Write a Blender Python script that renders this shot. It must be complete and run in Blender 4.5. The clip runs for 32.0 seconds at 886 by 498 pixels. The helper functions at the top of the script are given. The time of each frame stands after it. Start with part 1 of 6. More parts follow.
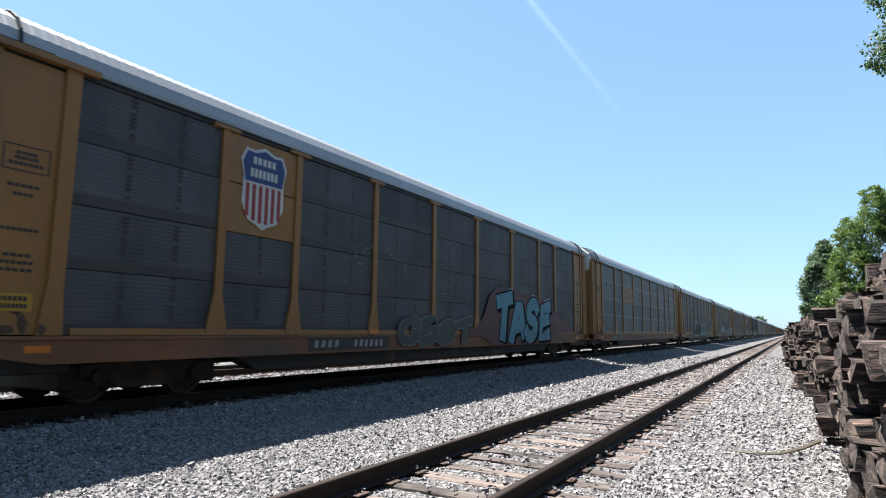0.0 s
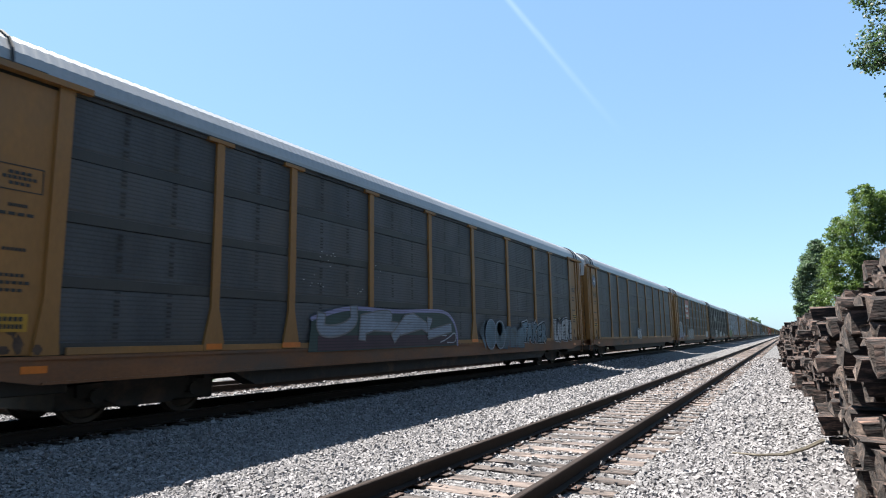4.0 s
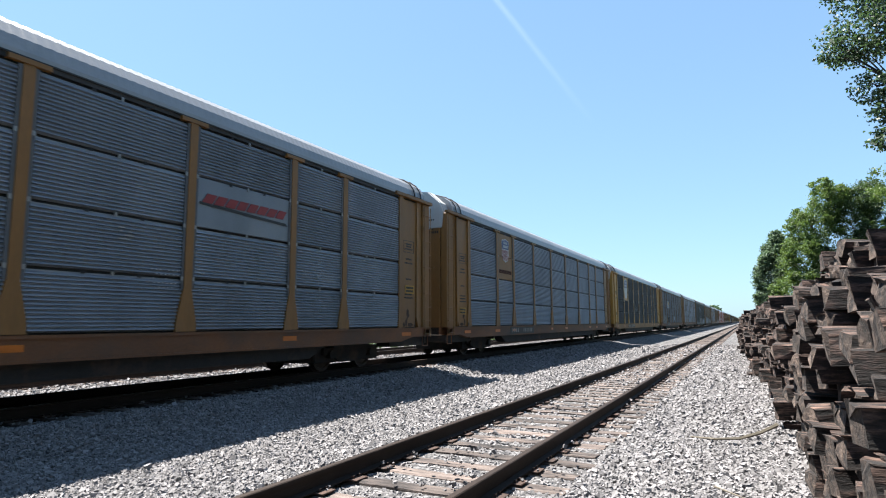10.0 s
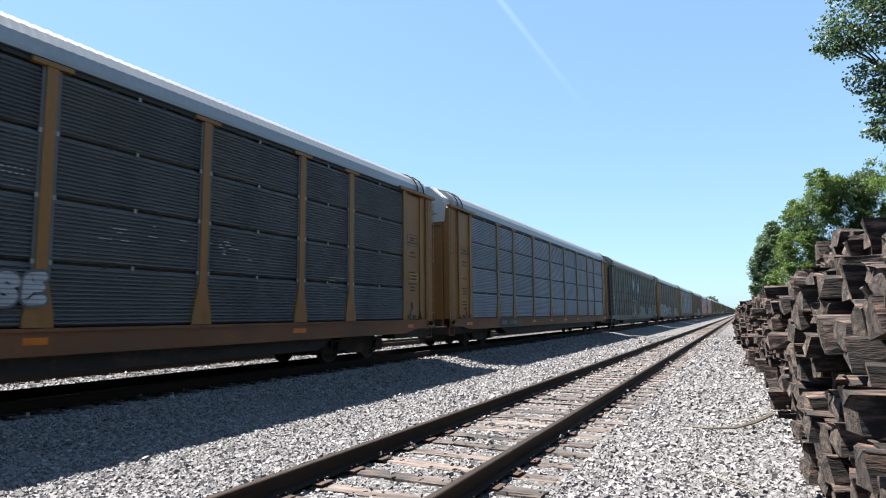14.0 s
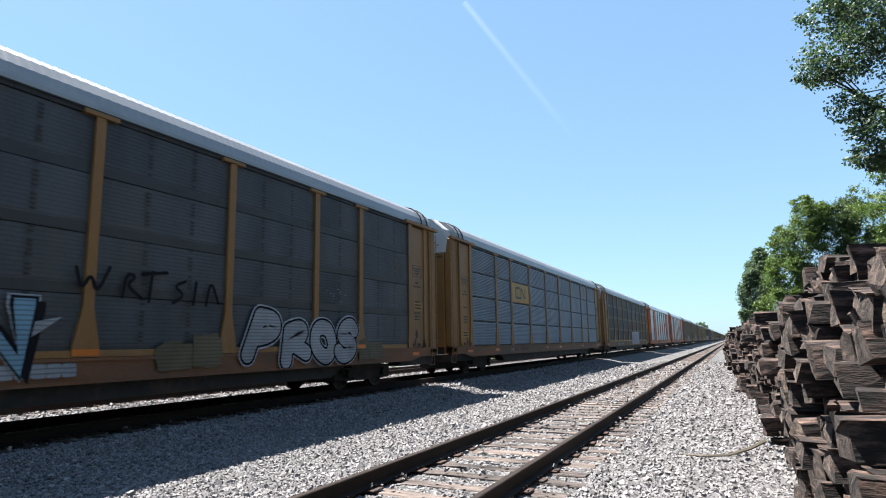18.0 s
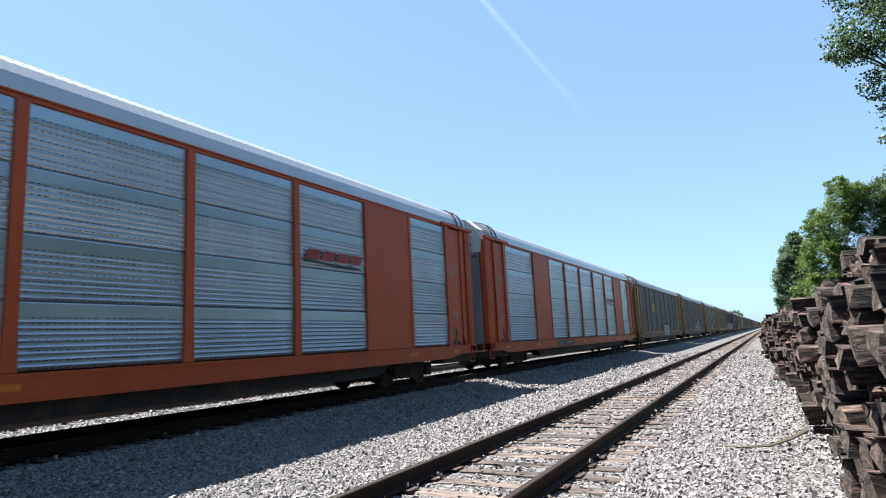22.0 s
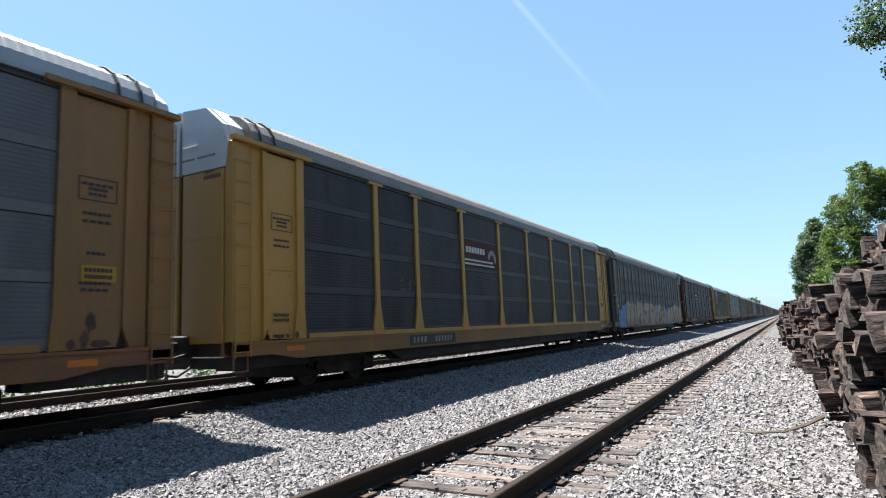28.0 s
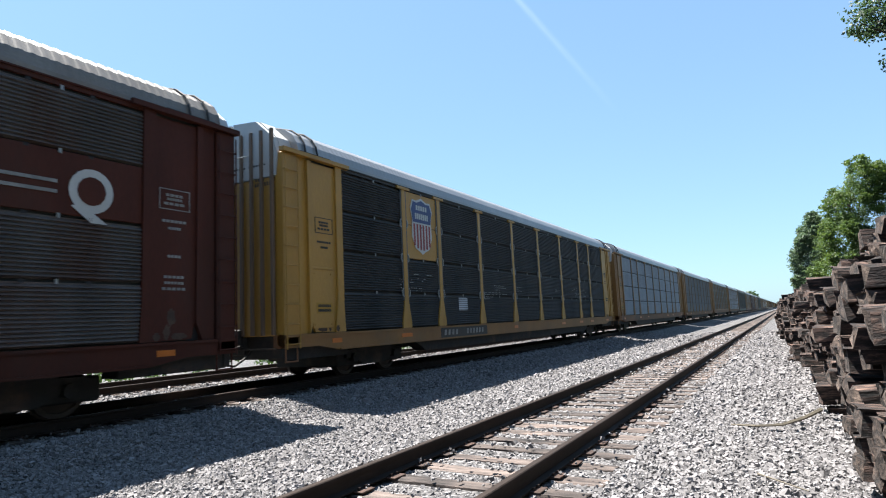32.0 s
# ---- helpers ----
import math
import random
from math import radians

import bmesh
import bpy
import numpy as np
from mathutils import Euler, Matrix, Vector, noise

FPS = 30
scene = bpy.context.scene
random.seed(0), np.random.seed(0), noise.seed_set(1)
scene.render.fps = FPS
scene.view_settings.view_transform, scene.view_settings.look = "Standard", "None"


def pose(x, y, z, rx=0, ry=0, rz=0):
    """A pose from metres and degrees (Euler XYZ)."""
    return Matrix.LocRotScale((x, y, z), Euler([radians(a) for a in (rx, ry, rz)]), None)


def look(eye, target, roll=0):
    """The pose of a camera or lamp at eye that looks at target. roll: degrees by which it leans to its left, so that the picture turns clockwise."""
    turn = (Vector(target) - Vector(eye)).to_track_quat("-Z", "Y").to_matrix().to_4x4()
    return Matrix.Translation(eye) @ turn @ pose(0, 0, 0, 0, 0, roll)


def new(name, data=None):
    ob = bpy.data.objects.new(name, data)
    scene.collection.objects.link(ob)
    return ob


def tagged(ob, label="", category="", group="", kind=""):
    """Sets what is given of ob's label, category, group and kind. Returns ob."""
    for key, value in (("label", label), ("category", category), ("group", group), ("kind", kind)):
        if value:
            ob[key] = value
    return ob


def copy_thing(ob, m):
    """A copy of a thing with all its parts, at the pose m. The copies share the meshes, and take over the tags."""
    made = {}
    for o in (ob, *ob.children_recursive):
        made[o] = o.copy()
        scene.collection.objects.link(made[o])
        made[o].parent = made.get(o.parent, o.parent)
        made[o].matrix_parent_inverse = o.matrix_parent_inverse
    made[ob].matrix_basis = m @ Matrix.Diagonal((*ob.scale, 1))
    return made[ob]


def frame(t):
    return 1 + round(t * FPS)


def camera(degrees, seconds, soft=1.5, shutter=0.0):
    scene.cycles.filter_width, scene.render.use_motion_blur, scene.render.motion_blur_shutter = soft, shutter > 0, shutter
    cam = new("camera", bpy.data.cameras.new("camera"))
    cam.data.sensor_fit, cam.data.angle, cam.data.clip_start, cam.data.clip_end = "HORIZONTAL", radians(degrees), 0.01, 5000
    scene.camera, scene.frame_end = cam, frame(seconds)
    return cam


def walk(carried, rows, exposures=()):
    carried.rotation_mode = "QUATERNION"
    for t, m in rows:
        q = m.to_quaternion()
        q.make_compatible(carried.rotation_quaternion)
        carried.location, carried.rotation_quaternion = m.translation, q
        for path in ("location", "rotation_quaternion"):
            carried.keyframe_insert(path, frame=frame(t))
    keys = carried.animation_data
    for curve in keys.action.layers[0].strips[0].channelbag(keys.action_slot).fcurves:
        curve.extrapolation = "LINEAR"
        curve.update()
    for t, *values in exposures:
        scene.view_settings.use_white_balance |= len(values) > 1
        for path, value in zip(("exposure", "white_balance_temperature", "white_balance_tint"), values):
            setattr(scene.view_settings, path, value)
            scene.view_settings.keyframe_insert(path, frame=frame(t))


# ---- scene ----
cam = camera(72.2, 32.0, 1.05, 0.05)
EYE = 1.345                       # above the siding's rail tops
XR, XM, ZM, Y0 = -2.184, -9.679, 0.155, 30.97
LIFT = 0.164                      # the car bodies' datum above the main rail tops
# seconds, x, y, z of a hand-held stand, turn to the left of the tracks, tilt up, lean
ROWS = [
    (0.0, 0.076, -0.096, 0.016, 29.80, 7.54, 0.63),
    (0.5, 0.035, -0.068, 0.009, 29.03, 7.14, -0.04),
    (1.0, 0.011, -0.025, 0.014, 27.46, 7.01, 0.12),
    (1.5, 0.017, -0.030, 0.017, 30.06, 6.95, 0.58),
    (2.0, 0.016, -0.024, 0.015, 28.89, 7.25, 0.43),
    (2.5, 0.014, -0.045, 0.009, 29.77, 7.61, 0.68),
    (4.5, 0.021, -0.069, 0.009, 28.96, 8.71, -1.10),
    (5.0, 0.025, -0.061, 0.008, 28.76, 8.93, -0.82),
    (5.5, 0.026, -0.049, 0.007, 28.19, 8.98, -0.77),
    (6.0, 0.022, -0.044, 0.007, 27.79, 8.97, -1.35),
    (6.5, 0.012, -0.027, 0.009, 27.60, 8.90, -1.43),
    (7.0, 0.006, -0.022, 0.011, 27.71, 8.81, -1.05),
    (7.5, 0.005, -0.032, 0.009, 27.88, 8.56, -0.82),
    (8.0, 0.013, -0.037, 0.007, 27.50, 8.28, -0.45),
    (8.5, 0.015, -0.033, 0.004, 27.17, 8.05, -0.54),
    (9.0, 0.020, -0.030, 0.006, 26.93, 7.82, -0.78),
    (9.5, 0.015, -0.020, 0.002, 26.65, 7.32, -0.61),
    (10.0, 0.015, -0.015, 0.011, 26.34, 6.91, -0.27),
    (10.5, 0.017, -0.002, 0.016, 26.06, 6.72, -0.27),
    (11.0, 0.011, 0.008, 0.015, 25.93, 6.46, -0.46),
    (11.5, -0.000, 0.011, 0.009, 25.93, 6.35, -0.57),
    (12.0, -0.002, 0.022, 0.007, 26.17, 6.21, -0.95),
    (12.5, 0.002, 0.014, 0.005, 26.20, 6.23, -0.61),
    (13.0, -0.001, 0.002, -0.000, 26.22, 5.61, -0.51),
    (13.5, 0.012, -0.002, 0.007, 26.21, 6.03, -0.23),
    (14.0, 0.021, -0.011, -0.002, 26.07, 6.21, -0.55),
    (14.5, 0.024, -0.011, -0.002, 25.88, 6.38, -0.40),
    (16.5, 0.025, -0.022, -0.002, 25.30, 8.26, 0.46),
    (17.0, 0.026, -0.018, -0.004, 25.21, 8.48, -0.78),
    (17.5, 0.023, -0.024, -0.002, 25.18, 8.66, -1.20),
    (18.0, 0.018, -0.025, -0.001, 25.11, 8.79, -0.95),
    (18.5, 0.018, -0.023, -0.006, 25.04, 8.82, -1.18),
    (19.0, 0.012, -0.011, -0.001, 25.09, 8.75, -1.21),
    (19.5, 0.015, -0.006, -0.001, 25.10, 8.69, -1.60),
    (20.0, 0.016, -0.007, -0.001, 25.24, 8.68, -2.14),
    (20.5, 0.020, -0.002, -0.002, 25.72, 8.75, -2.44),
    (21.0, 0.021, -0.003, -0.002, 26.22, 8.73, -2.85),
    (21.5, 0.008, -0.006, 0.003, 26.80, 8.58, -2.55),
    (22.0, 0.013, -0.014, 0.005, 27.63, 8.67, -2.86),
    (22.5, 0.018, -0.029, 0.003, 28.28, 8.76, -2.92),
    (23.0, 0.020, -0.027, 0.008, 28.94, 8.84, -3.37),
    (23.5, 0.022, -0.041, 0.008, 29.32, 8.90, -3.23),
    (24.0, 0.019, -0.064, 0.009, 29.65, 8.98, -2.53),
    (24.5, 0.020, -0.077, 0.005, 29.78, 8.94, -1.69),
    (25.0, 0.022, -0.077, 0.001, 29.86, 8.69, -1.58),
    (25.5, 0.017, -0.072, -0.004, 29.88, 8.43, -1.62),
    (26.0, 0.002, -0.081, -0.002, 29.72, 8.13, -1.32),
    (26.5, 0.007, -0.075, -0.005, 29.59, 7.82, -1.06),
    (28.5, 0.020, -0.044, -0.010, 28.93, 7.12, -2.70),
    (29.0, 0.016, -0.033, -0.004, 28.75, 6.88, -2.78),
    (29.5, 0.017, -0.024, -0.005, 28.73, 6.82, -3.21),
    (30.0, 0.013, -0.019, -0.005, 28.67, 6.79, -3.16),
    (30.5, 0.015, -0.017, -0.005, 28.65, 6.86, -3.03),
    (31.0, 0.012, -0.008, -0.011, 28.89, 6.81, -1.74),
    (31.5, 0.016, -0.014, -0.010, 28.96, 6.76, -2.14),
    (32.0, 0.024, -0.018, -0.010, 28.99, 6.83, -2.62),
]
walk(cam, [(t, pose(x, y, EYE + z, 90 + pitch, 0, yaw) @ pose(0, 0, 0, 0, 0, lean)) for t, x, y, z, yaw, pitch, lean in ROWS])

# ---- light ----
world = bpy.data.worlds.new("world")
scene.world = world
world.use_nodes = True
SUN_EL, SUN_AZ = radians(66), radians(179.5)   # azimuth of the sun counted from +x towards +y
wn = world.node_tree
sky = wn.nodes.new("ShaderNodeTexSky")
sky.sky_type = 'NISHITA'
sky.sun_disc = False
sky.sun_elevation = SUN_EL
sky.sun_rotation = math.pi / 2 - SUN_AZ
sky.altitude = 0
sky.air_density, sky.dust_density, sky.ozone_density = 1.0, 0.5, 1.0
wn.nodes["Background"].inputs[1].default_value = 0.097
scene.view_settings.exposure = 2.12
gam = wn.nodes.new("ShaderNodeGamma")
gam.inputs[1].default_value = 0.50
tint = wn.nodes.new("ShaderNodeMix")
tint.data_type, tint.blend_type = 'RGBA', 'MULTIPLY'
tint.inputs[0].default_value = 1.0
tint.inputs[7].default_value = (0.67, 0.94, 1.19, 1)
wn.links.new(sky.outputs[0], gam.inputs[0])
wn.links.new(gam.outputs[0], tint.inputs[6])
wn.links.new(tint.outputs[2], wn.nodes["Background"].inputs[0])
sun = new("sun", bpy.data.lights.new("sun", 'SUN'))
sun.data.energy, sun.data.angle, sun.data.color = 5.0, radians(0.55), (1.0, 0.96, 0.9)
SDIR = Vector((math.cos(SUN_AZ) * math.cos(SUN_EL), math.sin(SUN_AZ) * math.cos(SUN_EL), math.sin(SUN_EL)))
sun.matrix_world = look((0, 0, 60), Vector((0, 0, 60)) - SDIR)

# ---- materials ----
def mat(name, col, rough=0.7, metal=0.0, var=0.25, scale=3.0, bump=0.0, bscale=40.0, dirt=None, dirt_amt=0.4,
        stretch=(1, 1, 1), rnd=0.0, spec=0.5, coat=0.0, island=0.0):
    """Principled surface with broad and fine variation, dirt and fine relief."""
    m = bpy.data.materials.new(name)
    m.use_nodes = True
    nt = m.node_tree
    N, L = nt.nodes.new, nt.links.new
    b = nt.nodes["Principled BSDF"]
    tc = N("ShaderNodeTexCoord")
    mp = N("ShaderNodeMapping")
    mp.inputs["Scale"].default_value = stretch
    L(tc.outputs["Object"], mp.inputs[0])
    vec = mp.outputs[0]
    if rnd or island:
        oi = N("ShaderNodeObjectInfo")
        ad = N("ShaderNodeVectorMath")
        ad.operation = 'MULTIPLY_ADD'
        ad.inputs[1].default_value = (1, 1, 1)
        cmb = N("ShaderNodeCombineXYZ")
        mu = N("ShaderNodeMath")
        mu.operation = 'MULTIPLY'
        mu.inputs[1].default_value = 57.0
        L(oi.outputs["Random"], mu.inputs[0])
        for i in range(3):
            L(mu.outputs[0], cmb.inputs[i])
        L(vec, ad.inputs[0])
        L(cmb.outputs[0], ad.inputs[2])
        vec = ad.outputs[0]
    n1 = N("ShaderNodeTexNoise")
    n1.inputs["Scale"].default_value = scale
    n1.inputs["Detail"].default_value = 5
    L(vec, n1.inputs["Vector"])
    n2 = N("ShaderNodeTexNoise")
    n2.inputs["Scale"].default_value = bscale
    n2.inputs["Detail"].default_value = 4
    L(vec, n2.inputs["Vector"])
    r = N("ShaderNodeMapRange")
    r.inputs[1].default_value, r.inputs[2].default_value = 0.3, 0.7
    r.inputs[3].default_value, r.inputs[4].default_value = 1 - var, 1 + var
    L(n1.outputs["Fac"], r.inputs[0])
    r2 = N("ShaderNodeMapRange")
    r2.inputs[1].default_value, r2.inputs[2].default_value = 0.3, 0.7
    r2.inputs[3].default_value, r2.inputs[4].default_value = 1 - var * 0.5, 1 + var * 0.5
    L(n2.outputs["Fac"], r2.inputs[0])
    mm = N("ShaderNodeMath")
    mm.operation = 'MULTIPLY'
    L(r.outputs[0], mm.inputs[0])
    L(r2.outputs[0], mm.inputs[1])
    fac = mm.outputs[0]
    if rnd or island:
        src = oi.outputs["Random"]
        if island:
            src = N("ShaderNodeNewGeometry").outputs["Random Per Island"]
        r3 = N("ShaderNodeMapRange")
        a = island or rnd
        r3.inputs[3].default_value, r3.inputs[4].default_value = 1 - a, 1 + a
        L(src, r3.inputs[0])
        m3 = N("ShaderNodeMath")
        m3.operation = 'MULTIPLY'
        L(fac, m3.inputs[0])
        L(r3.outputs[0], m3.inputs[1])
        fac = m3.outputs[0]
    mx = N("ShaderNodeMix")
    mx.data_type = 'RGBA'
    mx.blend_type = 'MULTIPLY'
    mx.inputs[0].default_value = 1.0
    mx.inputs[6].default_value = (*col, 1)
    L(fac, mx.inputs[7])
    out = mx.outputs[2]
    if dirt:
        n3 = N("ShaderNodeTexNoise")
        n3.inputs["Scale"].default_value = scale * 0.55
        n3.inputs["Detail"].default_value = 7
        n3.inputs["Roughness"].default_value = 0.65
        L(vec, n3.inputs["Vector"])
        rr = N("ShaderNodeMapRange")
        rr.inputs[1].default_value, rr.inputs[2].default_value = 0.62 - dirt_amt * 0.3, 0.78 - dirt_amt * 0.2
        rr.inputs[3].default_value, rr.inputs[4].default_value = 0, min(1, dirt_amt * 2)
        L(n3.outputs["Fac"], rr.inputs[0])
        m2 = N("ShaderNodeMix")
        m2.data_type = 'RGBA'
        L(rr.outputs[0], m2.inputs[0])
        L(out, m2.inputs[6])
        m2.inputs[7].default_value = (*dirt, 1)
        out = m2.outputs[2]
    L(out, b.inputs["Base Color"])
    b.inputs["Roughness"].default_value = rough
    b.inputs["Metallic"].default_value = metal
    b.inputs["Specular IOR Level"].default_value = spec
    b.inputs["Coat Weight"].default_value = coat
    if bump:
        bp = N("ShaderNodeBump")
        bp.inputs["Strength"].default_value = bump
        bp.inputs["Distance"].default_value = 0.02
        L(n2.outputs["Fac"], bp.inputs["Height"])
        L(bp.outputs[0], b.inputs["Normal"])
    return m


RUST = (0.09, 0.045, 0.025)
M = dict(
    yellow=mat("ttx_yellow_paint", (0.1894, 0.08817, 0.02), 0.55, 0, 0.16, 0.8, 0.1, 25, (0.10, 0.065, 0.035), 0.35, (1, 1, .35)),
    yellow_clean=mat("clean_yellow_paint", (0.3212, 0.1694, 0.02882), 0.5, 0, 0.12, 0.8, 0.1, 25, (0.12, 0.08, 0.035), 0.2, (1, 1, .35)),
    sill_yellow=mat("dirty_yellow_sill_paint", (0.1442, 0.05546, 0.0177), 0.65, 0, 0.25, 1.2, 0.1, 25, (0.07, 0.045, 0.03), 0.5, (1, .5, 1)),
    orange=mat("orange_paint", (0.3203, 0.04804, 0.006955), 0.5, 0, 0.12, 0.7, 0.1, 25, (0.14, 0.045, 0.02), 0.2, (1, 1, .35)),
    black=mat("black_paint", (0.004284, 0.004764, 0.005712), 0.5, 0, 0.2, 1.0, 0.1, 25, (0.05, 0.04, 0.03), 0.25, (1, 1, .35), spec=0.3),
    brown=mat("oxide_brown_paint", (0.0517, 0.01337, 0.007728), 0.65, 0, 0.2, 1.0, 0.1, 25, (0.04, 0.02, 0.015), 0.35, (1, 1, .35), spec=0.2),
    grey=mat("grey_green_weathered_paint", (0.111, 0.1146, 0.1039), 0.65, 0, 0.2, 0.8, 0.1, 25, (0.08, 0.075, 0.06), 0.4, (1, 1, .3)),
    zinc=mat("galvanised_panel", (0.2068, 0.2281, 0.2586), 0.5, 0.55, 0.14, 1.1, 0.08, 60, (0.25, 0.25, 0.26), 0.3, (1, 1, .4), rnd=0.1),
    zinc_dark=mat("weathered_galvanised_panel", (0.08574, 0.09144, 0.09981), 0.58, 0.35, 0.2, 1.0, 0.08, 60, (0.11, 0.105, 0.10), 0.4, (1, 1, .3), rnd=0.14, spec=0.35),
    zinc_mid=mat("stained_galvanised_panel", (0.056, 0.05936, 0.06496), 0.6, 0.3, 0.28, 1.0, 0.08, 60, (0.075, 0.072, 0.07), 0.45, (1, 1, .28), rnd=0.15, spec=0.3),
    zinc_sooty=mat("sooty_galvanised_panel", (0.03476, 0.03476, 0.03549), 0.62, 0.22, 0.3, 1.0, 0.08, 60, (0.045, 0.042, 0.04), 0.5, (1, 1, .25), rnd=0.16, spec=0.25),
    zinc_bright=mat("bright_galvanised_panel", (0.33, 0.40, 0.46), 0.28, 0.68, 0.08, 1.0, 0.03, 60, None, 0.3, (1, 1, .4), rnd=0.05),
    panel_brown=mat("brown_grey_panel", (0.0897, 0.0782, 0.0736), 0.55, 0.3, 0.28, 1.0, 0.08, 60, (0.07, 0.035, 0.025), 0.45, (1, 1, .3), rnd=0.14, spec=0.25),
    panel_grey=mat("olive_grey_panel", (0.066, 0.062, 0.053), 0.62, 0.2, 0.2, 0.8, 0.08, 60, (0.07, 0.065, 0.055), 0.4, (1, 1, .3), rnd=0.1),
    roof=mat("pale_galvanised_roof", (0.2462, 0.2498, 0.254), 0.42, 0.35, 0.08, 0.9, 0.05, 30, (0.42, 0.40, 0.38), 0.25, (1, .6, 1)),
    roof_bright=mat("bright_galvanised_roof", (0.396, 0.4095, 0.4275), 0.28, 0.5, 0.05, 0.9, 0.03, 30),
    roof_ribbed=mat("ribbed_galvanised_roof", (0.25, 0.255, 0.262), 0.42, 0.35, 0.08, 0.9, 0.05, 30, (0.40, 0.39, 0.37), 0.25, (1, .6, 1)),
    roof_dull=mat("dull_stained_roof", (0.143, 0.1323, 0.1216), 0.6, 0.2, 0.2, 1.4, 0.05, 30, (0.2, 0.15, 0.12), 0.4, (1, .6, 1)),
    white=mat("white_paint", (0.3698, 0.3744, 0.3698), 0.5, 0, 0.08, 1.5, 0.05, 30, (0.35, 0.33, 0.3), 0.2),
    # near-black also stands for the shade inside the cars, behind panel gaps
    soot=mat("dark_steel_and_interior_shade", (0.02, 0.02, 0.021), 0.8, 0, 0.2, 1.0),
    under=mat("sooty_running_gear", (0.0121, 0.0099, 0.00825), 0.75, 0.1, 0.35, 3.0, 0.3, 30, RUST, 0.3),
    wheel=mat("dark_steel_wheel", (0.035, 0.026, 0.02), 0.6, 0.4, 0.3, 4.0),
    reflector=mat("orange_reflector", (0.465, 0.124, 0.0124), 0.35, 0, 0.1, 5.0),
    steel=mat("zinc_hardware", (0.2536, 0.2565, 0.2536), 0.45, 0.5, 0.1, 5.0),
    blackplate=mat("black_stencil_plate", (0.012, 0.012, 0.013), 0.5, 0, 0.2, 2.0),
    navy=mat("navy_blue_paint", (0.00953, 0.0238, 0.114), 0.4, 0, 0.08, 2.0),
    red=mat("red_paint", (0.195, 0.0155, 0.0155), 0.45, 0, 0.12, 2.0),
    signred=mat("faded_red_sign_paint", (0.198, 0.0339, 0.0156), 0.5, 0, 0.12, 2.0),
    paleblue=mat("pale_blue_sign_paint", (0.135, 0.216, 0.28), 0.5, 0, 0.1, 2.0),
    gold=mat("gold_sign_paint", (0.29, 0.159, 0.00967), 0.5, 0, 0.1, 2.0),
    g_teal=mat("teal_spray_paint", (0.0304, 0.164, 0.231), 0.5, 0, 0.15, 1.5),
    g_white=mat("white_spray_paint", (0.287, 0.311, 0.345), 0.5, 0, 0.18, 1.5),
    g_ltwhite=mat("pale_grey_spray_paint", (0.225, 0.240, 0.262), 0.5, 0, 0.25, 1.1, dirt=(0.12, 0.12, 0.13), dirt_amt=.4),
    g_rust=mat("rust_spray_paint", (0.085, 0.040, 0.024), 0.55, 0, 0.35, 1.5),
    g_ochre=mat("ochre_spray_paint", (0.075, 0.062, 0.030), 0.55, 0, 0.3, 1.5),
    g_dkteal=mat("dark_teal_spray_paint", (0.010, 0.032, 0.030), 0.5, 0, 0.3, 1.5),
    stencil=mat("faded_white_stencil_paint", (0.1836, 0.1836, 0.1782), 0.6, 0, 0.3, 3.0),
    g_black=mat("black_spray_paint", (0.010, 0.010, 0.012), 0.9, 0, 0.15, 1.5, spec=0.1),
    g_maroon=mat("maroon_spray_paint", (0.0625, 0.013, 0.0157), 0.55, 0, 0.25, 1.5),
    g_green=mat("green_spray_paint", (0.104, 0.208, 0.039), 0.5, 0, 0.2, 1.5),
    g_dkgreen=mat("dark_green_spray_paint", (0.00607, 0.0971, 0.0425), 0.5, 0, 0.2, 1.5),
    g_pink=mat("pink_spray_paint", (0.256, 0.121, 0.14), 0.5, 0, 0.15, 1.5),
    g_blue=mat("blue_spray_paint", (0.0261, 0.13, 0.359), 0.5, 0, 0.15, 1.5),
    g_ltblue=mat("light_blue_spray_paint", (0.124, 0.236, 0.317), 0.5, 0, 0.2, 1.5),
    g_umber=mat("umber_spray_paint", (0.022, 0.013, 0.012), 0.7, 0, 0.25, 1.5, spec=0.2),
    g_sea=mat("sea_green_spray_paint", (0.012, 0.090, 0.082), 0.5, 0, 0.25, 1.5),
    g_plum=mat("plum_spray_paint", (0.034, 0.013, 0.024), 0.6, 0, 0.25, 1.5),
    g_dkblue=mat("dark_blue_spray_paint", (0.020, 0.045, 0.075), 0.6, 0, 0.25, 1.5),
    g_mist=mat("mist_blue_spray_paint", (0.160, 0.190, 0.240), 0.55, 0, 0.3, 1.3),
    g_dull=mat("worn_light_blue_spray_paint", (0.062, 0.112, 0.150), 0.55, 0, 0.4, 1.6, dirt=(0.03, 0.04, 0.045), dirt_amt=.5),
    g_lilac=mat("lilac_spray_paint", (0.169, 0.164, 0.284), 0.5, 0, 0.2, 1.5),
    g_yellow=mat("yellow_spray_paint", (0.22, 0.19, 0.03), 0.5, 0, 0.2, 1.5),
    g_grey=mat("grey_spray_paint", (0.11, 0.105, 0.11), 0.5, 0, 0.2, 1.5),
    g_tan=mat("tan_spray_paint", (0.287, 0.2135, 0.1496), 0.55, 0, 0.2, 1.5),
    g_brown=mat("brown_spray_paint", (0.0425, 0.0182, 0.0153), 0.55, 0, 0.2, 1.5),
    g_salmon=mat("salmon_spray_paint", (0.273, 0.073, 0.0425), 0.5, 0, 0.2, 1.5),
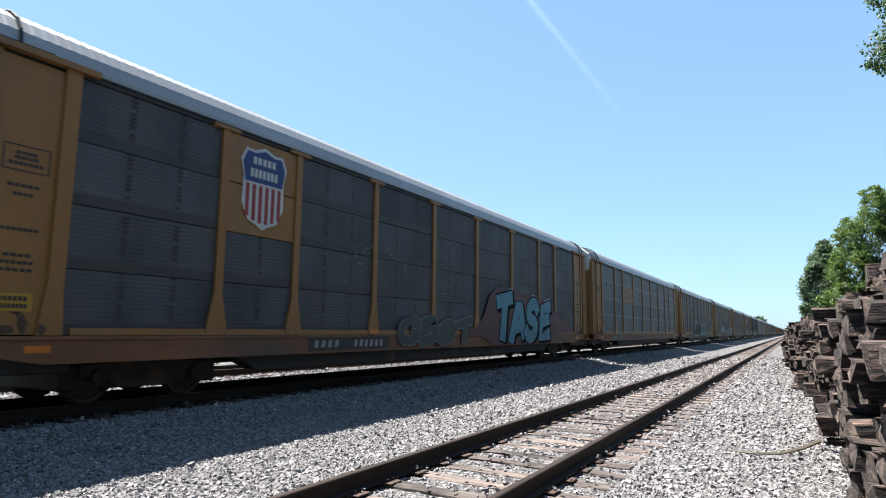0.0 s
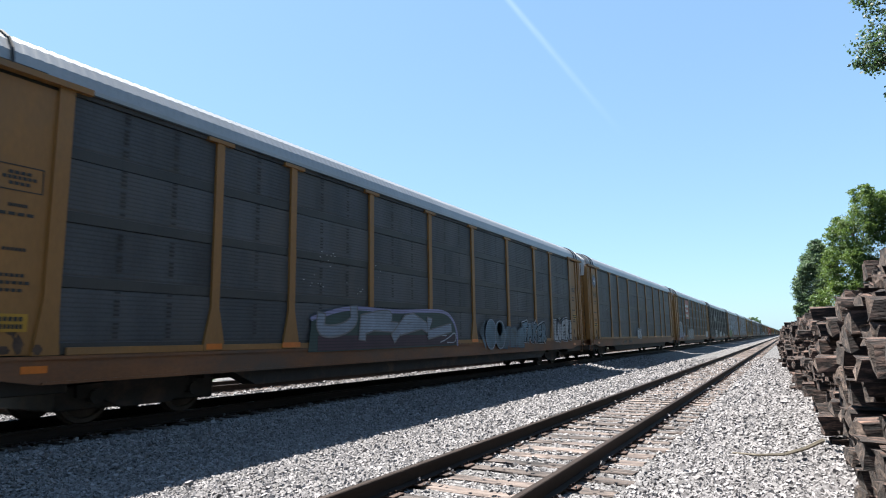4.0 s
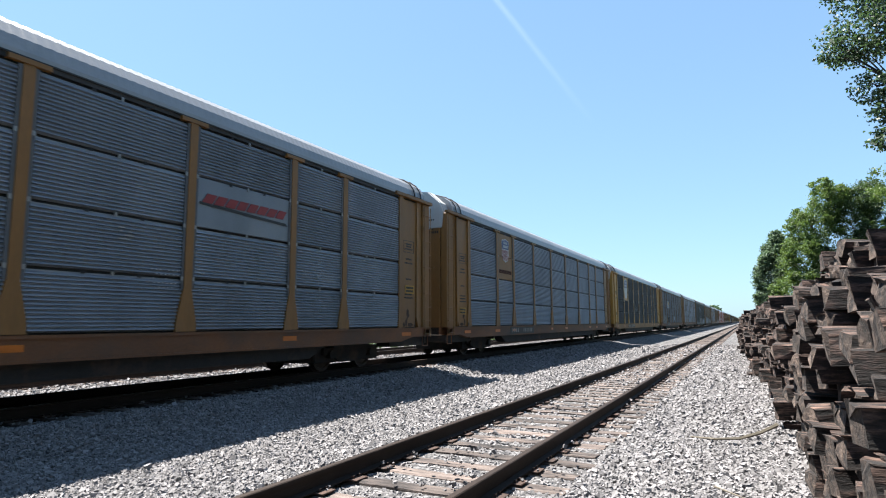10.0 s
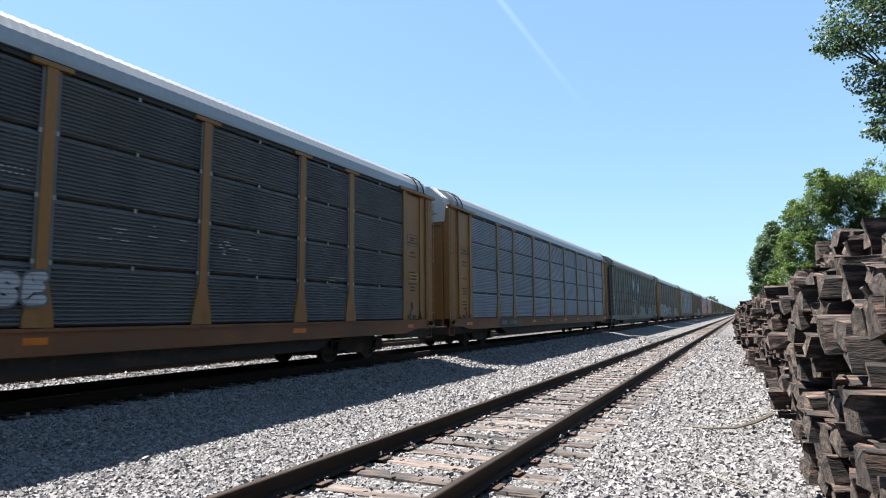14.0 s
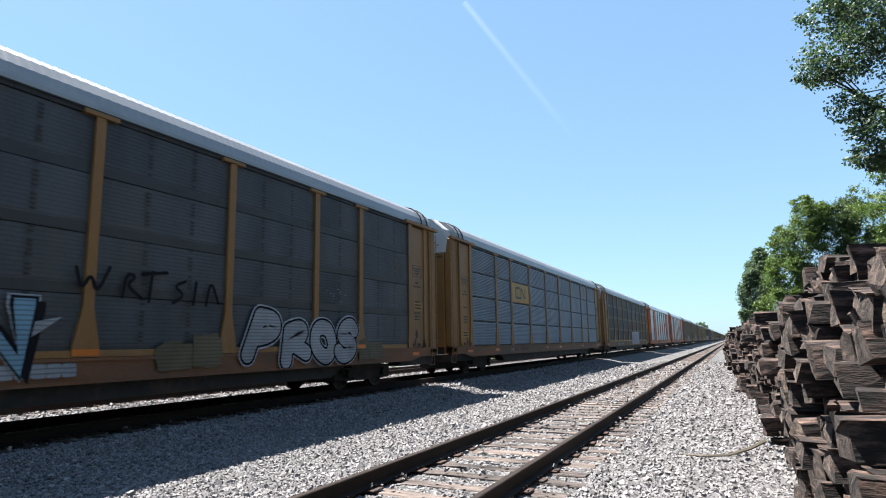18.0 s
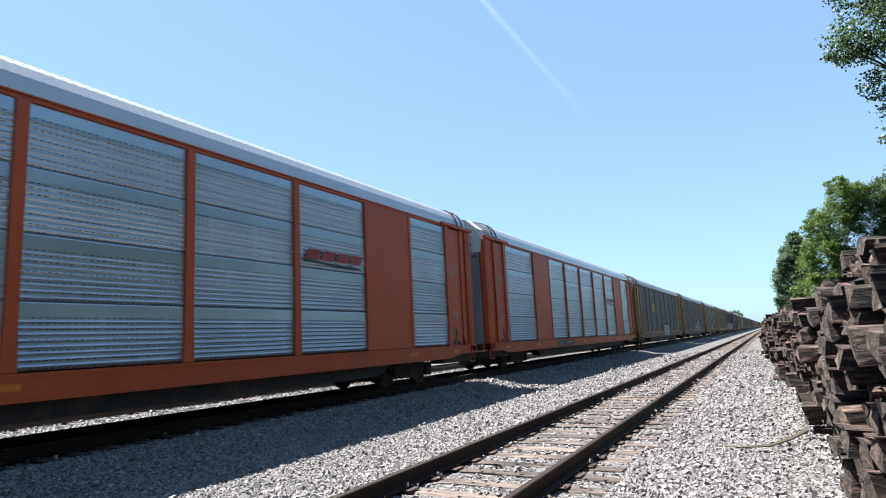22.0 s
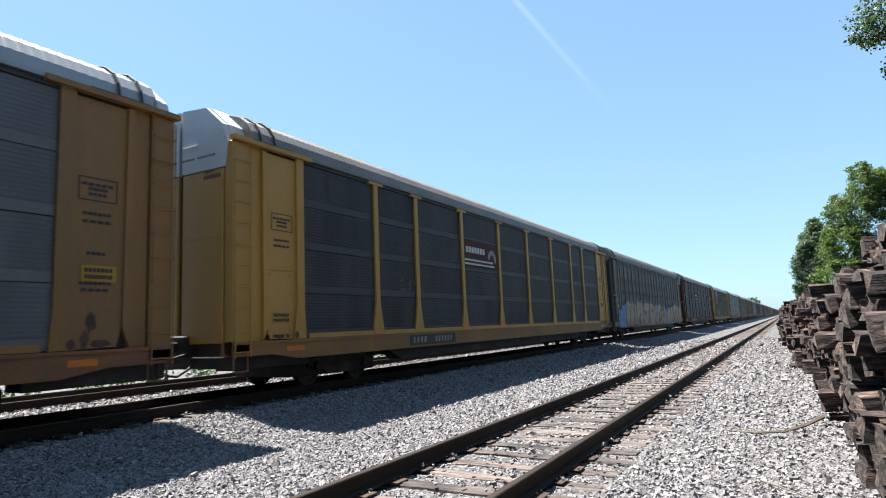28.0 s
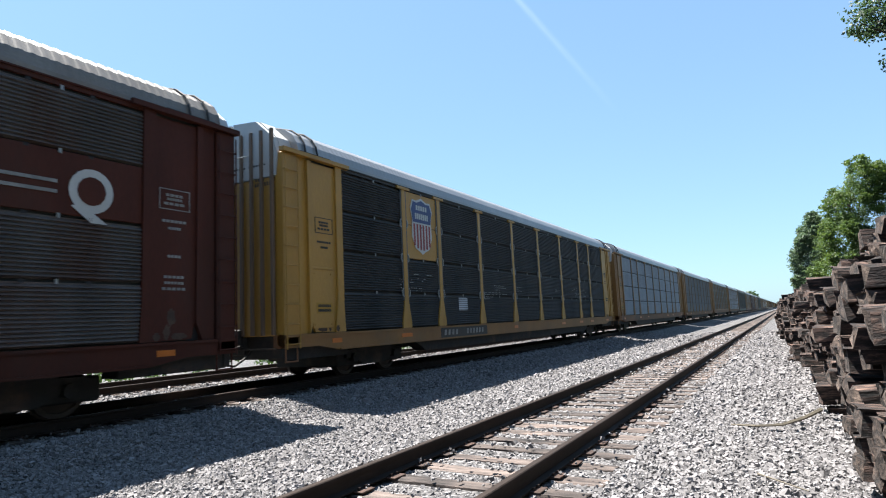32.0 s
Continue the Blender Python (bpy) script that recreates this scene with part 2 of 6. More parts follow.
    rail=mat("rusty_rail_steel", (0.01867, 0.01244, 0.009459), 0.75, 0.05, 0.3, 2.0, 0.15, 50, (0.035, 0.024, 0.02), 0.4, (1, .2, 1), spec=0.2),
    railtop=mat("worn_rail_head", (0.06843, 0.05599, 0.04666), 0.6, 0.3, 0.25, 2.0, 0.05, 50, (0.12, 0.07, 0.04), 0.4, (1, .1, 1), spec=0.3),
    plate=mat("rusty_tie_plate", (0.03226, 0.01613, 0.01032), 0.8, 0.1, 0.3, 6.0, 0.2, 60, island=0.3),
    stone=mat("pale_ballast_stone", (0.145, 0.137, 0.138), 0.85, 0, 0.14, 8.0, 0.3, 60, None, 0.3, island=0.45),
    strip_dark=mat("bare_sheet_strip", (0.03604, 0.03604, 0.03662), 0.55, 0.3, 0.25, 1.0, 0.05, 60, (0.035, 0.034, 0.033), 0.5, (1, 1, .25)),
    strip_mid=mat("bare_galvanised_strip", (0.1016, 0.1057, 0.1118), 0.5, 0.35, 0.2, 1.0, 0.05, 60, (0.06, 0.06, 0.06), 0.45, (1, 1, .3)),
    brownish=mat("faded_brown_end_paint", (0.11, 0.07, 0.045), 0.6, 0, 0.2, 1.0),
    stain=mat("rusty_soot_stain", (0.05, 0.03, 0.02), 0.85, 0, 0.35, 5.0),
    dry=mat("dry_twig", (0.09792, 0.08278, 0.06098), 0.85, 0, 0.2, 8.0),
    bark=mat("grey_brown_bark", (0.0576, 0.04608, 0.03456), 0.9, 0, 0.3, 6.0, 0.6, 20),
)


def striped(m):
    """Sprayed paint on corrugated sheet: thin lines along the ribs, part unpainted, part rib shade in the colour."""
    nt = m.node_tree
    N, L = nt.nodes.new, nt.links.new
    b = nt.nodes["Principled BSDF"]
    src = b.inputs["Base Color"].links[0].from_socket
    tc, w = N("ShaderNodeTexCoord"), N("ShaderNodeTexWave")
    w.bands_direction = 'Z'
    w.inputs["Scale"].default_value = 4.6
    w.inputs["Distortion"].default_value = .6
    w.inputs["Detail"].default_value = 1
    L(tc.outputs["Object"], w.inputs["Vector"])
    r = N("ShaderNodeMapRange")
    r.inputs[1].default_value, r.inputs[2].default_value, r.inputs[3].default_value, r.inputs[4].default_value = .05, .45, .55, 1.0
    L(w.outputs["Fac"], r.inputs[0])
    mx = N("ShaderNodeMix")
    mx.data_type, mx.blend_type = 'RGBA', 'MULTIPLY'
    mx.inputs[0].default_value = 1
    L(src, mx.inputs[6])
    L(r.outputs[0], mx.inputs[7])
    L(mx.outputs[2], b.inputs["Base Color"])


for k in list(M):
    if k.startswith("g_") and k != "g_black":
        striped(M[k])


def faded(m, low, z):
    """Two sprayed colours that run into one another at height z of the car's side."""
    nt = m.node_tree
    N, L = nt.nodes.new, nt.links.new
    b = nt.nodes["Principled BSDF"]
    src = b.inputs["Base Color"].links[0].from_socket
    sx, r, mx = N("ShaderNodeSeparateXYZ"), N("ShaderNodeMapRange"), N("ShaderNodeMix")
    L(N("ShaderNodeTexCoord").outputs["Object"], sx.inputs[0])
    r.inputs[1].default_value, r.inputs[2].default_value = z - .25, z + .15
    L(sx.outputs["Z"], r.inputs[0])
    mx.data_type, mx.blend_type = 'RGBA', 'MIX'
    mx.inputs[6].default_value = (*low, 1)
    L(r.outputs[0], mx.inputs[0])
    L(src, mx.inputs[7])
    L(mx.outputs[2], b.inputs["Base Color"])


faded(M["g_tan"], (0.22, 0.115, 0.052), 1.05)
faded(M["g_sea"], (0.030, 0.165, 0.215), 1.15)
faded(M["g_green"], (0.060, 0.130, 0.055), .85)


def timber_mat(name, light, dark, along, across, lo_=.40):
    """Weathered timber, grain along x: checks and splits in dark lines, grey-brown faces."""
    m = bpy.data.materials.new(name)
    m.use_nodes = True
    nt = m.node_tree
    N, L = nt.nodes.new, nt.links.new
    b = nt.nodes["Principled BSDF"]
    tc, oi = N("ShaderNodeTexCoord"), N("ShaderNodeObjectInfo")
    geo = N("ShaderNodeNewGeometry")
    sm = N("ShaderNodeMath")
    L(oi.outputs["Random"], sm.inputs[0])
    L(geo.outputs["Random Per Island"], sm.inputs[1])
    cmb = N("ShaderNodeCombineXYZ")
    k = N("ShaderNodeMath")
    k.operation = 'MULTIPLY'
    k.inputs[1].default_value = 31.0
    L(sm.outputs[0], k.inputs[0])
    for i in range(3):
        L(k.outputs[0], cmb.inputs[i])
    ad = N("ShaderNodeVectorMath")
    L(tc.outputs["Object"], ad.inputs[0])
    L(cmb.outputs[0], ad.inputs[1])
    mp = N("ShaderNodeMapping")
    mp.inputs["Scale"].default_value = (along, across, across)
    L(ad.outputs[0], mp.inputs[0])
    n = N("ShaderNodeTexNoise")
    n.inputs["Scale"].default_value, n.inputs["Detail"].default_value, n.inputs["Roughness"].default_value = 1.0, 6, 0.65
    L(mp.outputs[0], n.inputs["Vector"])
    n2 = N("ShaderNodeTexNoise")
    n2.inputs["Scale"].default_value, n2.inputs["Detail"].default_value = 2.2, 5
    L(ad.outputs[0], n2.inputs["Vector"])
    cr = N("ShaderNodeValToRGB")
    e = cr.color_ramp.elements
    e[0].position, e[0].color = lo_, (*[c * .25 for c in dark], 1)
    e[1].position, e[1].color = lo_ + .28, (*light, 1)
    mid = e.new(lo_ + .07)
    mid.color = (*dark, 1)
    mid = e.new(lo_ + .16)
    mid.color = (*[(p + q * .9) / 2 for p, q in zip(dark, light)], 1)
    L(n.outputs["Fac"], cr.inputs[0])
    r = N("ShaderNodeMapRange")
    r.inputs[1].default_value, r.inputs[2].default_value, r.inputs[3].default_value, r.inputs[4].default_value = .3, .7, .55, 1.35
    L(n2.outputs["Fac"], r.inputs[0])
    r3 = N("ShaderNodeMapRange")
    r3.inputs[2].default_value = 2.0
    r3.inputs[3].default_value, r3.inputs[4].default_value = .3, 1.5
    L(sm.outputs[0], r3.inputs[0])
    mu = N("ShaderNodeMath")
    mu.operation = 'MULTIPLY'
    L(r.outputs[0], mu.inputs[0])
    L(r3.outputs[0], mu.inputs[1])
    mx = N("ShaderNodeMix")
    mx.data_type, mx.blend_type = 'RGBA', 'MULTIPLY'
    mx.inputs[0].default_value = 1
    L(cr.outputs[0], mx.inputs[6])
    L(mu.outputs[0], mx.inputs[7])
    L(mx.outputs[2], b.inputs["Base Color"])
    b.inputs["Roughness"].default_value = .9
    bp = N("ShaderNodeBump")
    bp.inputs["Strength"].default_value, bp.inputs["Distance"].default_value = 1.0, .03
    L(n.outputs["Fac"], bp.inputs["Height"])
    L(bp.outputs[0], b.inputs["Normal"])
    return m


M["oldtie"] = timber_mat("old_creosoted_timber", (.180, .110, .085), (.023, .0132, .0103), 4.0, 19, .43)
M["oldend"] = timber_mat("old_timber_end_grain", (.105, .074, .057), (.026, .017, .013), 14, 14)
M["tie"] = timber_mat("weathered_track_tie", (.150, .116, .100), (.052, .039, .034), 1.6, 9, .36)


def leaf_mat(name, col, trans):
    m = mat(name, col, 0.55, 0, 0.25, 0.7, 0, 30, None, 0.3, island=0.35)
    nt = m.node_tree
    b = nt.nodes["Principled BSDF"]
    t = nt.nodes.new("ShaderNodeBsdfTranslucent")
    t.inputs[0].default_value = (*trans, 1)
    a = nt.nodes.new("ShaderNodeMixShader")
    a.inputs[0].default_value = 0.35
    nt.links.new(b.outputs[0], a.inputs[1])
    nt.links.new(t.outputs[0], a.inputs[2])
    nt.links.new(a.outputs[0], nt.nodes["Material Output"].inputs[0])
    return m


M["leaf"] = leaf_mat("green_leaves", (0.030, 0.057, 0.017), (0.06, 0.108, 0.019))
M["leaf_dark"] = leaf_mat("dark_green_leaves", (0.040, 0.068, 0.038), (0.062, 0.112, 0.038))
M["leaf_blue"] = leaf_mat("blue_green_leaves", (0.075, 0.120, 0.070), (0.12, 0.19, 0.08))
M["leaf_light"] = leaf_mat("fresh_green_leaves", (0.058, 0.104, 0.022), (0.12, 0.185, 0.03))


def ground_mat():
    """Crushed stone ballast: cells of pale stones, the shade of the gaps darkened into the colour."""
    m = bpy.data.materials.new("ballast_bed")
    m.use_nodes = True
    nt = m.node_tree
    N, L = nt.nodes.new, nt.links.new
    b = nt.nodes["Principled BSDF"]
    tc = N("ShaderNodeTexCoord")
    v = N("ShaderNodeTexVoronoi")
    v.inputs["Scale"].default_value = 19
    L(tc.outputs["Object"], v.inputs["Vector"])
    cr = N("ShaderNodeValToRGB")
    cr.color_ramp.elements[0].color = (0.030, 0.028, 0.028, 1)
    cr.color_ramp.elements[1].color = (0.215, 0.205, 0.204, 1)
    sep = N("ShaderNodeSeparateColor")
    L(v.outputs["Color"], sep.inputs[0])
    L(sep.outputs[0], cr.inputs[0])
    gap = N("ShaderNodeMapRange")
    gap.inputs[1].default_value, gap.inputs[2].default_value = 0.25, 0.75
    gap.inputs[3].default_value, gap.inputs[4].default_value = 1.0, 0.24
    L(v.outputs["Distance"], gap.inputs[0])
    n = N("ShaderNodeTexNoise")
    n.inputs["Scale"].default_value = 0.5
    n.inputs["Detail"].default_value = 6
    L(tc.outputs["Object"], n.inputs["Vector"])
    r = N("ShaderNodeMapRange")
    r.inputs[1].default_value, r.inputs[2].default_value = 0.3, 0.7
    r.inputs[3].default_value, r.inputs[4].default_value = 0.88, 1.1
    L(n.outputs["Fac"], r.inputs[0])
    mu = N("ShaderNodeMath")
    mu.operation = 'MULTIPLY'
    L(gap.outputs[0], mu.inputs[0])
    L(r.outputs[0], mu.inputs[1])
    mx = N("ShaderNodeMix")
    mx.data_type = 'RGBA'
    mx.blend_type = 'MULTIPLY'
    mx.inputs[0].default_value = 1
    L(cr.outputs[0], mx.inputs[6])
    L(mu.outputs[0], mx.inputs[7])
    # beyond the yard: dry grass
    sx = N("ShaderNodeSeparateXYZ")
    L(tc.outputs["Object"], sx.inputs[0])
    g = N("ShaderNodeMapRange")
    g.inputs[1].default_value, g.inputs[2].default_value = 5.0, 7.0
    L(sx.outputs["X"], g.inputs[0])
    g2 = N("ShaderNodeMapRange")
    g2.inputs[1].default_value, g2.inputs[2].default_value = -60.0, -66.0
    L(sx.outputs["X"], g2.inputs[0])
    gm = N("ShaderNodeMath")
    gm.operation = 'MAXIMUM'
    L(g.outputs[0], gm.inputs[0])
    L(g2.outputs[0], gm.inputs[1])
    m2 = N("ShaderNodeMix")
    m2.data_type = 'RGBA'
    L(gm.outputs[0], m2.inputs[0])
    L(mx.outputs[2], m2.inputs[6])
    m2.inputs[7].default_value = (0.07, 0.08, 0.032, 1)
    L(m2.outputs[2], b.inputs["Base Color"])
    b.inputs["Roughness"].default_value = 0.9
    bp = N("ShaderNodeBump")
    bp.invert = True
    bp.inputs["Strength"].default_value = 0.9
    bp.inputs["Distance"].default_value = 0.03
    L(v.outputs["Distance"], bp.inputs["Height"])
    L(bp.outputs[0], b.inputs["Normal"])
    return m


M["ground"] = ground_mat()

# ---- mesh helpers ----
MESHES = {}


def pydata(name, verts, faces, material, smooth=False):
    me = bpy.data.meshes.new(name)
    me.from_pydata([tuple(v) for v in verts], [], faces)
    me.materials.append(material)
    if smooth:
        me.polygons.foreach_set("use_smooth", [True] * len(me.polygons))
    me.update()
    return me


def child(name, me, parent, loc=(0, 0, 0), label="", rot=None):
    ob = new(name, me)
    ob.parent = parent
    ob.location = loc
    if rot:
        ob.rotation_euler = rot
    return tagged(ob, label) if label else ob


def bm_mesh(name, bm, material, smooth=False):
    me = bpy.data.meshes.new(name)
    bm.to_mesh(me)
    bm.free()
    me.materials.append(material)
    if smooth:
        me.polygons.foreach_set("use_smooth", [True] * len(me.polygons))
    return me


def part(name, bm, material, parent, label="", smooth=False):
    return child(name, bm_mesh(name, bm, material, smooth), parent, label=label)


def box(bm, x0, x1, y0, y1, z0, z1, bevel=0.0):
    v = [bm.verts.new(p) for p in ((x0, y0, z0), (x1, y0, z0), (x1, y1, z0), (x0, y1, z0), (x0, y0, z1), (x1, y0, z1), (x1, y1, z1), (x0, y1, z1))]
    fs = [bm.faces.new([v[i] for i in f]) for f in ((3, 2, 1, 0), (4, 5, 6, 7), (0, 1, 5, 4), (1, 2, 6, 5), (2, 3, 7, 6), (3, 0, 4, 7))]
    if bevel:
        es = list({e for f in fs for e in f.edges})
        bmesh.ops.bevel(bm, geom=es, offset=bevel, segments=1, affect='EDGES')


def prism(bm, poly, x0, x1, axis='x'):
    """Extrude a polygon (list of (a, b)) along an axis from x0 to x1."""
    mk = {'x': lambda a, b, c: (c, a, b), 'y': lambda a, b, c: (a, c, b), 'z': lambda a, b, c: (a, b, c)}[axis]
    lo = [bm.verts.new(mk(a, b, x0)) for a, b in poly]
    hi = [bm.verts.new(mk(a, b, x1)) for a, b in poly]
    n = len(poly)
    bm.faces.new(lo[::-1])
    bm.faces.new(hi)
    for i in range(n):
        j = (i + 1) % n
        bm.faces.new((lo[i], lo[j], hi[j], hi[i]))
    bmesh.ops.recalc_face_normals(bm, faces=bm.faces)


def tube(bm, a, b, r, n=6, r2=None):
    a, b = Vector(a), Vector(b)
    d = (b - a).normalized()
    s = d.orthogonal().normalized()
    u = d.cross(s)
    r2 = r if r2 is None else r2
    lo = [bm.verts.new(a + (s * math.cos(t) + u * math.sin(t)) * r) for t in [2 * math.pi * i / n for i in range(n)]]
    hi = [bm.verts.new(b + (s * math.cos(t) + u * math.sin(t)) * r2) for t in [2 * math.pi * i / n for i in range(n)]]
    for i in range(n):
        j = (i + 1) % n
        bm.faces.new((lo[i], lo[j], hi[j], hi[i]))
    bm.faces.new(lo[::-1])
    bm.faces.new(hi)


# ---- ground ----
XS, XC = XR + 0.035 - 0.7525, XM + 0.035 - 0.7525   # centre lines of the siding and of the main track
TIE_S, TIE_C = -0.185, ZM - 0.185                    # tops of their ties
XF = XC - 4.5                                        # the second main track, beyond the train
PROFILE = [(XC - 60, -0.6), (XC - 11, -0.35), (XC - 7.2, -0.20), (XC - 6.4, TIE_C - 0.04), (XC - 1.3, TIE_C - 0.035), (XC - 1.2, TIE_C - 0.07), (XC + 1.2, TIE_C - 0.07),
           (XC + 1.42, TIE_C - 0.03), (XC + 1.75, TIE_C - 0.06), (XC + 2.75, -0.30), (XC + 4.2, -0.33), (XS - 1.8, -0.27), (XS - 1.35, TIE_S - 0.035), (XS + 1.3, TIE_S - 0.035),
           (XS + 1.7, -0.235), (XS + 2.6, -0.25), (4, -0.27), (40, -0.35)]
PX, PZ = [p[0] for p in PROFILE], [p[1] for p in PROFILE]


def ground_z(x, y):
    return float(np.interp(x, PX, PZ))


def build_ground():
    xs = sorted(set([-3000, -600, -150] + [round(v, 3) for v in np.arange(XC - 9, 4.1, 0.25)] + PX + [150, 600, 3000]))
    ys = [-300, -60, -15] + list(np.arange(0, 40, 0.8)) + [45, 55, 70, 100, 150, 250, 400, 700, 1200, 2500, 4200]
    V, F = [], []
    for y in ys:
        for x in xs:
            z = float(np.interp(x, PX, PZ))
            if -20 < x < 4 and y < 60:
                z += 0.018 * noise.noise((x * 1.3, y * 1.3, 3.0))
            V.append((x, y, z))
    n = len(xs)
    for j in range(len(ys) - 1):
        for i in range(n - 1):
            F.append((j * n + i, j * n + i + 1, (j + 1) * n + i + 1, (j + 1) * n + i))
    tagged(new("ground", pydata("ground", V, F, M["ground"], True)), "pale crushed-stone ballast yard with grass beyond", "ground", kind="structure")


build_ground()


# ---- tracks ----
def rail_profile(h=0.175):
    return [(-0.07, -h), (0.07, -h), (0.07, -h + 0.012), (0.012, -h + 0.03), (0.009, -0.045), (0.036, -0.036), (0.036, -0.008), (0.028, 0), (-0.028, 0),
            (-0.036, -0.008), (-0.036, -0.036), (-0.009, -0.045), (-0.012, -h + 0.03), (-0.07, -h + 0.012)]


def rail_mesh(y0, y1):
    P = rail_profile()
    ys = [y0] + list(np.arange(0, 60, 6.0)) + [80, 120, 200, 400, 800, y1]
    V = [(x, y, z) for y in ys for x, z in P]
    n = len(P)
    F = [(j * n + i, j * n + (i + 1) % n, (j + 1) * n + (i + 1) % n, (j + 1) * n + i) for j in range(len(ys) - 1) for i in range(n)]
    me = pydata("rail", V, F, M["rail"])
    me.materials.append(M["railtop"])
    for p in me.polygons:
        if p.normal.z > 0.7 and p.center.z > -0.01:
            p.material_index = 1
    return me


def tie_mesh(seed, L=2.59, w=0.225, h=0.18, material="tie", rough=0.008):
    """A worn squared timber: long axis x, top at z = 0."""
    rng = random.Random(seed)
    nx = 9
    prof = [(-.5, -1), (-.5, -.06), (-.43, 0), (-.12, 0), (.15, 0), (.43, 0), (.5, -.06), (.5, -.55), (.5, -1)]
    V, F = [], []
    n = len(prof)
    off = [rng.uniform(-1, 1) for _ in range(n)]
    for i in range(nx):
        x = -L / 2 + L * i / (nx - 1)
        for k, (a, b) in enumerate(prof):
            e = 1.6 if i in (0, nx - 1) else 1.0
            V.append((x + rng.uniform(-1, 1) * rough * (2.0 if i in (0, nx - 1) else 0.5), a * w + rng.uniform(-1, 1) * rough * e + off[k] * rough, b * h + rng.uniform(-1, .4) * rough * e))
    for i in range(nx - 1):
        for k in range(n):
            j = (k + 1) % n
            F.append((i * n + k, i * n + j, (i + 1) * n + j, (i + 1) * n + k))
    F.append(tuple(range(n))[::-1])
    F.append(tuple((nx - 1) * n + k for k in range(n)))
    me = pydata("tie", V, F, M[material])
    if material == "oldtie":
        me.materials.append(M["oldend"])
        for p in list(me.polygons)[-2:]:
            p.material_index = 1
    bm = bmesh.new()
    bm.from_mesh(me)
    bmesh.ops.recalc_face_normals(bm, faces=bm.faces)
    bm.to_mesh(me)
    bm.free()
    return me


TIES = [tie_mesh(s) for s in range(7)]


def joined(name, items, material):
    """One mesh from many placed copies: items are (mesh, matrix)."""
    V, F, base = [], [], 0
    cache = {}
    for me, m in items:
        if me.name not in cache:
            cache[me.name] = (np.array([v.co[:] for v in me.vertices]), [tuple(p.vertices) for p in me.polygons])
        co, fs = cache[me.name]
        mm = np.array(m)
        V.append(co @ mm[:3, :3].T + mm[:3, 3])
        F += [tuple(i + base for i in f) for f in fs]
        base += len(co)
    return pydata(name, np.concatenate(V), F, material)


def build_track(name, xc, ztop, seed, near, label):
    rng = random.Random(seed)
    root = tagged(new(name), label, "railway track", kind="structure")
    rm = rail_mesh(-80, 2600)
    for s in (-1, 1):
        child("rail", rm, root, (xc + s * 0.7535, 0, ztop))
    far, plates = [], []
    pb = bmesh.new()
    box(pb, -0.17, 0.17, -0.095, 0.095, 0, 0.018, 0.004)
    for sx, sy in ((-.09, -.05), (-.09, .05), (.09, -.05), (.09, .05)):
        box(pb, sx - .012, sx + .012, sy - .012, sy + .012, .018, .045)
    pm = bm_mesh("tie_plate", pb, M["plate"])
    y = -6.0
    while y < 330:
        yaw = rng.gauss(0, 0.8)
        m = pose(xc + rng.gauss(0, 0.03), y + rng.gauss(0, 0.02), ztop - 0.192 + rng.gauss(0, .004), rng.gauss(0, .6), 0, yaw)
        if y < near:
            ob = child("tie", rng.choice(TIES), root)
            ob.matrix_local = m
        else:
            far.append((rng.choice(TIES), m))
        if y < 70:
            for s in (-1, 1):
                plates.append((pm, pose(xc + s * 0.7535, y, ztop - 0.19, 0, 0, yaw)))
        y += 0.535
    tagged(child("far_ties", joined("far_ties", far, M["tie"]), root), kind="stuff")
    tagged(child("tie_plates", joined("tie_plates", plates, M["plate"]), root, label="rusty steel tie plates with spikes"), kind="stuff")


build_track("siding_track", XS, 0.0, 5, 55, "empty rusty siding with weathered wooden ties in pale ballast")
build_track("second_main_track", XF, ZM, 8, -20, "second main line track in sunlit ballast beyond the train")
build_track("main_track", XC, ZM, 6, 25, "main line track on raised ballast under the train")


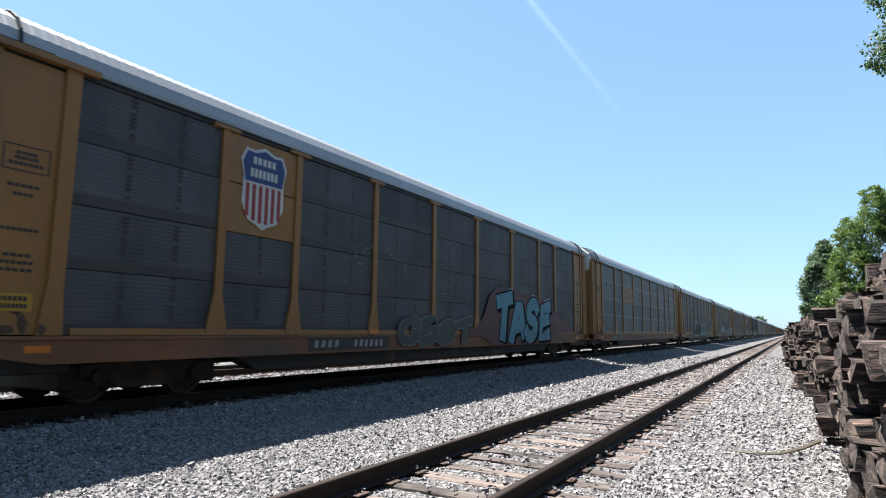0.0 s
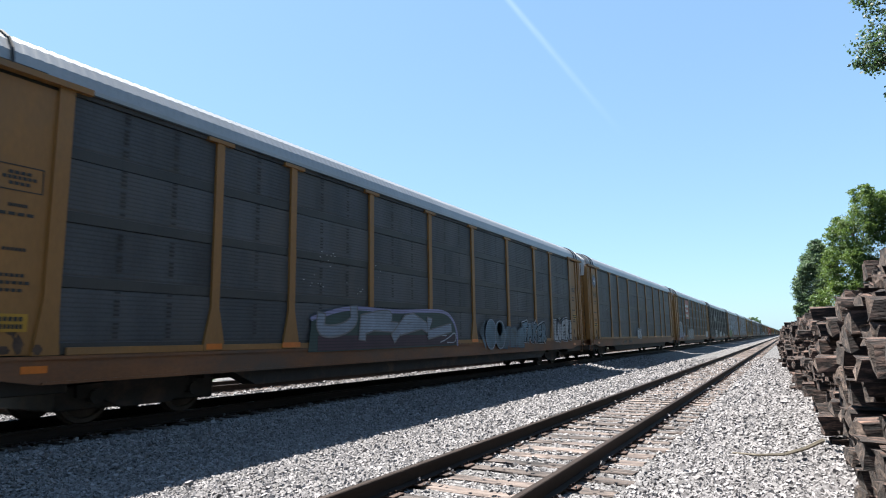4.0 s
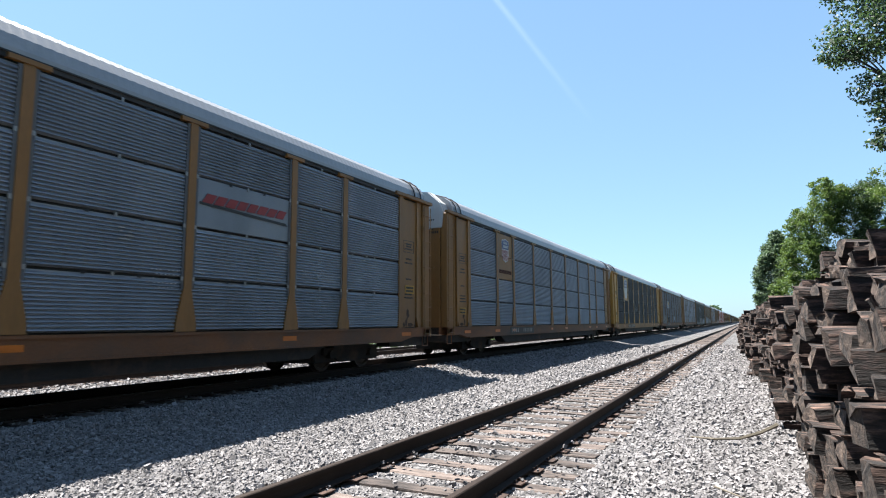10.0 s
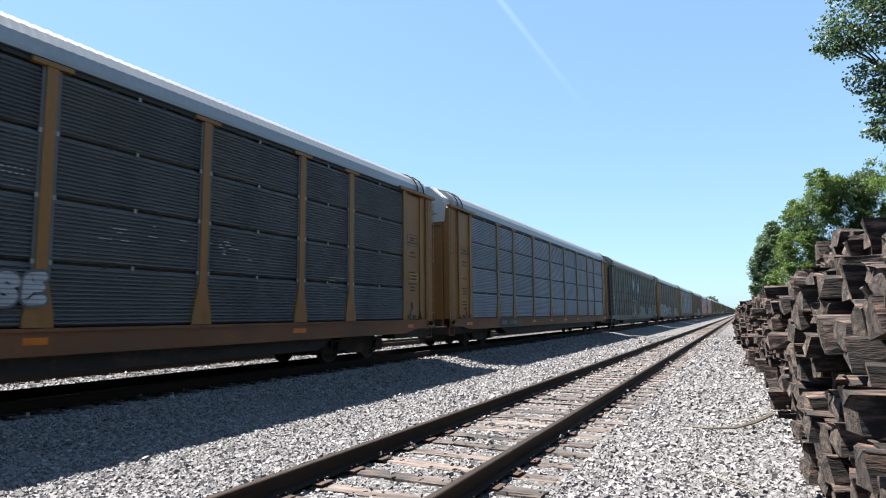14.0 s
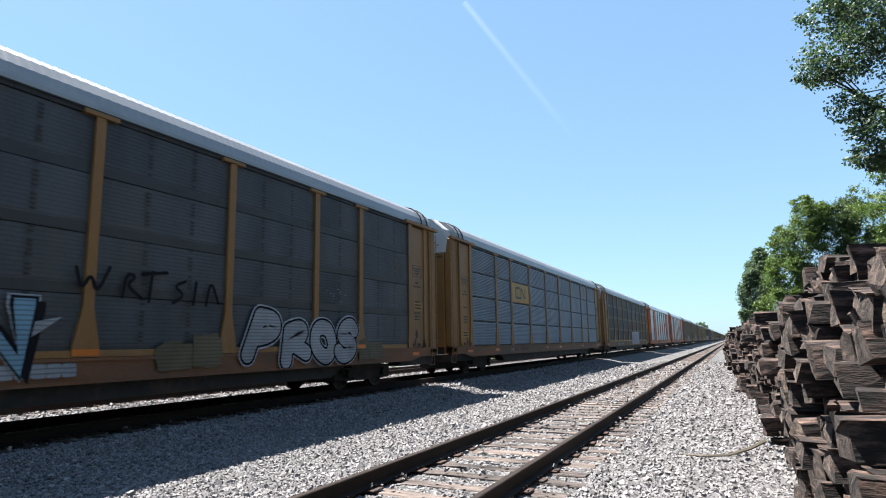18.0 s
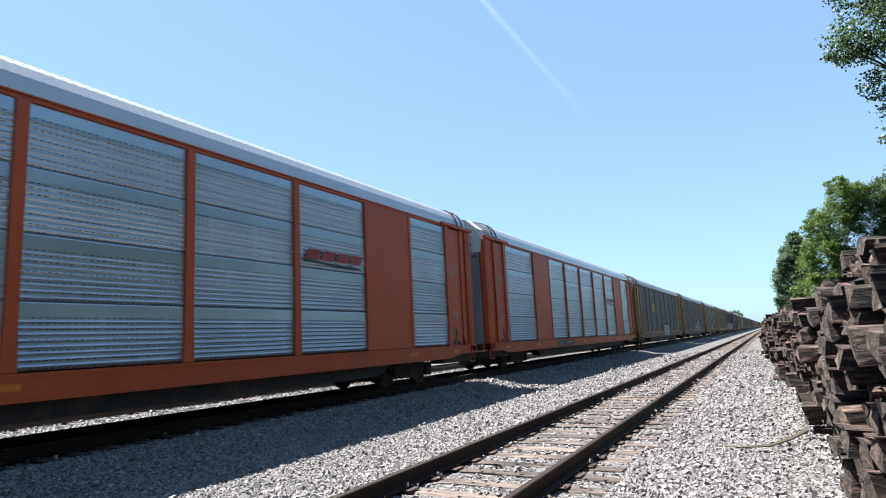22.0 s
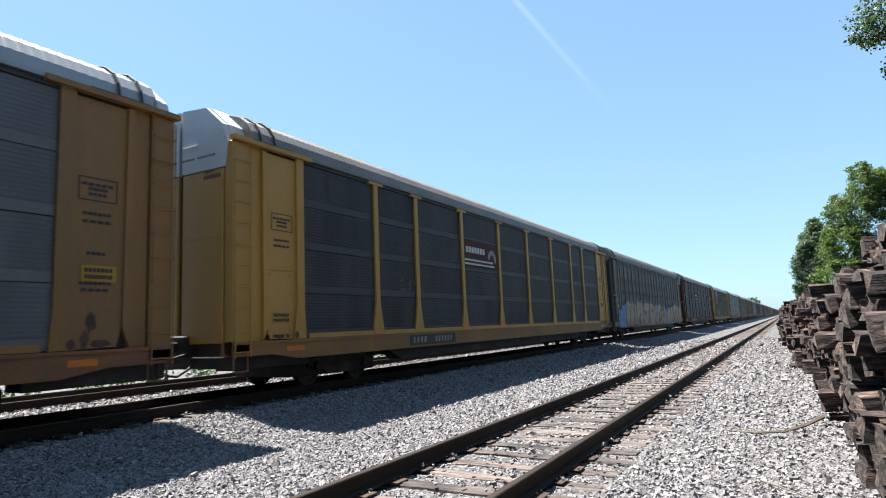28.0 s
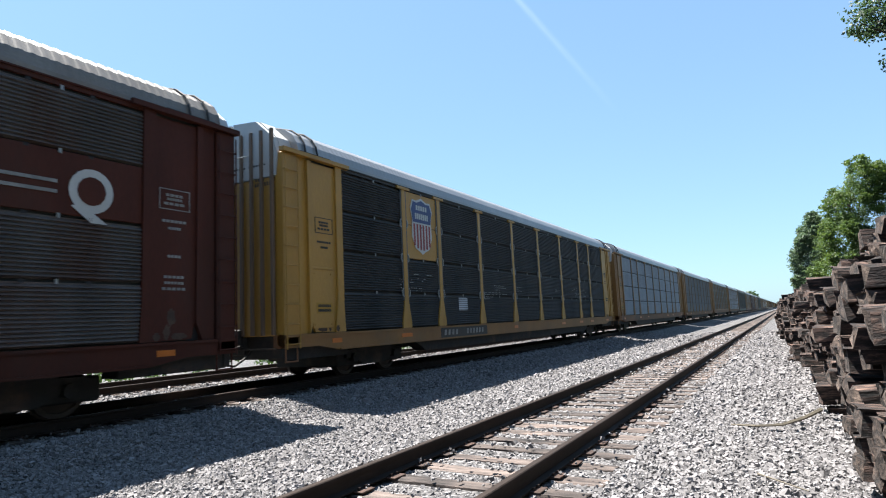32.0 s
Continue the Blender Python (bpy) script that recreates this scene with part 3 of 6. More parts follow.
# ---- loose ballast ----
def build_stones():
    rng = np.random.default_rng(4)
    ico = np.array([(x, y, z) for x in (-1, 1) for y in (-1, 1) for z in (-1, 1)]) * .72
    tri = np.array([(0, 1, 3), (0, 3, 2), (4, 6, 7), (4, 7, 5), (0, 4, 5), (0, 5, 1), (2, 3, 7), (2, 7, 6), (0, 2, 6), (0, 6, 4), (1, 5, 7), (1, 7, 3)])
    bands = [(-5.5, 2.6, 620, .022), (2.6, 4.5, 1700, .0172), (4.5, 6.5, 1550, .0176), (6.5, 10, 1200, .0188), (10, 16, 620, .0225), (16, 27, 230, .030), (27, 45, 80, .039)]
    X, Y, S = [], [], []
    for y0, y1, dens, size in bands:
        lo = max(-max(y1, 3.0) * 2.4, XC - 1.0) if y0 > 0 else -5.5
        hi = 2.6 if y0 < 0 else 0.9 if y0 < 10 else 0.6
        n = int((hi - lo) * (y1 - y0) * dens)
        X.append(rng.uniform(lo, hi, n))
        Y.append(rng.uniform(y0, y1, n))
        S.append(size * rng.lognormal(0, .26, n))
    # the strip beyond the main track, seen under the cars
    n = 34000
    X.append(rng.uniform(XC - 8.5, XC - 1.35, n))
    Y.append(6 + 44 * rng.uniform(0, 1, n) ** 1.4)
    S.append(.027 * rng.lognormal(0, .25, n))
    X, Y, S = map(np.concatenate, (X, Y, S))
    k = (X > -2.3 * Y - .8) | (Y < 2.6)
    X, Y, S = X[k], Y[k], S[k]
    # the rails and the tops of the ties stay clear, but for strays
    for xc in (XS, XC, XF):
        for s in (-1, 1):
            k = np.abs(X - xc - s * .7535) > 0.075
            X, Y, S = X[k], Y[k], S[k]
    ph = ((Y + 6.0 + 0.2675) % 0.535) - 0.2675
    on = ((np.abs(X - XS) < 1.28) | (np.abs(X - XC) < 1.28)) & (np.abs(ph) < 0.115) & (Y < 60)
    k = ~on | (rng.uniform(0, 1, len(X)) < 0.03)
    X, Y, S, on = X[k], Y[k], S[k], on[k]
    n = len(X)
    Z = np.interp(X, PX, PZ) + np.where(on, 0.065, 0.0) - np.where((np.abs(X - XS) < 1.35) & ~on, .022, 0) + S * rng.uniform(-.2, .9, n)
    q = rng.normal(size=(n, 4))
    q /= np.linalg.norm(q, axis=1)[:, None]
    w, a, b, c = q.T
    R = np.stack([1 - 2 * (b * b + c * c), 2 * (a * b - c * w), 2 * (a * c + b * w), 2 * (a * b + c * w), 1 - 2 * (a * a + c * c), 2 * (b * c - a * w),
                  2 * (a * c - b * w), 2 * (b * c + a * w), 1 - 2 * (a * a + b * b)], 1).reshape(n, 3, 3)
    sh = ico[None] * (rng.uniform(.62, 1.2, (n, 8, 1))) * (rng.uniform(.7, 1.35, (n, 1, 3)))
    P = np.einsum('nij,nkj->nki', R, sh) * S[:, None, None]
    P[:, :, 2] *= 0.9
    P += np.stack([X, Y, Z], 1)[:, None]
    F = (tri[None] + (np.arange(n) * 8)[:, None, None]).reshape(-1, 3)
    me = bpy.data.meshes.new("ballast_stones")
    me.vertices.add(n * 8)
    me.vertices.foreach_set("co", P.reshape(-1).astype(np.float32))
    me.loops.add(len(F) * 3)
    me.loops.foreach_set("vertex_index", F.reshape(-1).astype(np.int32))
    me.polygons.add(len(F))
    me.polygons.foreach_set("loop_start", np.arange(0, len(F) * 3, 3, dtype=np.int32))
    me.polygons.foreach_set("loop_total", np.full(len(F), 3, dtype=np.int32))
    me.materials.append(M["stone"])
    me.update()
    me.validate()
    me.shade_flat()
    tagged(new("ballast_stones", me), "loose pale grey crushed ballast stones between the tracks", "ballast", kind="stuff")


build_stones()

# ---- autorack cars ----
CAR = 28.6
POSTS = [-9.05, -7.1, -4.3, -1.4, 1.4, 4.3, 7.1, 9.05]
PEND, BEND = 11.8, 13.66            # end of the panels, end of the body
ZB, ZP, ZE = 0.50, 0.90, 4.82       # foot of the sill, foot of the panels, eave, above the rail
XP = 1.46                           # face of the panels from the centre line
ROOF = [(1.50, 4.80), (1.50, 4.87), (1.46, 5.06), (1.34, 5.25), (1.12, 5.41), (0.60, 5.57), (0, 5.62)]


def cached(key, fn):
    if key not in MESHES:
        MESHES[key] = fn()
    return MESHES[key]


def panel_profile(h, style):
    """(depth, z) from the foot of a panel up."""
    out = []

    def ridges(z0, z1, n, d):
        p = (z1 - z0) / n
        for i in range(n):
            a = z0 + i * p
            out.extend([(0, a), (d, a + p * .22), (d * .9, a + p * .45), (0, a + p * .9)])

    if style == 'fine':
        ridges(0.02, h - 0.02, 14, 0.034)
    elif style == 'band':
        out.extend([(0.006, 0), (0.006, h * .17), (-.004, h * .18)])
        ridges(h * .2, h * .99, 11, 0.0036)
    elif style == 'bold':
        for i in range(8):
            a = h * (.03 + .093 * i)
            out.extend([(0, a), (.015, a + .026), (.017, a + .032), (.001, a + .056)])
        out.extend([(0.004, h * .79), (0.004, h * .98)])
    elif style == 'slot':
        out.extend([(0, 0), (0.006, .01), (0.006, h - .01)])
    out.append((0, h))
    return out


def panel_mesh(w, h, style, material):
    def make():
        P = panel_profile(h, style)
        n = len(P)
        V = [(d, -w / 2, z) for d, z in P] + [(d, w / 2, z) for d, z in P] + [(-.03, -w / 2, 0), (-.03, -w / 2, h), (-.03, w / 2, 0), (-.03, w / 2, h)]
        F = [(i, n + i, n + i + 1, i + 1) for i in range(n - 1)]
        F += [(2 * n, 2 * n + 2, n, 0), (2 * n + 1, n - 1, 2 * n - 1, 2 * n + 3)]
        me = pydata("panel", V, F, M[material])
        strip = dict(zinc_sooty="strip_dark", zinc_mid="strip_dark", zinc_dark="strip_mid").get(material)
        if style == "band" and strip:
            me.materials.append(M[strip])
            me.polygons[0].material_index = 1
        return me
    return cached(("panel", round(w, 2), round(h, 2), style, material), make)


def post_mesh(h, w, flare, material, cap=True):
    def make():
        bm = bmesh.new()
        f = w * flare
        prism(bm, [(-f, 0), (f, 0), (f * .98, h * .04), (w, h * .20), (w, h), (-w, h), (-w, h * .20), (-f * .98, h * .04)], 0, 0.055, 'x')
        if cap:
            prism(bm, [(-.30, h), (.30, h), (.30, h + .07), (-.30, h + .07)], -.02, 0.075, 'x')
        return bm_mesh("post", bm, M[material])
    return cached(("post", h, w, flare, material, cap), make)


def roof_mesh(material, pitch=0.17, depth=0.005):
    depth = .009 if material in ("roof_dull", "roof_ribbed") else depth

    def make():
        prof = [(-x, z) for x, z in ROOF[:-1]] + [(x, z) for x, z in ROOF[::-1]]
        n = len(prof)
        ys = []
        y = -BEND + .46
        while y < BEND - .46:
            ys += [(y, 0), (y + pitch * .35, 0), (y + pitch * .5, depth), (y + pitch * .85, depth)]
            y += pitch
        ys.append((BEND - .46, 0))
        V = []
        for y, d in ys:
            for i, (x, z) in enumerate(prof):
                s = 0 if i in (0, 1, n - 1, n - 2) else d
                V.append((x * (1 + s * .25), y, z + s))
        F = [(j * n + i, (j + 1) * n + i, (j + 1) * n + i + 1, j * n + i + 1) for j in range(len(ys) - 1) for i in range(n - 1)]
        F.append(tuple(range(n)))
        F.append(tuple((len(ys) - 1) * n + i for i in range(n))[::-1])
        bmx = bmesh.new()
        me = pydata("roof", V, F, M[material])
        bmx.from_mesh(me)
        bmesh.ops.recalc_face_normals(bmx, faces=bmx.faces)
        bmx.to_mesh(me)
        bmx.free()
        return me
    return cached(("roof", material, pitch), make)


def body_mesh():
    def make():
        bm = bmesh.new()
        # box added behind the panels; its colour is the shade in the gaps
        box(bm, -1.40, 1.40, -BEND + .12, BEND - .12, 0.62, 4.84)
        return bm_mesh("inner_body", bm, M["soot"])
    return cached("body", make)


def sill_mesh(material):
    def make():
        bm = bmesh.new()
        z0, z1 = ZB, ZP - 0.01
        prism(bm, [(-BEND, z0 + .12), (-12.6, z0 + .12), (-11.9, z0), (11.9, z0), (12.6, z0 + .12), (BEND, z0 + .12), (BEND, z1), (-BEND, z1)], XP - .10, XP + .02, 'x')
        box(bm, XP + .02, XP + .05, -BEND, BEND, z1 - .05, z1)
        box(bm, XP + .02, XP + .045, -11.9, 11.9, z0, z0 + .04)
        return bm_mesh("side_sill", bm, M[material])
    return cached(("sill", material), make)


def far_side_mesh(material):
    def make():
        bm = bmesh.new()
        box(bm, -1.47, -1.42, -PEND, PEND, ZP, ZE)
        box(bm, -1.50, -1.38, -BEND, BEND, ZB, ZP)
        for y in POSTS:
            box(bm, -1.52, -1.47, y - .08, y + .08, ZP, ZE)
        box(bm, -1.49, -1.42, -BEND, -PEND, ZP, ZE)
        box(bm, -1.49, -1.42, PEND, BEND, ZP, ZE)
        return bm_mesh("far_side_wall", bm, M[material])
    return cached(("far", material), make)


def under_mesh():
    def make():
        bm = bmesh.new()
        box(bm, -.35, .35, -BEND, BEND, .48, .95, .03)
        box(bm, -1.36, 1.36, -BEND + .1, BEND - .1, .60, .70)
        prism(bm, [(-8.6, .55), (-7.9, .23), (7.9, .23), (8.6, .55)], 1.0, 1.38, 'x')
        prism(bm, [(-8.6, .55), (-7.9, .23), (7.9, .23), (8.6, .55)], -1.38, -1.0, 'x')
        for y in range(-9, 10, 3):
            box(bm, -1.3, 1.3, y - .06, y + .06, .42, .62)
        for y in (-3.2, 2.4):
            box(bm, .45, 1.0, y, y + 1.1, .28, .62, .05)
        tube(bm, (.7, -8, .5), (.7, 8, .5), .035, 6)
        return bm_mesh("underframe", bm, M["under"])
    return cached("under", make)


def truck_meshes():
    def frame_():
        bm = bmesh.new()
        for s in (-1, 1):
            x0, x1 = sorted((s * .92, s * 1.06))
            prism(bm, [(-1.15, .42), (-1.15, .60), (-.75, .62), (-.45, .80), (.45, .80), (.75, .62), (1.15, .60), (1.15, .42), (.80, .40), (.45, .22), (-.45, .22), (-.80, .40)], x0, x1, 'x')
            for y in (-.88, .88):
                tube(bm, (s * .95, y, .42), (s * 1.14, y, .42), .11, 10)
            for dy in (-.16, 0, .16):
                tube(bm, (s * 1.0, dy, .30), (s * 1.0, dy, .58), .06, 8)
        box(bm, -1.0, 1.0, -.2, .2, .30, .80, .03)
        box(bm, -.98, .98, -1.42, 1.42, .22, .60, .03)
        for y in (-.88, .88):
            tube(bm, (-.72, y, .42), (.72, y, .42), .08, 8)
        return bm_mesh("truck", bm, M["under"])

    def wheel_():
        bm = bmesh.new()
        prof = [(-.07, 0), (-.07, .16), (-.02, .18), (-.02, .33), (-.055, .35), (-.055, .415), (.045, .42), (.05, .445), (.075, .44), (.08, .35), (.03, .33), (.03, .18), (.08, .15), (.08, 0)]
        n = 24
        rings = []
        for i in range(n):
            a = 2 * math.pi * i / n
            rings.append([bm.verts.new((-x, r * math.cos(a), r * math.sin(a))) for x, r in prof])
        for i in range(n):
            A, B = rings[i], rings[(i + 1) % n]
            for k in range(len(prof) - 1):
                bm.faces.new((A[k], B[k], B[k + 1], A[k + 1]))
        bmesh.ops.remove_doubles(bm, verts=bm.verts, dist=1e-5)
        bmesh.ops.recalc_face_normals(bm, faces=bm.faces)
        return bm_mesh("wheel", bm, M["wheel"])
    return cached("truck", frame_), cached("wheel", wheel_)


def end_meshes(material):
    """End panel (side), ladder, end door, upper white door part, coupler, hose, bracket."""
    def endpanel():
        bm = bmesh.new()
        prism(bm, [(PEND + .05, ZP), (PEND + .9, ZP + .02), (PEND + 1.05, ZP + .55), (PEND + 1.05, ZE - .12), (PEND + .05, ZE - .12)], XP - .05, XP + .0, 'x')
        prism(bm, [(PEND - .10, ZP), (PEND + .26, ZP), (PEND + .16, ZP + .75), (PEND + .16, ZE - .05), (PEND - .06, ZE - .05), (PEND - .06, ZP + .6)], XP, XP + .05, 'x')
        prism(bm, [(PEND + .98, ZP + .3), (PEND + 1.1, ZP), (PEND + 1.12, ZE - .1), (PEND + 1.0, ZE - .1)], XP - .04, XP + .04, 'x')
        prism(bm, [(PEND - .3, ZE - .06), (BEND + .05, ZE - .06), (BEND + .05, ZE + .03), (PEND - .3, ZE + .03)], XP - .03, XP + .11, 'x')
        return bm_mesh("end_panel", bm, M[material])

    def recess():
        bm = bmesh.new()
        box(bm, XP - .056, XP - .030, PEND + 1.08, BEND - .45, ZP, ZE - .06)
        return bm_mesh("recess_sheet", bm, M[material])

    def cornerpost():
        bm = bmesh.new()
        box(bm, XP - .22, XP + .02, BEND - .42, BEND, ZB + .15, ZE - .06, .02)
        return bm_mesh("corner_post", bm, M[material])

    def ladder():
        bm = bmesh.new()
        for y in (BEND - .40, BEND - .02):
            tube(bm, (XP + .07, y, ZB + .1), (XP + .07, y, ZE - .15), .013, 5)
        for i in range(10):
            z = ZB + .2 + i * .41
            tube(bm, (XP + .07, BEND - .42, z), (XP + .07, BEND, z), .013, 5)
            for y in (BEND - .40, BEND - .02):
                tube(bm, (XP + .01, y, z), (XP + .07, y, z), .012, 4)
        return bm_mesh("ladder", bm, M[material])

    def door(s):
        bm = bmesh.new()
        if s:
            x0, x1 = sorted((s * .05, s * 1.22))
            box(bm, x0, x1, BEND - .06, BEND + .02, ZP - .02, 4.25, .02)
            box(bm, x0, x1, BEND + .02, BEND + .026, 2.90, 2.92)
            for z in (1.3, 2.2, 3.9):
                box(bm, s * 1.17 - .05, s * 1.17 + .05, BEND + .02, BEND + .05, z, z + .10)
        return bm_mesh("end_door", bm, M["zinc" if material == "orange" else material])

    def doortop():
        bm = bmesh.new()
        for s in (-1, 1):
            P = [(.045, 4.26), (1.30, 4.26), (1.36, 4.76), (1.22, 5.12), (.74, 5.54), (.045, 5.60)]
            prism(bm, [(s * x, z) for x, z in P][::s], BEND - .10, BEND + .03, 'y')
            prism(bm, [(s * x, z) for x, z in ((.0, 5.40), (1.18, 5.02), (1.34, 4.76), (1.36, 4.80), (1.235, 5.13), (.75, 5.56), (0, 5.62))][::s], BEND - .52, BEND - .10, 'y')
            tube(bm, (s * .12, BEND + .06, 4.80), (s * .52, BEND + .06, 4.80), .014, 5)
        return bm_mesh("door_header", bm, M["white"])

    def marks():
        V, F = [], []
        for x0, x1, z0, z1 in [(-.16 + .075 * i, -.16 + .075 * i + .048, 4.52, 4.565) for i in range(-12, 16) if i not in (-6, 1, 2, 8)] + [(.70 + .07 * i, .745 + .07 * i, 4.07, 4.15) for i in range(7)] + [(.72 + .07 * i, .765 + .07 * i, 4.19, 4.24) for i in range(4)]:
            if min(abs(x0), abs(x1)) > .04:
                b = len(V)
                y = BEND + .0345
                V.extend([(x0, y, z0), (x1, y, z0), (x1, y, z1), (x0, y, z1)])
                F.append((b, b + 3, b + 2, b + 1))
        return pydata("end_stencil", V, F, M["blackplate"])

    def strap():
        bm = bmesh.new()
        for y in (BEND - .66, BEND - 1.05):
            P = [(x * 1.02, z + .02) for x, z in ROOF]
            for (a, b), (c, d) in zip(P, P[1:]):
                tube(bm, (a, y, b), (c, y, d), .022, 5)
        box(bm, 1.44, 1.53, BEND - 1.5, BEND - .5, ZE + .02, ZE + .06)
        return bm_mesh("roof_strap", bm, M["soot"])

    def stain():
        rng = random.Random(7)
        V, F = [], []
        for yc, zc, ry, rz in ((PEND + .50, 1.30, .09, .16), (PEND + .42, 1.05, .07, .14), (PEND + .66, .98, .16, .06), (PEND + .2, .98, .07, .07)):
            b = len(V)
            for i in range(18):
                a = 2 * math.pi * i / 18
                k = rng.uniform(.75, 1.15)
                V.append((XP + .004 + .052 * (yc < PEND + .3), yc + ry * k * math.cos(a), zc + rz * k * math.sin(a)))
            F.append(tuple(range(b, b + 18)))
        return pydata("rust_stain", V, F, M["stain"])

    def endsill():
        bm = bmesh.new()
        box(bm, -1.38, 1.38, BEND - .20, BEND - .04, .40, ZP, .02)
        tube(bm, (-1.3, BEND + .06, .62), (1.3, BEND + .06, .62), .018, 5)
        tube(bm, (.3, BEND + .02, .70), (.3, BEND + .5, .60), .03, 5)
        for x in (-1.35, .9):
            box(bm, x, x + .45, BEND - 2.2, BEND - .1, .36, .64, .02)
        return bm_mesh("end_sill", bm, M["under"])

    def coupler():
        bm = bmesh.new()
        box(bm, -.1, .1, BEND - .1, BEND + .45, .74, .94, .03)
        box(bm, -.17, .17, BEND + .38, BEND + .64, .66, 1.0, .05)
        box(bm, -.3, .3, BEND - .05, BEND + .12, .6, 1.05, .03)
        return bm_mesh("coupler", bm, M["under"])

    def hose():
        bm = bmesh.new()
        pts = [(.45, BEND - .1, .62), (.46, BEND + .15, .42), (.46, BEND + .4, .30), (.45, BEND + .62, .34)]
        for a, b in zip(pts, pts[1:]):
            tube(bm, a, b, .025, 6)
        return bm_mesh("brake_hose", bm, M["under"])

    def step():
        bm = bmesh.new()
        for y in (BEND - .40, BEND - .06):
            tube(bm, (XP - .02, y, ZB + .2), (XP - .02, y, ZB - .16), .016, 5)
        tube(bm, (XP - .02, BEND - .42, ZB - .16), (XP - .02, BEND - .04, ZB - .16), .018, 5)
        box(bm, XP - .3, XP + .01, PEND + 1.0, BEND, ZB + .12, ZP)
        return bm_mesh("step_frame", bm, M["sill_yellow" if material.startswith("yellow") else material])
    return [(n, cached((n, material, i), f)) for i, (n, f) in enumerate((("end_panel", endpanel), ("corner_post", cornerpost), ("ladder", ladder), ("end_door", lambda: door(-1)), ("end_door", lambda: door(1)), ("door_header", doortop), ("roof_strap", strap), ("rust_stain", stain), ("end_sill", endsill),
                                                       ("coupler", coupler), ("brake_hose", hose), ("step_frame", step), ("end_stencil", marks), ("recess_sheet", recess)))]


def grey_end():
    """End bay of a smooth-sided car: plain sheet above, ladder recess below, striped marker post."""
    def sheet():
        bm = bmesh.new()
        box(bm, XP - .03, XP + .006, 12.5, BEND, 2.45, ZE - .1, .008)
        box(bm, XP - .03, XP + .006, 12.5, 12.72, ZP - .1, 2.45, .008)
        box(bm, XP - .03, XP + .02, BEND - .12, BEND, ZB + .2, 2.45, .008)
        box(bm, XP - .28, XP - .25, 12.6, BEND, ZB + .2, 2.45)
        box(bm, XP, XP + .05, 12.46, 12.56, ZP - .2, ZE - .1, .01)
        return bm_mesh("end_panel", bm, M["grey"])

    def ladder():
        bm = bmesh.new()
        for z in (1.0, 1.38, 1.76, 2.14):
            tube(bm, (XP - .02, 12.72, z), (XP - .02, BEND - .1, z), .016, 5)
        box(bm, XP - .02, XP + .12, 12.9, BEND, 2.45, 2.52)
        return bm_mesh("ladder", bm, M["grey"])

    def header():
        bm = bmesh.new()
        P = [(-1.36, 4.6), (1.36, 4.6), (1.46, 4.88), (1.40, 5.1), (1.10, 5.36), (.58, 5.52), (-.58, 5.52), (-1.10, 5.36), (-1.40, 5.1), (-1.46, 4.88)]
        prism(bm, P, BEND - .05, BEND + .02, 'y')
        return bm_mesh("door_header", bm, M["grey"])

    def marker(odd):
        bm = bmesh.new()
        for i in range(7):
            if i % 2 == odd:
                box(bm, XP + .05, XP + .056, 12.46, 12.56, 1.0 + i * .19, 1.19 + i * .19)
        return bm_mesh("marker_stripe", bm, M["red" if odd else "white"])
    return [(n, cached((n, "grey", i), f)) for i, (n, f) in enumerate((("end_panel", sheet), ("ladder", ladder), ("door_header", header), ("marker_white", lambda: marker(0)), ("marker_red", lambda: marker(1))))]


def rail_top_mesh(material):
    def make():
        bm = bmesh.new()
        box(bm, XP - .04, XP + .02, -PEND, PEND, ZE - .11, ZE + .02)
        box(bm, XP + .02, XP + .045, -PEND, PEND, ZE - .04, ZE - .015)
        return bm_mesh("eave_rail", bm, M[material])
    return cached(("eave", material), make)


def clips_mesh(posts, big):
    """Zinc panel clips: large C-shapes or small tabs beside the posts, and tabs at mid bay."""
    def make():
        bm = bmesh.new()
        H = (ZE - .12 - ZP) / 4
        for y in posts:
            for i in (1, 2, 3):
                for s in (-1, 1):
                    z = ZP + i * H
                    if not big:
                        box(bm, XP + .03, XP + .045, y + s * .125 - .025, y + s * .125 + .025, z - .05, z + .02)
                        continue
                    P = [(XP + .040, y + s * (.125 + .065 * math.cos(a)), z + .115 * math.sin(a)) for a in (-1.5, -.7, 0, .7, 1.5)]
                    for p, q in zip(P, P[1:]):
                        tube(bm, p, q, .022, 4)
        for a, b in zip([-PEND] + list(posts), list(posts) + [PEND]):
            for i in (1, 2, 3, 4):
                box(bm, XP + .03, XP + .046, (a + b) / 2 - .022, (a + b) / 2 + .022, ZP + i * H - .055, ZP + i * H + .015)
        return bm_mesh("clip_hardware", bm, M["steel"])
    return cached(("clips", tuple(posts), big), make)


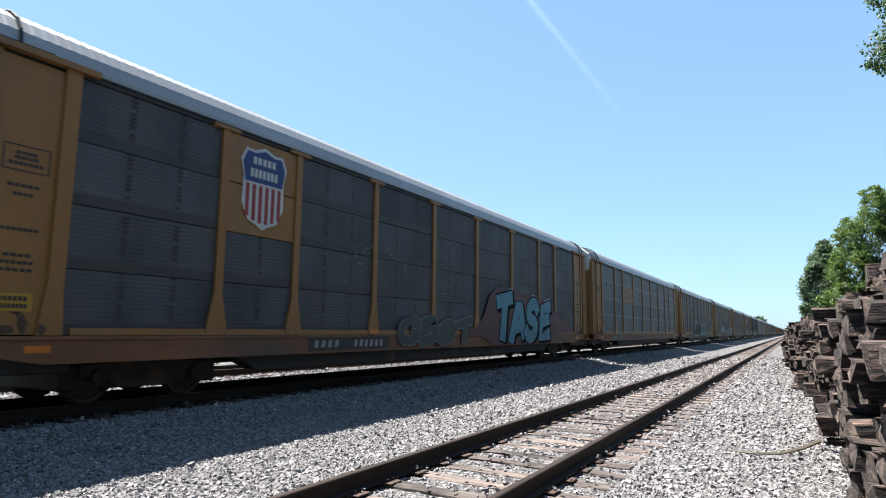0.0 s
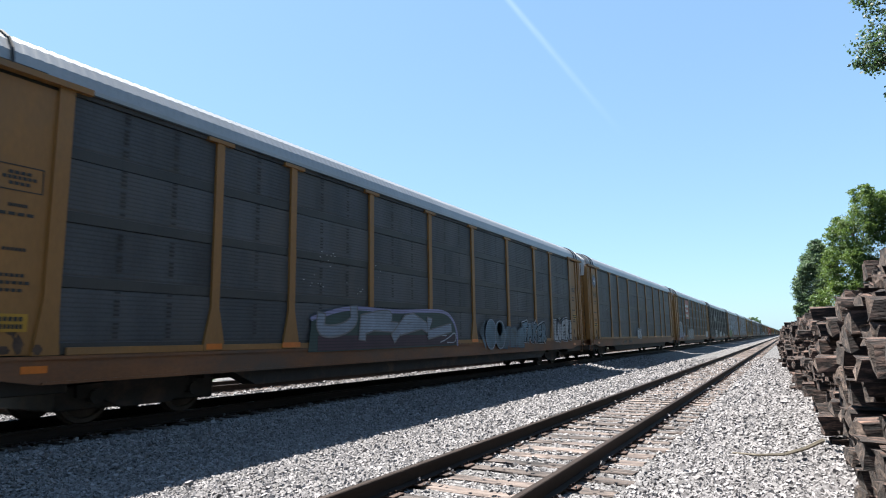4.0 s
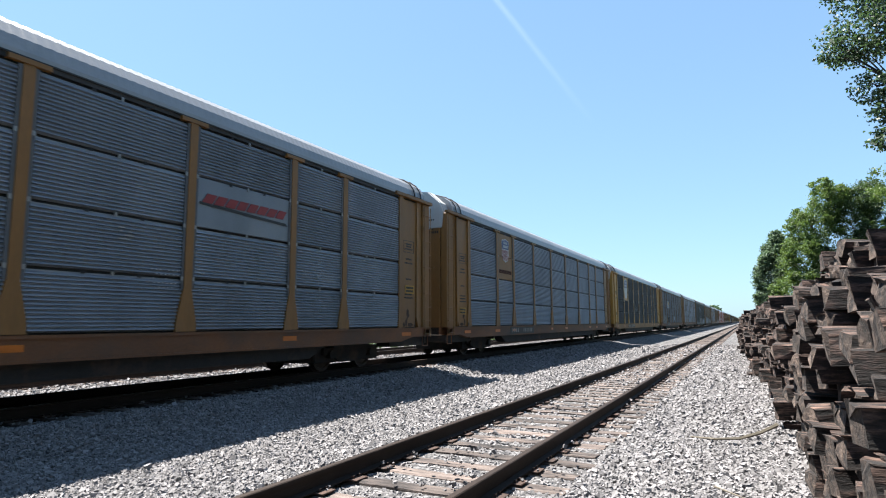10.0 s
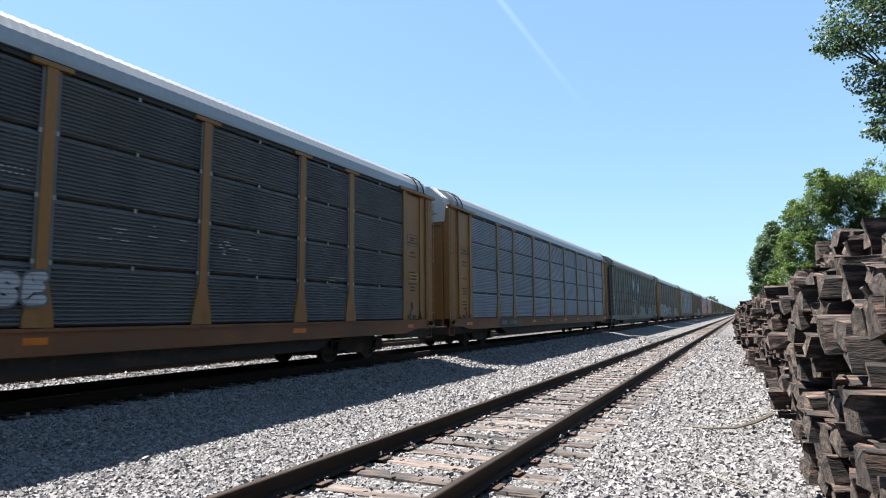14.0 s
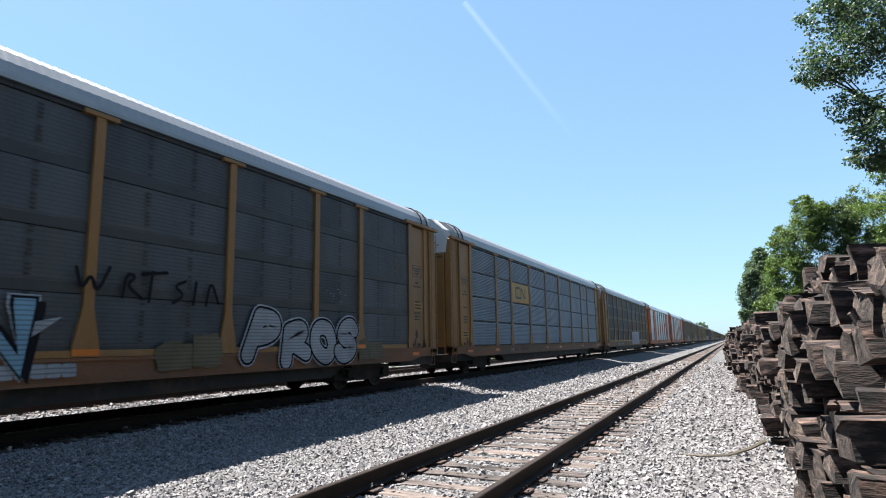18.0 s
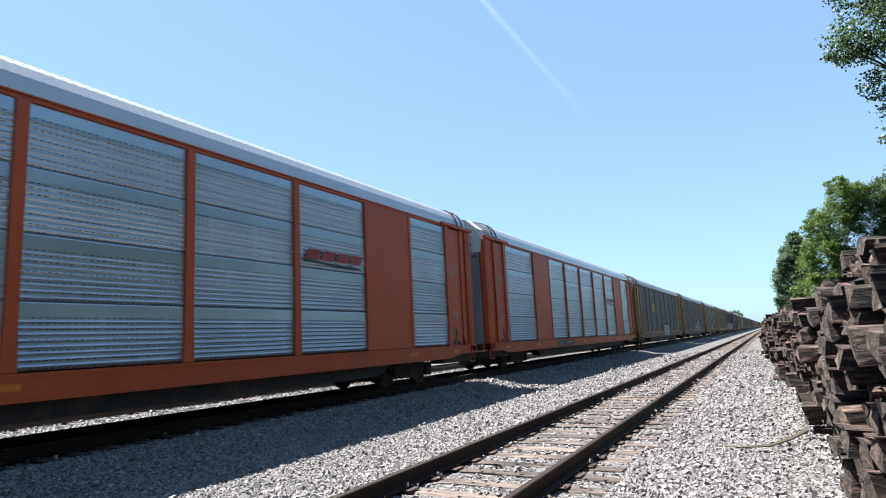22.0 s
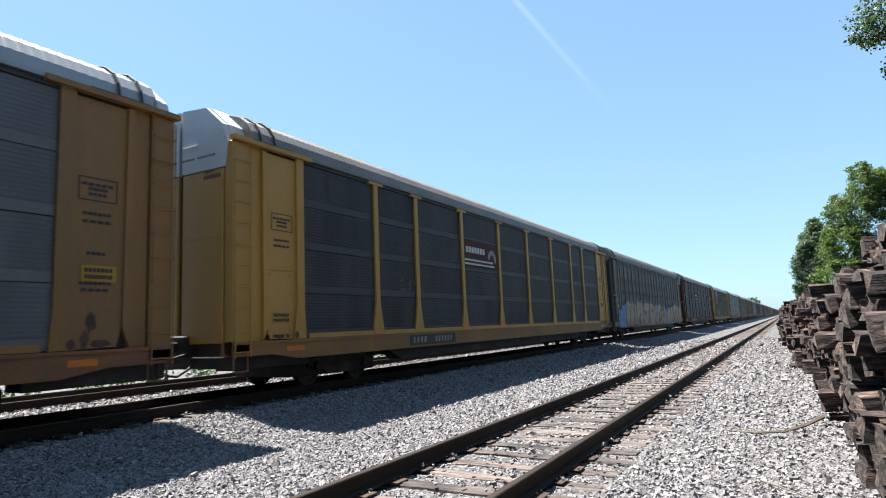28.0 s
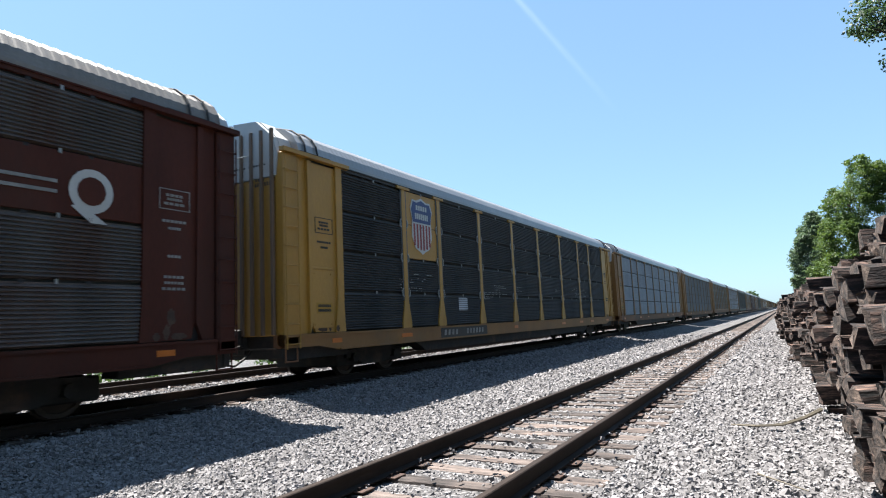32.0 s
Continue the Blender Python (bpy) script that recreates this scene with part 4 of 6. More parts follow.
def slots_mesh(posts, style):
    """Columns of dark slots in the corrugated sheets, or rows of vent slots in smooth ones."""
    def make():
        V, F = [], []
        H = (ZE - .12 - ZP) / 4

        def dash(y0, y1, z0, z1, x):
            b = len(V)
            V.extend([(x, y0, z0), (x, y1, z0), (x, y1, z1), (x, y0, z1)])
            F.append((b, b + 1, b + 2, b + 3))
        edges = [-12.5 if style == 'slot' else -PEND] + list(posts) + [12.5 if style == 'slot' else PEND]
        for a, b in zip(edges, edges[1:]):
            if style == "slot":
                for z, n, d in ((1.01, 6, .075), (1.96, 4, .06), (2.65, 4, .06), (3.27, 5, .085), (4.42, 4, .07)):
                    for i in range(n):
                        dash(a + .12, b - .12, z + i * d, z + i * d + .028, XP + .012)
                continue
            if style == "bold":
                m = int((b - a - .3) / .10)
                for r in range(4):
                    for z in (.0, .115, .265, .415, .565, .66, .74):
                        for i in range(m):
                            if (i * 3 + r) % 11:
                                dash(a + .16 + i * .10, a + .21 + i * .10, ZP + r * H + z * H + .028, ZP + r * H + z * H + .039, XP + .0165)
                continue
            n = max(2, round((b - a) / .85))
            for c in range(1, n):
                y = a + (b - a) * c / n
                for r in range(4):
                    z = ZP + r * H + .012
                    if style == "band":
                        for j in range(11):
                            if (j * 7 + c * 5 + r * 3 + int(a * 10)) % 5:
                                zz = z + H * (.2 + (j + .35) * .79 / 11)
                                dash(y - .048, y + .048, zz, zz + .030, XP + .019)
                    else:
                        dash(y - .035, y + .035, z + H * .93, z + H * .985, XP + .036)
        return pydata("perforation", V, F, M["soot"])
    return cached(("slots", tuple(posts), style), make)


def flat(name, polys, material, parent, x, label="", thick=0.006):
    bm = bmesh.new()
    for P in polys:
        lo = [bm.verts.new((x, a, b)) for a, b in P]
        hi = [bm.verts.new((x + thick, a, b)) for a, b in P]
        bm.faces.new(hi)
        for i in range(len(P)):
            j = (i + 1) % len(P)
            bm.faces.new((lo[i], lo[j], hi[j], hi[i]))
    bmesh.ops.recalc_face_normals(bm, faces=bm.faces)
    ob = part(name, bm, M[material], parent, label)
    return tagged(ob, kind="stuff") if len(polys) > 3 else ob


def rect(y0, y1, z0, z1, slant=0.0):
    return [(y0, z0), (y1, z0), (y1 + slant, z1), (y0 + slant, z1)]


def bars(y0, y1, z0, z1, n, fill=.72, slant=0.03):
    p = (y1 - y0) / n
    return [rect(y0 + i * p, y0 + (i + fill) * p, z0, z1, slant) for i in range(n)]


FONT = {}


def letters(text, bold=0.0, spacing=1.0):
    """Triangulated outline of a word in the built-in font: normalised to unit box."""
    key = (text, bold, spacing)
    if key not in FONT:
        cu = bpy.data.curves.new("word", 'FONT')
        cu.body = text
        cu.offset = bold
        cu.space_character = spacing
        cu.resolution_u = 4
        ob = bpy.data.objects.new("word", cu)
        scene.collection.objects.link(ob)
        bpy.context.view_layer.update()
        me = bpy.data.meshes.new_from_object(ob.evaluated_get(bpy.context.evaluated_depsgraph_get()))
        bpy.data.objects.remove(ob)
        co = np.array([v.co[:2] for v in me.vertices])
        FONT[key] = (co, [tuple(p.vertices) for p in me.polygons])
    return FONT[key]


def word(name, text, y0, y1, z0, z1, material, parent, x, bold=0.0, wild=0.0, label="", ref=None, spacing=.9, seed=1, arch=0.0):
    co, fs = letters(text, bold, spacing)
    rc = letters(text, ref if ref is not None else bold, spacing)[0]
    lo, hi = rc.min(0), rc.max(0)
    u = (co - lo) / (hi - lo)
    rng = random.Random(seed)
    ph = [rng.uniform(0, 6) for _ in range(4)]
    Y = y0 + u[:, 0] * (y1 - y0)
    Z = z0 + u[:, 1] * (z1 - z0)
    if wild:
        k = (z1 - z0)
        Z += wild * k * (.10 * np.sin(u[:, 0] * 11 + ph[0]) * (.4 + u[:, 1]) + .06 * np.sin(u[:, 0] * 23 + ph[1]))
        Y += wild * k * (.16 * (u[:, 1] - .4) + .10 * np.sin(u[:, 1] * 5 + u[:, 0] * 7 + ph[2]))
    Z = np.maximum(Z, ZB + .03)
    Z += arch * (1 - (2 * u[:, 0] - 1) ** 2)
    me = pydata(name, [(x, a, b) for a, b in zip(Y, Z)], fs, M[material])
    return child(name, me, parent, label=label)


def blob_poly(y0, y1, z0, z1, seed, n=40, spiky=.25):
    rng = random.Random(seed)
    ph = [rng.uniform(0, 6.28) for _ in range(5)]
    out = []
    for i in range(n):
        a = 2 * math.pi * i / n
        r = 1 + spiky * (.5 * math.sin(5 * a + ph[0]) + .4 * math.sin(9 * a + ph[1]) + .3 * math.sin(14 * a + ph[2]))
        c, s = math.cos(a), math.sin(a)
        q = 1 / max(abs(c), abs(s)) ** .6
        out.append(((y0 + y1) / 2 + c * q * r * (y1 - y0) / 2.2, max(ZB + .02, (z0 + z1) / 2 + s * q * r * (z1 - z0) / 2.2)))
    return out


# letter skeletons on a ten by ten grid: strokes of "xy" points, ~ for curves
SKEL = dict(A="00 39 59 90|23 73", B="10 19|~19 69 87 65 25|~25 75 93 70 10", C="~88 69 39 06 03 30 60 82", D="10 19|~19 59 86 83 50 10", E="80 10 19 89|15 75", F="10 19 89|15 75",
            G="~88 59 29 05 03 30 70 83|83 84 54", H="10 19|80 89|15 85", I="50 59", K="10 19|89 14|35 90", L="19 10 80", M="00 09 45 99 90", N="10 19 80 89", O="~49 18 05 12 40 70 93 96 79 49",
            P="10 19|~19 69 87 65 24 14", Q="~49 18 05 12 40 70 93 96 79 49|63 90", R="10 19|~19 69 87 65 24 14|44 90", S="~87 69 29 07 25 64 82 60 20 02", T="09 99|50 59", U="~19 13 30 60 83 89",
            W="09 20 56 80 99", X="00 99|09 90", Y="09 55 99|55 50", Z="19 89 10 80")
SKEL["!"] = "59 54|51 50"
SKEL["J"] = "19 89|~69 63 40 20 02"


def rounded(P, curve):
    P = [np.array(p, float) for p in P]
    for _ in range(3 if curve else 2):
        Q = [P[0]]
        for p, q in zip(P, P[1:]):
            k = .25 if curve else .12
            Q += [p + (q - p) * k, p + (q - p) * (1 - k)]
        P = Q + [P[-1]]
    return P


def ribbon(P, r, x, V, F, square=False):
    """A flat stroke of half width r along the points P in (y, z), with round or square ends."""
    P = [p for i, p in enumerate(P) if i == 0 or np.hypot(*(p - P[i - 1])) > 1e-4]
    n = len(P)
    T = [P[min(i + 1, n - 1)] - P[max(i - 1, 0)] for i in range(n)]
    T = [t / max(1e-6, np.hypot(*t)) for t in T]
    b = len(V)
    ends = ((.75, 1.0),) if square else ((.98, .2), (.8, .6), (.45, .9))
    rows = [(P[0] - T[0] * r * c, T[0], r * w) for c, w in ends] + [(p, t, r) for p, t in zip(P, T)] + [(P[-1] + T[-1] * r * c, T[-1], r * w) for c, w in ends[::-1]]
    for p, t, w in rows:
        for sgn in (-1, 1):
            V.append((x, p[0] - sgn * t[1] * w, max(ZB + .03, p[1] + sgn * t[0] * w)))
    for i in range(len(rows) - 1):
        F.append((b + 2 * i + 1, b + 2 * i, b + 2 * i + 2, b + 2 * i + 3))


def sprayed(name, text, y0, y1, z0, z1, material, parent, x, r, grow, wild, seed, label, block=None, step=0.0):
    rng = random.Random(seed)
    n = len(text)
    cw = (y1 - y0) / n
    V, F = [], []
    q = 0
    for i, ch in enumerate(text.upper()):
        w = cw * (rng.uniform(1.0, 1.2) if block is None else 1.15) - 2 * r
        h = (z1 - z0) * (1 - .16 * wild * rng.random()) - 2 * r
        yc, zb = y0 + (i + .5) * cw, z0 + r + rng.uniform(-.02, .08) * wild
        tl, sl = rng.gauss(0, .10) * wild, rng.gauss(.08, .10) * wild
        if block is not None:
            tl, sl = .16 + .05 * tl, block + .3 * sl
        for st in SKEL.get(ch, SKEL["O"]).split("|"):
            P = [(int(p[0]) / 9 - .5, int(p[1]) / 9) for p in st.strip("~").split()]
            P = rounded(P, st[0] == "~") if block is None or st[0] == "~" else [np.array(p, float) for p in P]
            P = [np.array((yc + p[0] * w * (1 + .15 * wild * (.5 - p[1])) + sl * (p[1] - .5) * h, zb + p[1] * h + tl * p[0] * w)) for p in P]
            ribbon(P, r + grow, x + step * i + .0004 * (q % 4), V, F, block is not None)
            q += 1
    return tagged(child(name, pydata(name, V, F, M[material]), parent, label=label), kind="stuff")


def graffiti(car, text, y0, y1, z0, z1, fill, line, splash=None, seed=1, wild=1.0, shine=None, fat=1.0, block=None):
    """A sprayed piece: cloud, halo, outline, bubble letters or square-ended ones with a slant."""
    x = XP + .060
    h, cw = z1 - z0, (y1 - y0) / len(text)
    r = fat * min(.15 * h, .19 * cw) if block is None else fat * min(.122 * h, .205 * cw)
    o = .026 + .018 * h
    o *= 1.7 if line == "g_brown" else 1.0
    if fill.startswith(("zinc", "panel")):
        o = .022
        r *= 1.25
    a = (text, y0, y1, z0, z1)
    if splash:
        flat("graffiti_cloud", [blob_poly(y0 - .3, y1 + .3, z0 - .1, z1 + .1, seed)], splash, car, x, "sprayed colour cloud behind the lettering", .002)
    if line in ("g_black", "g_brown"):
        sprayed("graffiti_halo", *a, "g_blue" if line == "g_brown" else "g_white" if not splash else "g_ltblue", car, x + .003, r, o + .035, wild, seed, "pale sprayed halo round the lettering", block)
    if line in ("g_black", "g_brown") and h > 1.2:
        d = -.12 if line == "g_brown" else .11
        sprayed("graffiti_shadow", text, y0 + d, y1 + d, z0 - .06, z1 - .07, "g_maroon" if line == "g_brown" else "g_black", car, x + .0055, r, o, wild, seed, "dark sprayed drop shadow of the letters", block)
    sprayed("graffiti_outline", *a, line, car, x + .008, r, o, wild, seed, "sprayed letter outline", block, .004)
    sprayed("graffiti_letters", *a, fill, car, x + .0098, r, 0, wild, seed, "sprayed graffiti letters", block, .004)
    if shine:
        sprayed("graffiti_shine", *a, shine, car, x + .0116, r, -.82 * r, wild, seed, "thin sprayed inner lines", block, .004)


def spray_line(car, P, material, r=.022):
    """A single thin sprayed line through the points (y, z)."""
    V, F = [], []
    ribbon(rounded(P, True), r, XP + .064, V, F)
    child("spray_line", pydata("spray_line", V, F, M[material]), car, label="thin pale sprayed line")


def shield(car, yc, z0, z1, w, striped=True):
    """Painted shield: blue chief over red and white stripes, its lettering as bars."""
    x = XP + .03
    h = z1 - z0

    def P(k):
        return [(yc + u * w / 2 * k, z0 + h / 2 + (v - .5) * h * k) for u, v in ((-.80, .95), (-.45, .94), (0, 1.0), (.45, .94), (.80, .95), (1.0, .80), (.86, .62), (.90, .3), (.62, .1), (.25, .05), (0, 0), (-.25, .05), (-.62, .1), (-.90, .3), (-.86, .62), (-1.0, .80))]
    sg = flat("shield_sign", [P(1.06)], "white", car, x, "white-edged painted shield emblem", .004)
    top = [(yc - w * .42, z0 + h * .56), (yc + w * .42, z0 + h * .56), (yc + w * .48, z0 + h * .79), (yc + w * .39, z0 + h * .94), (yc + w * .22, z0 + h * .93), (yc, z0 + h * .985), (yc - w * .22, z0 + h * .93), (yc - w * .39, z0 + h * .94), (yc - w * .48, z0 + h * .79)]
    flat("shield_chief", [top], "navy", sg, x + .005)
    flat("shield_lettering", bars(yc - w * .27, yc + w * .27, z0 + h * .79, z0 + h * .88, 5, .7, 0) + bars(yc - w * .32, yc + w * .32, z0 + h * .62, z0 + h * .73, 7, .7, 0), "white", sg, x + .012)
    if striped:
        st = []
        for i in range(6):
            y = yc + w * (-.36 + i * .144)
            k = abs(y - yc) / (w * .45)
            st.append(rect(y - w * .036, y + w * .036, z0 + h * (.05 + .12 * k * k), z0 + h * .53))
        flat("shield_striping", st, "red", sg, x + .005)


def plate(car, y0, y1, nums=(4, 6), z=None, col="white", back="blackplate"):
    z = ZB + .10 if z is None else z
    pl = flat("number_plate", [rect(y0, y1, z - .05, z + .25)], back, car, XP + .021, "black stencil plate with white bars", .004)
    w = y1 - y0
    col = "stencil" if col == "white" else col
    flat("plate_lettering", bars(y0 + .06 * w, y0 + .36 * w, z + .02, z + .18, nums[0], .5) + bars(y0 + .52 * w, y0 + .93 * w, z + .02, z + .18, nums[1], .5), col, pl, XP + .026)


def stencils(car, s, material, seed):
    """Small stencilled data blocks on an end panel."""
    rng = random.Random(seed)
    y0 = s * (PEND + .56)
    P = []
    for z, n in ((3.35, 1), (3.28, 1), (3.2, 1), (2.9, 1), (2.78, 1), (2.3, 1), (1.95, 1), (1.85, 1), (1.75, 1)):
        w = rng.uniform(.12, .26)
        P += bars(y0 - w, y0 + w, z, z + .045, rng.randint(4, 7), .75, 0)
    b0, b1, c0, c1 = y0 - .3, y0 + .3, 3.12, 3.48
    P += [rect(b0, b1, c1 - .015, c1), rect(b0, b1, c0, c0 + .015), rect(b0, b0 + .015, c0, c1), rect(b1 - .015, b1, c0, c1)]
    flat("stencil_lettering", P, material, car, XP + .002, "small stencilled data block as bars")


def worm(car, y0, y1, z0, z1, material):
    """Rounded line emblem of the sign panels: an open box running into a zigzag."""
    V, F = [], []
    P = [np.array((y0 + u * (y1 - y0), z0 + v * (z1 - z0))) for u, v in ((.40, 1), (.04, 1), (0, .94), (0, .06), (.04, 0), (.50, 0), (.54, .05), (.54, .94), (.60, .97), (.93, .04), (.98, .06), (1, .98))]
    ribbon(P, .115 * (z1 - z0), XP + .040, V, F, True)
    child("sign_shape", pydata("sign_shape", V, F, M[material]), car, label="rounded line emblem")


def arcs(car, yc, zc, k=1.0):
    """White emblem of nested arcs over a pair of long lines."""
    for i, (r, w) in enumerate(((.36, .05), (.25, .04))):
        a = [math.pi * (-.12 + 1.12 * j / 14) for j in range(15)]
        flat("sign_arc", [[(yc + (r + w) * k * math.cos(t), zc + (r + w) * k * math.sin(t)) for t in a] + [(yc + (r - w) * k * math.cos(t), zc + (r - w) * k * math.sin(t)) for t in a[::-1]]], "stencil", car, XP + .034)


def warning_label(car, s, z):
    """Yellow safety label with two rows of dark bars on an end panel."""
    yc = s * (PEND + .60)
    lb = flat("warning_label", [rect(yc - .27, yc + .27, z, z + .24)], "gold", car, XP + .015, "small yellow safety label", .003)
    flat("label_lettering", bars(yc - .22, yc + .22, z + .14, z + .20, 7, .7, 0) + bars(yc - .22, yc + .22, z + .04, z + .10, 9, .7, 0), "blackplate", lb, XP + .019)


def emblem(car, s):
    yc, zc, r = s * (PEND + .56), 4.02, .37
    ring = lambda k: [(yc + k * r * math.cos(a), zc + k * r * math.sin(a)) for a in [2 * math.pi * i / 24 for i in range(24)]]
    e = flat("round_emblem", [ring(1)], "blackplate", car, XP + .002, "round blue and white cross emblem")
    flat("emblem_field", [ring(.66)], "navy", e, XP + .009)
    flat("emblem_lettering", [[(yc + k * r * math.cos(a + d), zc + k * r * math.sin(a + d)) for k, d in ((.76, -.055), (.93, -.055), (.93, .055), (.76, .055))] for a in [2 * math.pi * i / 30 for i in range(30) if i % 10 not in (4, 5)]], "stencil", e, XP + .009)
    flat("emblem_cross", [rect(yc - .19, yc + .19, zc - .035, zc + .035), rect(yc - .035, yc + .035, zc - .19, zc + .19)], "white", e, XP + .016)


LOOK = dict(
    yellow=("yellow", "sill_yellow", "TTX-yellow"), clean=("yellow_clean", "yellow", "bright yellow"), orange=("orange", "orange", "orange"),
    black=("black", "sill_yellow", "black"), brown=("brown", "brown", "oxide-brown"), grey=("grey", "grey", "grey-green"))


def autorack(paint="yellow", panel="zinc_dark", style="band", roof="roof", lod=0, label="", seed=0, posts=POSTS, solid=(), emb=False, skip=(), signp=None):
    """One covered car-carrier; local origin on the rail top at its middle, +x the side that is seen."""
    pm, sm, word_ = LOOK[paint]
    pe = 12.5 if paint == "grey" else PEND
    car = tagged(new("autorack_car"), label or f"long {word_} covered car-carrier with corrugated side panels", "railway car", "cars of the train")
    rng = random.Random(seed)
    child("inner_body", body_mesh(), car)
    child("underframe", under_mesh(), car)
    child("roof", roof_mesh(roof), car, label="pale ribbed metal roof")
    child("side_sill", sill_mesh(sm), car)
    child("far_side_wall", far_side_mesh(panel), car)
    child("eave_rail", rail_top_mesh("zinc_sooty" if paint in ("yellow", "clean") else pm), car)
    tm, wm = truck_meshes()
    for y in (-10.0, 10.0):
        tr = child("truck", tm, car, (0, y, -LIFT))
        if lod < 2:
            for wy in (-.88, .88):
                for wx in (-.7535, .7535):
                    child("wheel", wm, tr, (wx, wy, .42), rot=(0, 0, 0 if wx > 0 else math.pi))
    ends = end_meshes(pm)
    for s in (-1, 1):
        for j, (n, me) in enumerate(ends):
            if lod == 2 and n in ("ladder", "brake_hose", "step_frame", "rust_stain", "roof_strap", "end_stencil"):
                continue
            if paint == "grey" and n in ("end_panel", "rust_stain", "ladder", "corner_post", "door_header", "end_stencil", "recess_sheet"):
                continue
            ob = child(n, cached((n, pm, s, j), lambda me=me: me if s > 0 else mirrored(me)), car)
            if n == "end_stencil":
                tagged(ob, kind="stuff")
        if paint == "grey":
            for n, me in grey_end():
                child(n, cached((n, "greyend", s), lambda me=me: me if s > 0 else mirrored(me)), car)
    H = (ZE - .12 - ZP) / 4
    edges = [-pe] + list(posts) + [pe]
    hw = .085
    for i, (a, b) in enumerate(zip(edges, edges[1:])):
        y0, y1 = a + hw - .02, b - hw + .02
        if i in solid:
            child("solid_panel", cached(("solid", round(b - a, 2), pm), lambda: solid_panel(b - a, pm)), car, (XP - .01, (a + b) / 2, ZP), "solid painted steel panel")
            continue
        rows = 4 if lod < 2 and style != 'slot' else 1
        for r in range(rows):
            if (i, r) in skip:
                child("sign_panel", cached(("signp", round(y1 - y0, 2), signp or pm), lambda: plain_panel(y1 - y0, H - .02, signp or pm)), car, (XP, (y0 + y1) / 2, ZP + r * H + .01), "plain painted sign panel")
                continue
            h = (H - .006 if style == 'bold' else H - .015 if style == 'band' else H - .045) if rows == 4 else 4 * H - .03
            child("panel", panel_mesh(y1 - y0, h, style, panel), car, (XP - (0.008 if (r + i) % 2 else 0), (y0 + y1) / 2, ZP + r * H + .012))
    if style == "band" and lod < 2:
        for a, b in zip(edges, edges[1:]):
            child("panel_ledge", cached(("ledge", pm, round(b - a, 2)), lambda: ledge_mesh(b - a, pm)), car, (0, (a + b) / 2, 0))
    for i, y in enumerate(posts):
        if i in solid or i + 1 in solid:
            m = post_mesh(ZE - .12 - ZP, .06, 1.2, pm, False)
        elif paint == "grey":
            m = post_mesh(ZE - .12 - ZP, .05, 1.1, pm, False)
        elif paint == "brown":
            m = post_mesh(ZE - .12 - ZP, .12, 1.0, pm, False)
        else:
            m = post_mesh(ZE - .12 - ZP, .085, 1.25 if paint == "orange" else 2.6, pm, paint != "orange")
        child("post", m, car, (XP, y, ZP))
        if style == "fine" and paint in ("yellow", "clean") and lod == 0:
            child("post_flange", cached("flange", flange_mesh), car, (XP, y, ZP), "thin zinc flange behind the post")
    if lod == 0:
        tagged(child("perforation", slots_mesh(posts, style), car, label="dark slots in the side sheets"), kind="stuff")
        if style == "fine" and paint not in ("grey", "orange"):
            tagged(child("clip_hardware", clips_mesh(posts, panel in ("zinc_sooty", "panel_brown")), car, label="small zinc panel clips"), kind="stuff")
        if paint != "grey":
            stencils(car, -1, "blackplate" if paint in ("yellow", "clean") else "stencil", seed)
            stencils(car, 1, "blackplate" if paint in ("yellow", "clean") else "stencil", seed + 1)
        if paint == "clean":
            for e in (-1, 1):
                child("hatch", cached(("hatch", e), lambda: hatch_mesh(e)), car, label="low bolted hatch in the end panel")
        if paint in ("yellow", "clean", "black"):
            warning_label(car, -1, rng.choice((1.22, 1.32, 1.55)))
            warning_label(car, 1, rng.choice((1.75, 1.9, 2.05)))
        if paint != "grey":
            feet = [y for y in posts if rng.random() < .6] + [-12.0, 12.2]
            for y in feet:
                low = style != "band" or abs(y) > 11
                z0, w = (ZB + .16 if low else ZP + .02), rng.choice((.17, .22, .26))
                flat("reflector", [rect(y - w, y + w, z0, z0 + .10)], "reflector", car, XP + (.021 if low else .056), "orange reflector strip")
        if paint not in ("orange", "grey"):
            # white flecks painted on: daylight showing through the perforations
            P = []
            if style == "fine":
                for _ in range(rng.randint(3, 5)):
                    yc, zc = rng.uniform(-10.5, 9.5), rng.choice((1.95, 2.2, 3.1))
                    for r in range(rng.randint(2, 5)):
                        for i in range(rng.randint(3, 14)):
                            y = yc + i * .085 + r * .02
                            if min(abs(y - q) for q in edges) > .2 and rng.random() < .85:
                                P.append(rect(y, y + .04, zc - r * .075, zc - r * .075 + .016))
            for _ in range(rng.randint(3, 5)):
                yc, zc = rng.uniform(-10.5, 10.5), rng.uniform(1.9, 2.9)
                for _ in range(rng.randint(5, 12)):
                    y, z = yc + rng.gauss(0, .28), zc + rng.choice((-.12, -.06, 0, .06, .12, .18))
                    w = rng.uniform(.008, .02) if style == "band" else rng.uniform(.015, .10)
                    if min(abs(y - q) for q in edges) > .15:
                        P.append(rect(y - w, y + w, z, z + .014))
            flat("worn_speckle", P, "white", car, XP + (.036 if style == "fine" else .024), "tiny white specks painted for daylight through the perforations")
        if emb:
            emblem(car, -1)
    return car


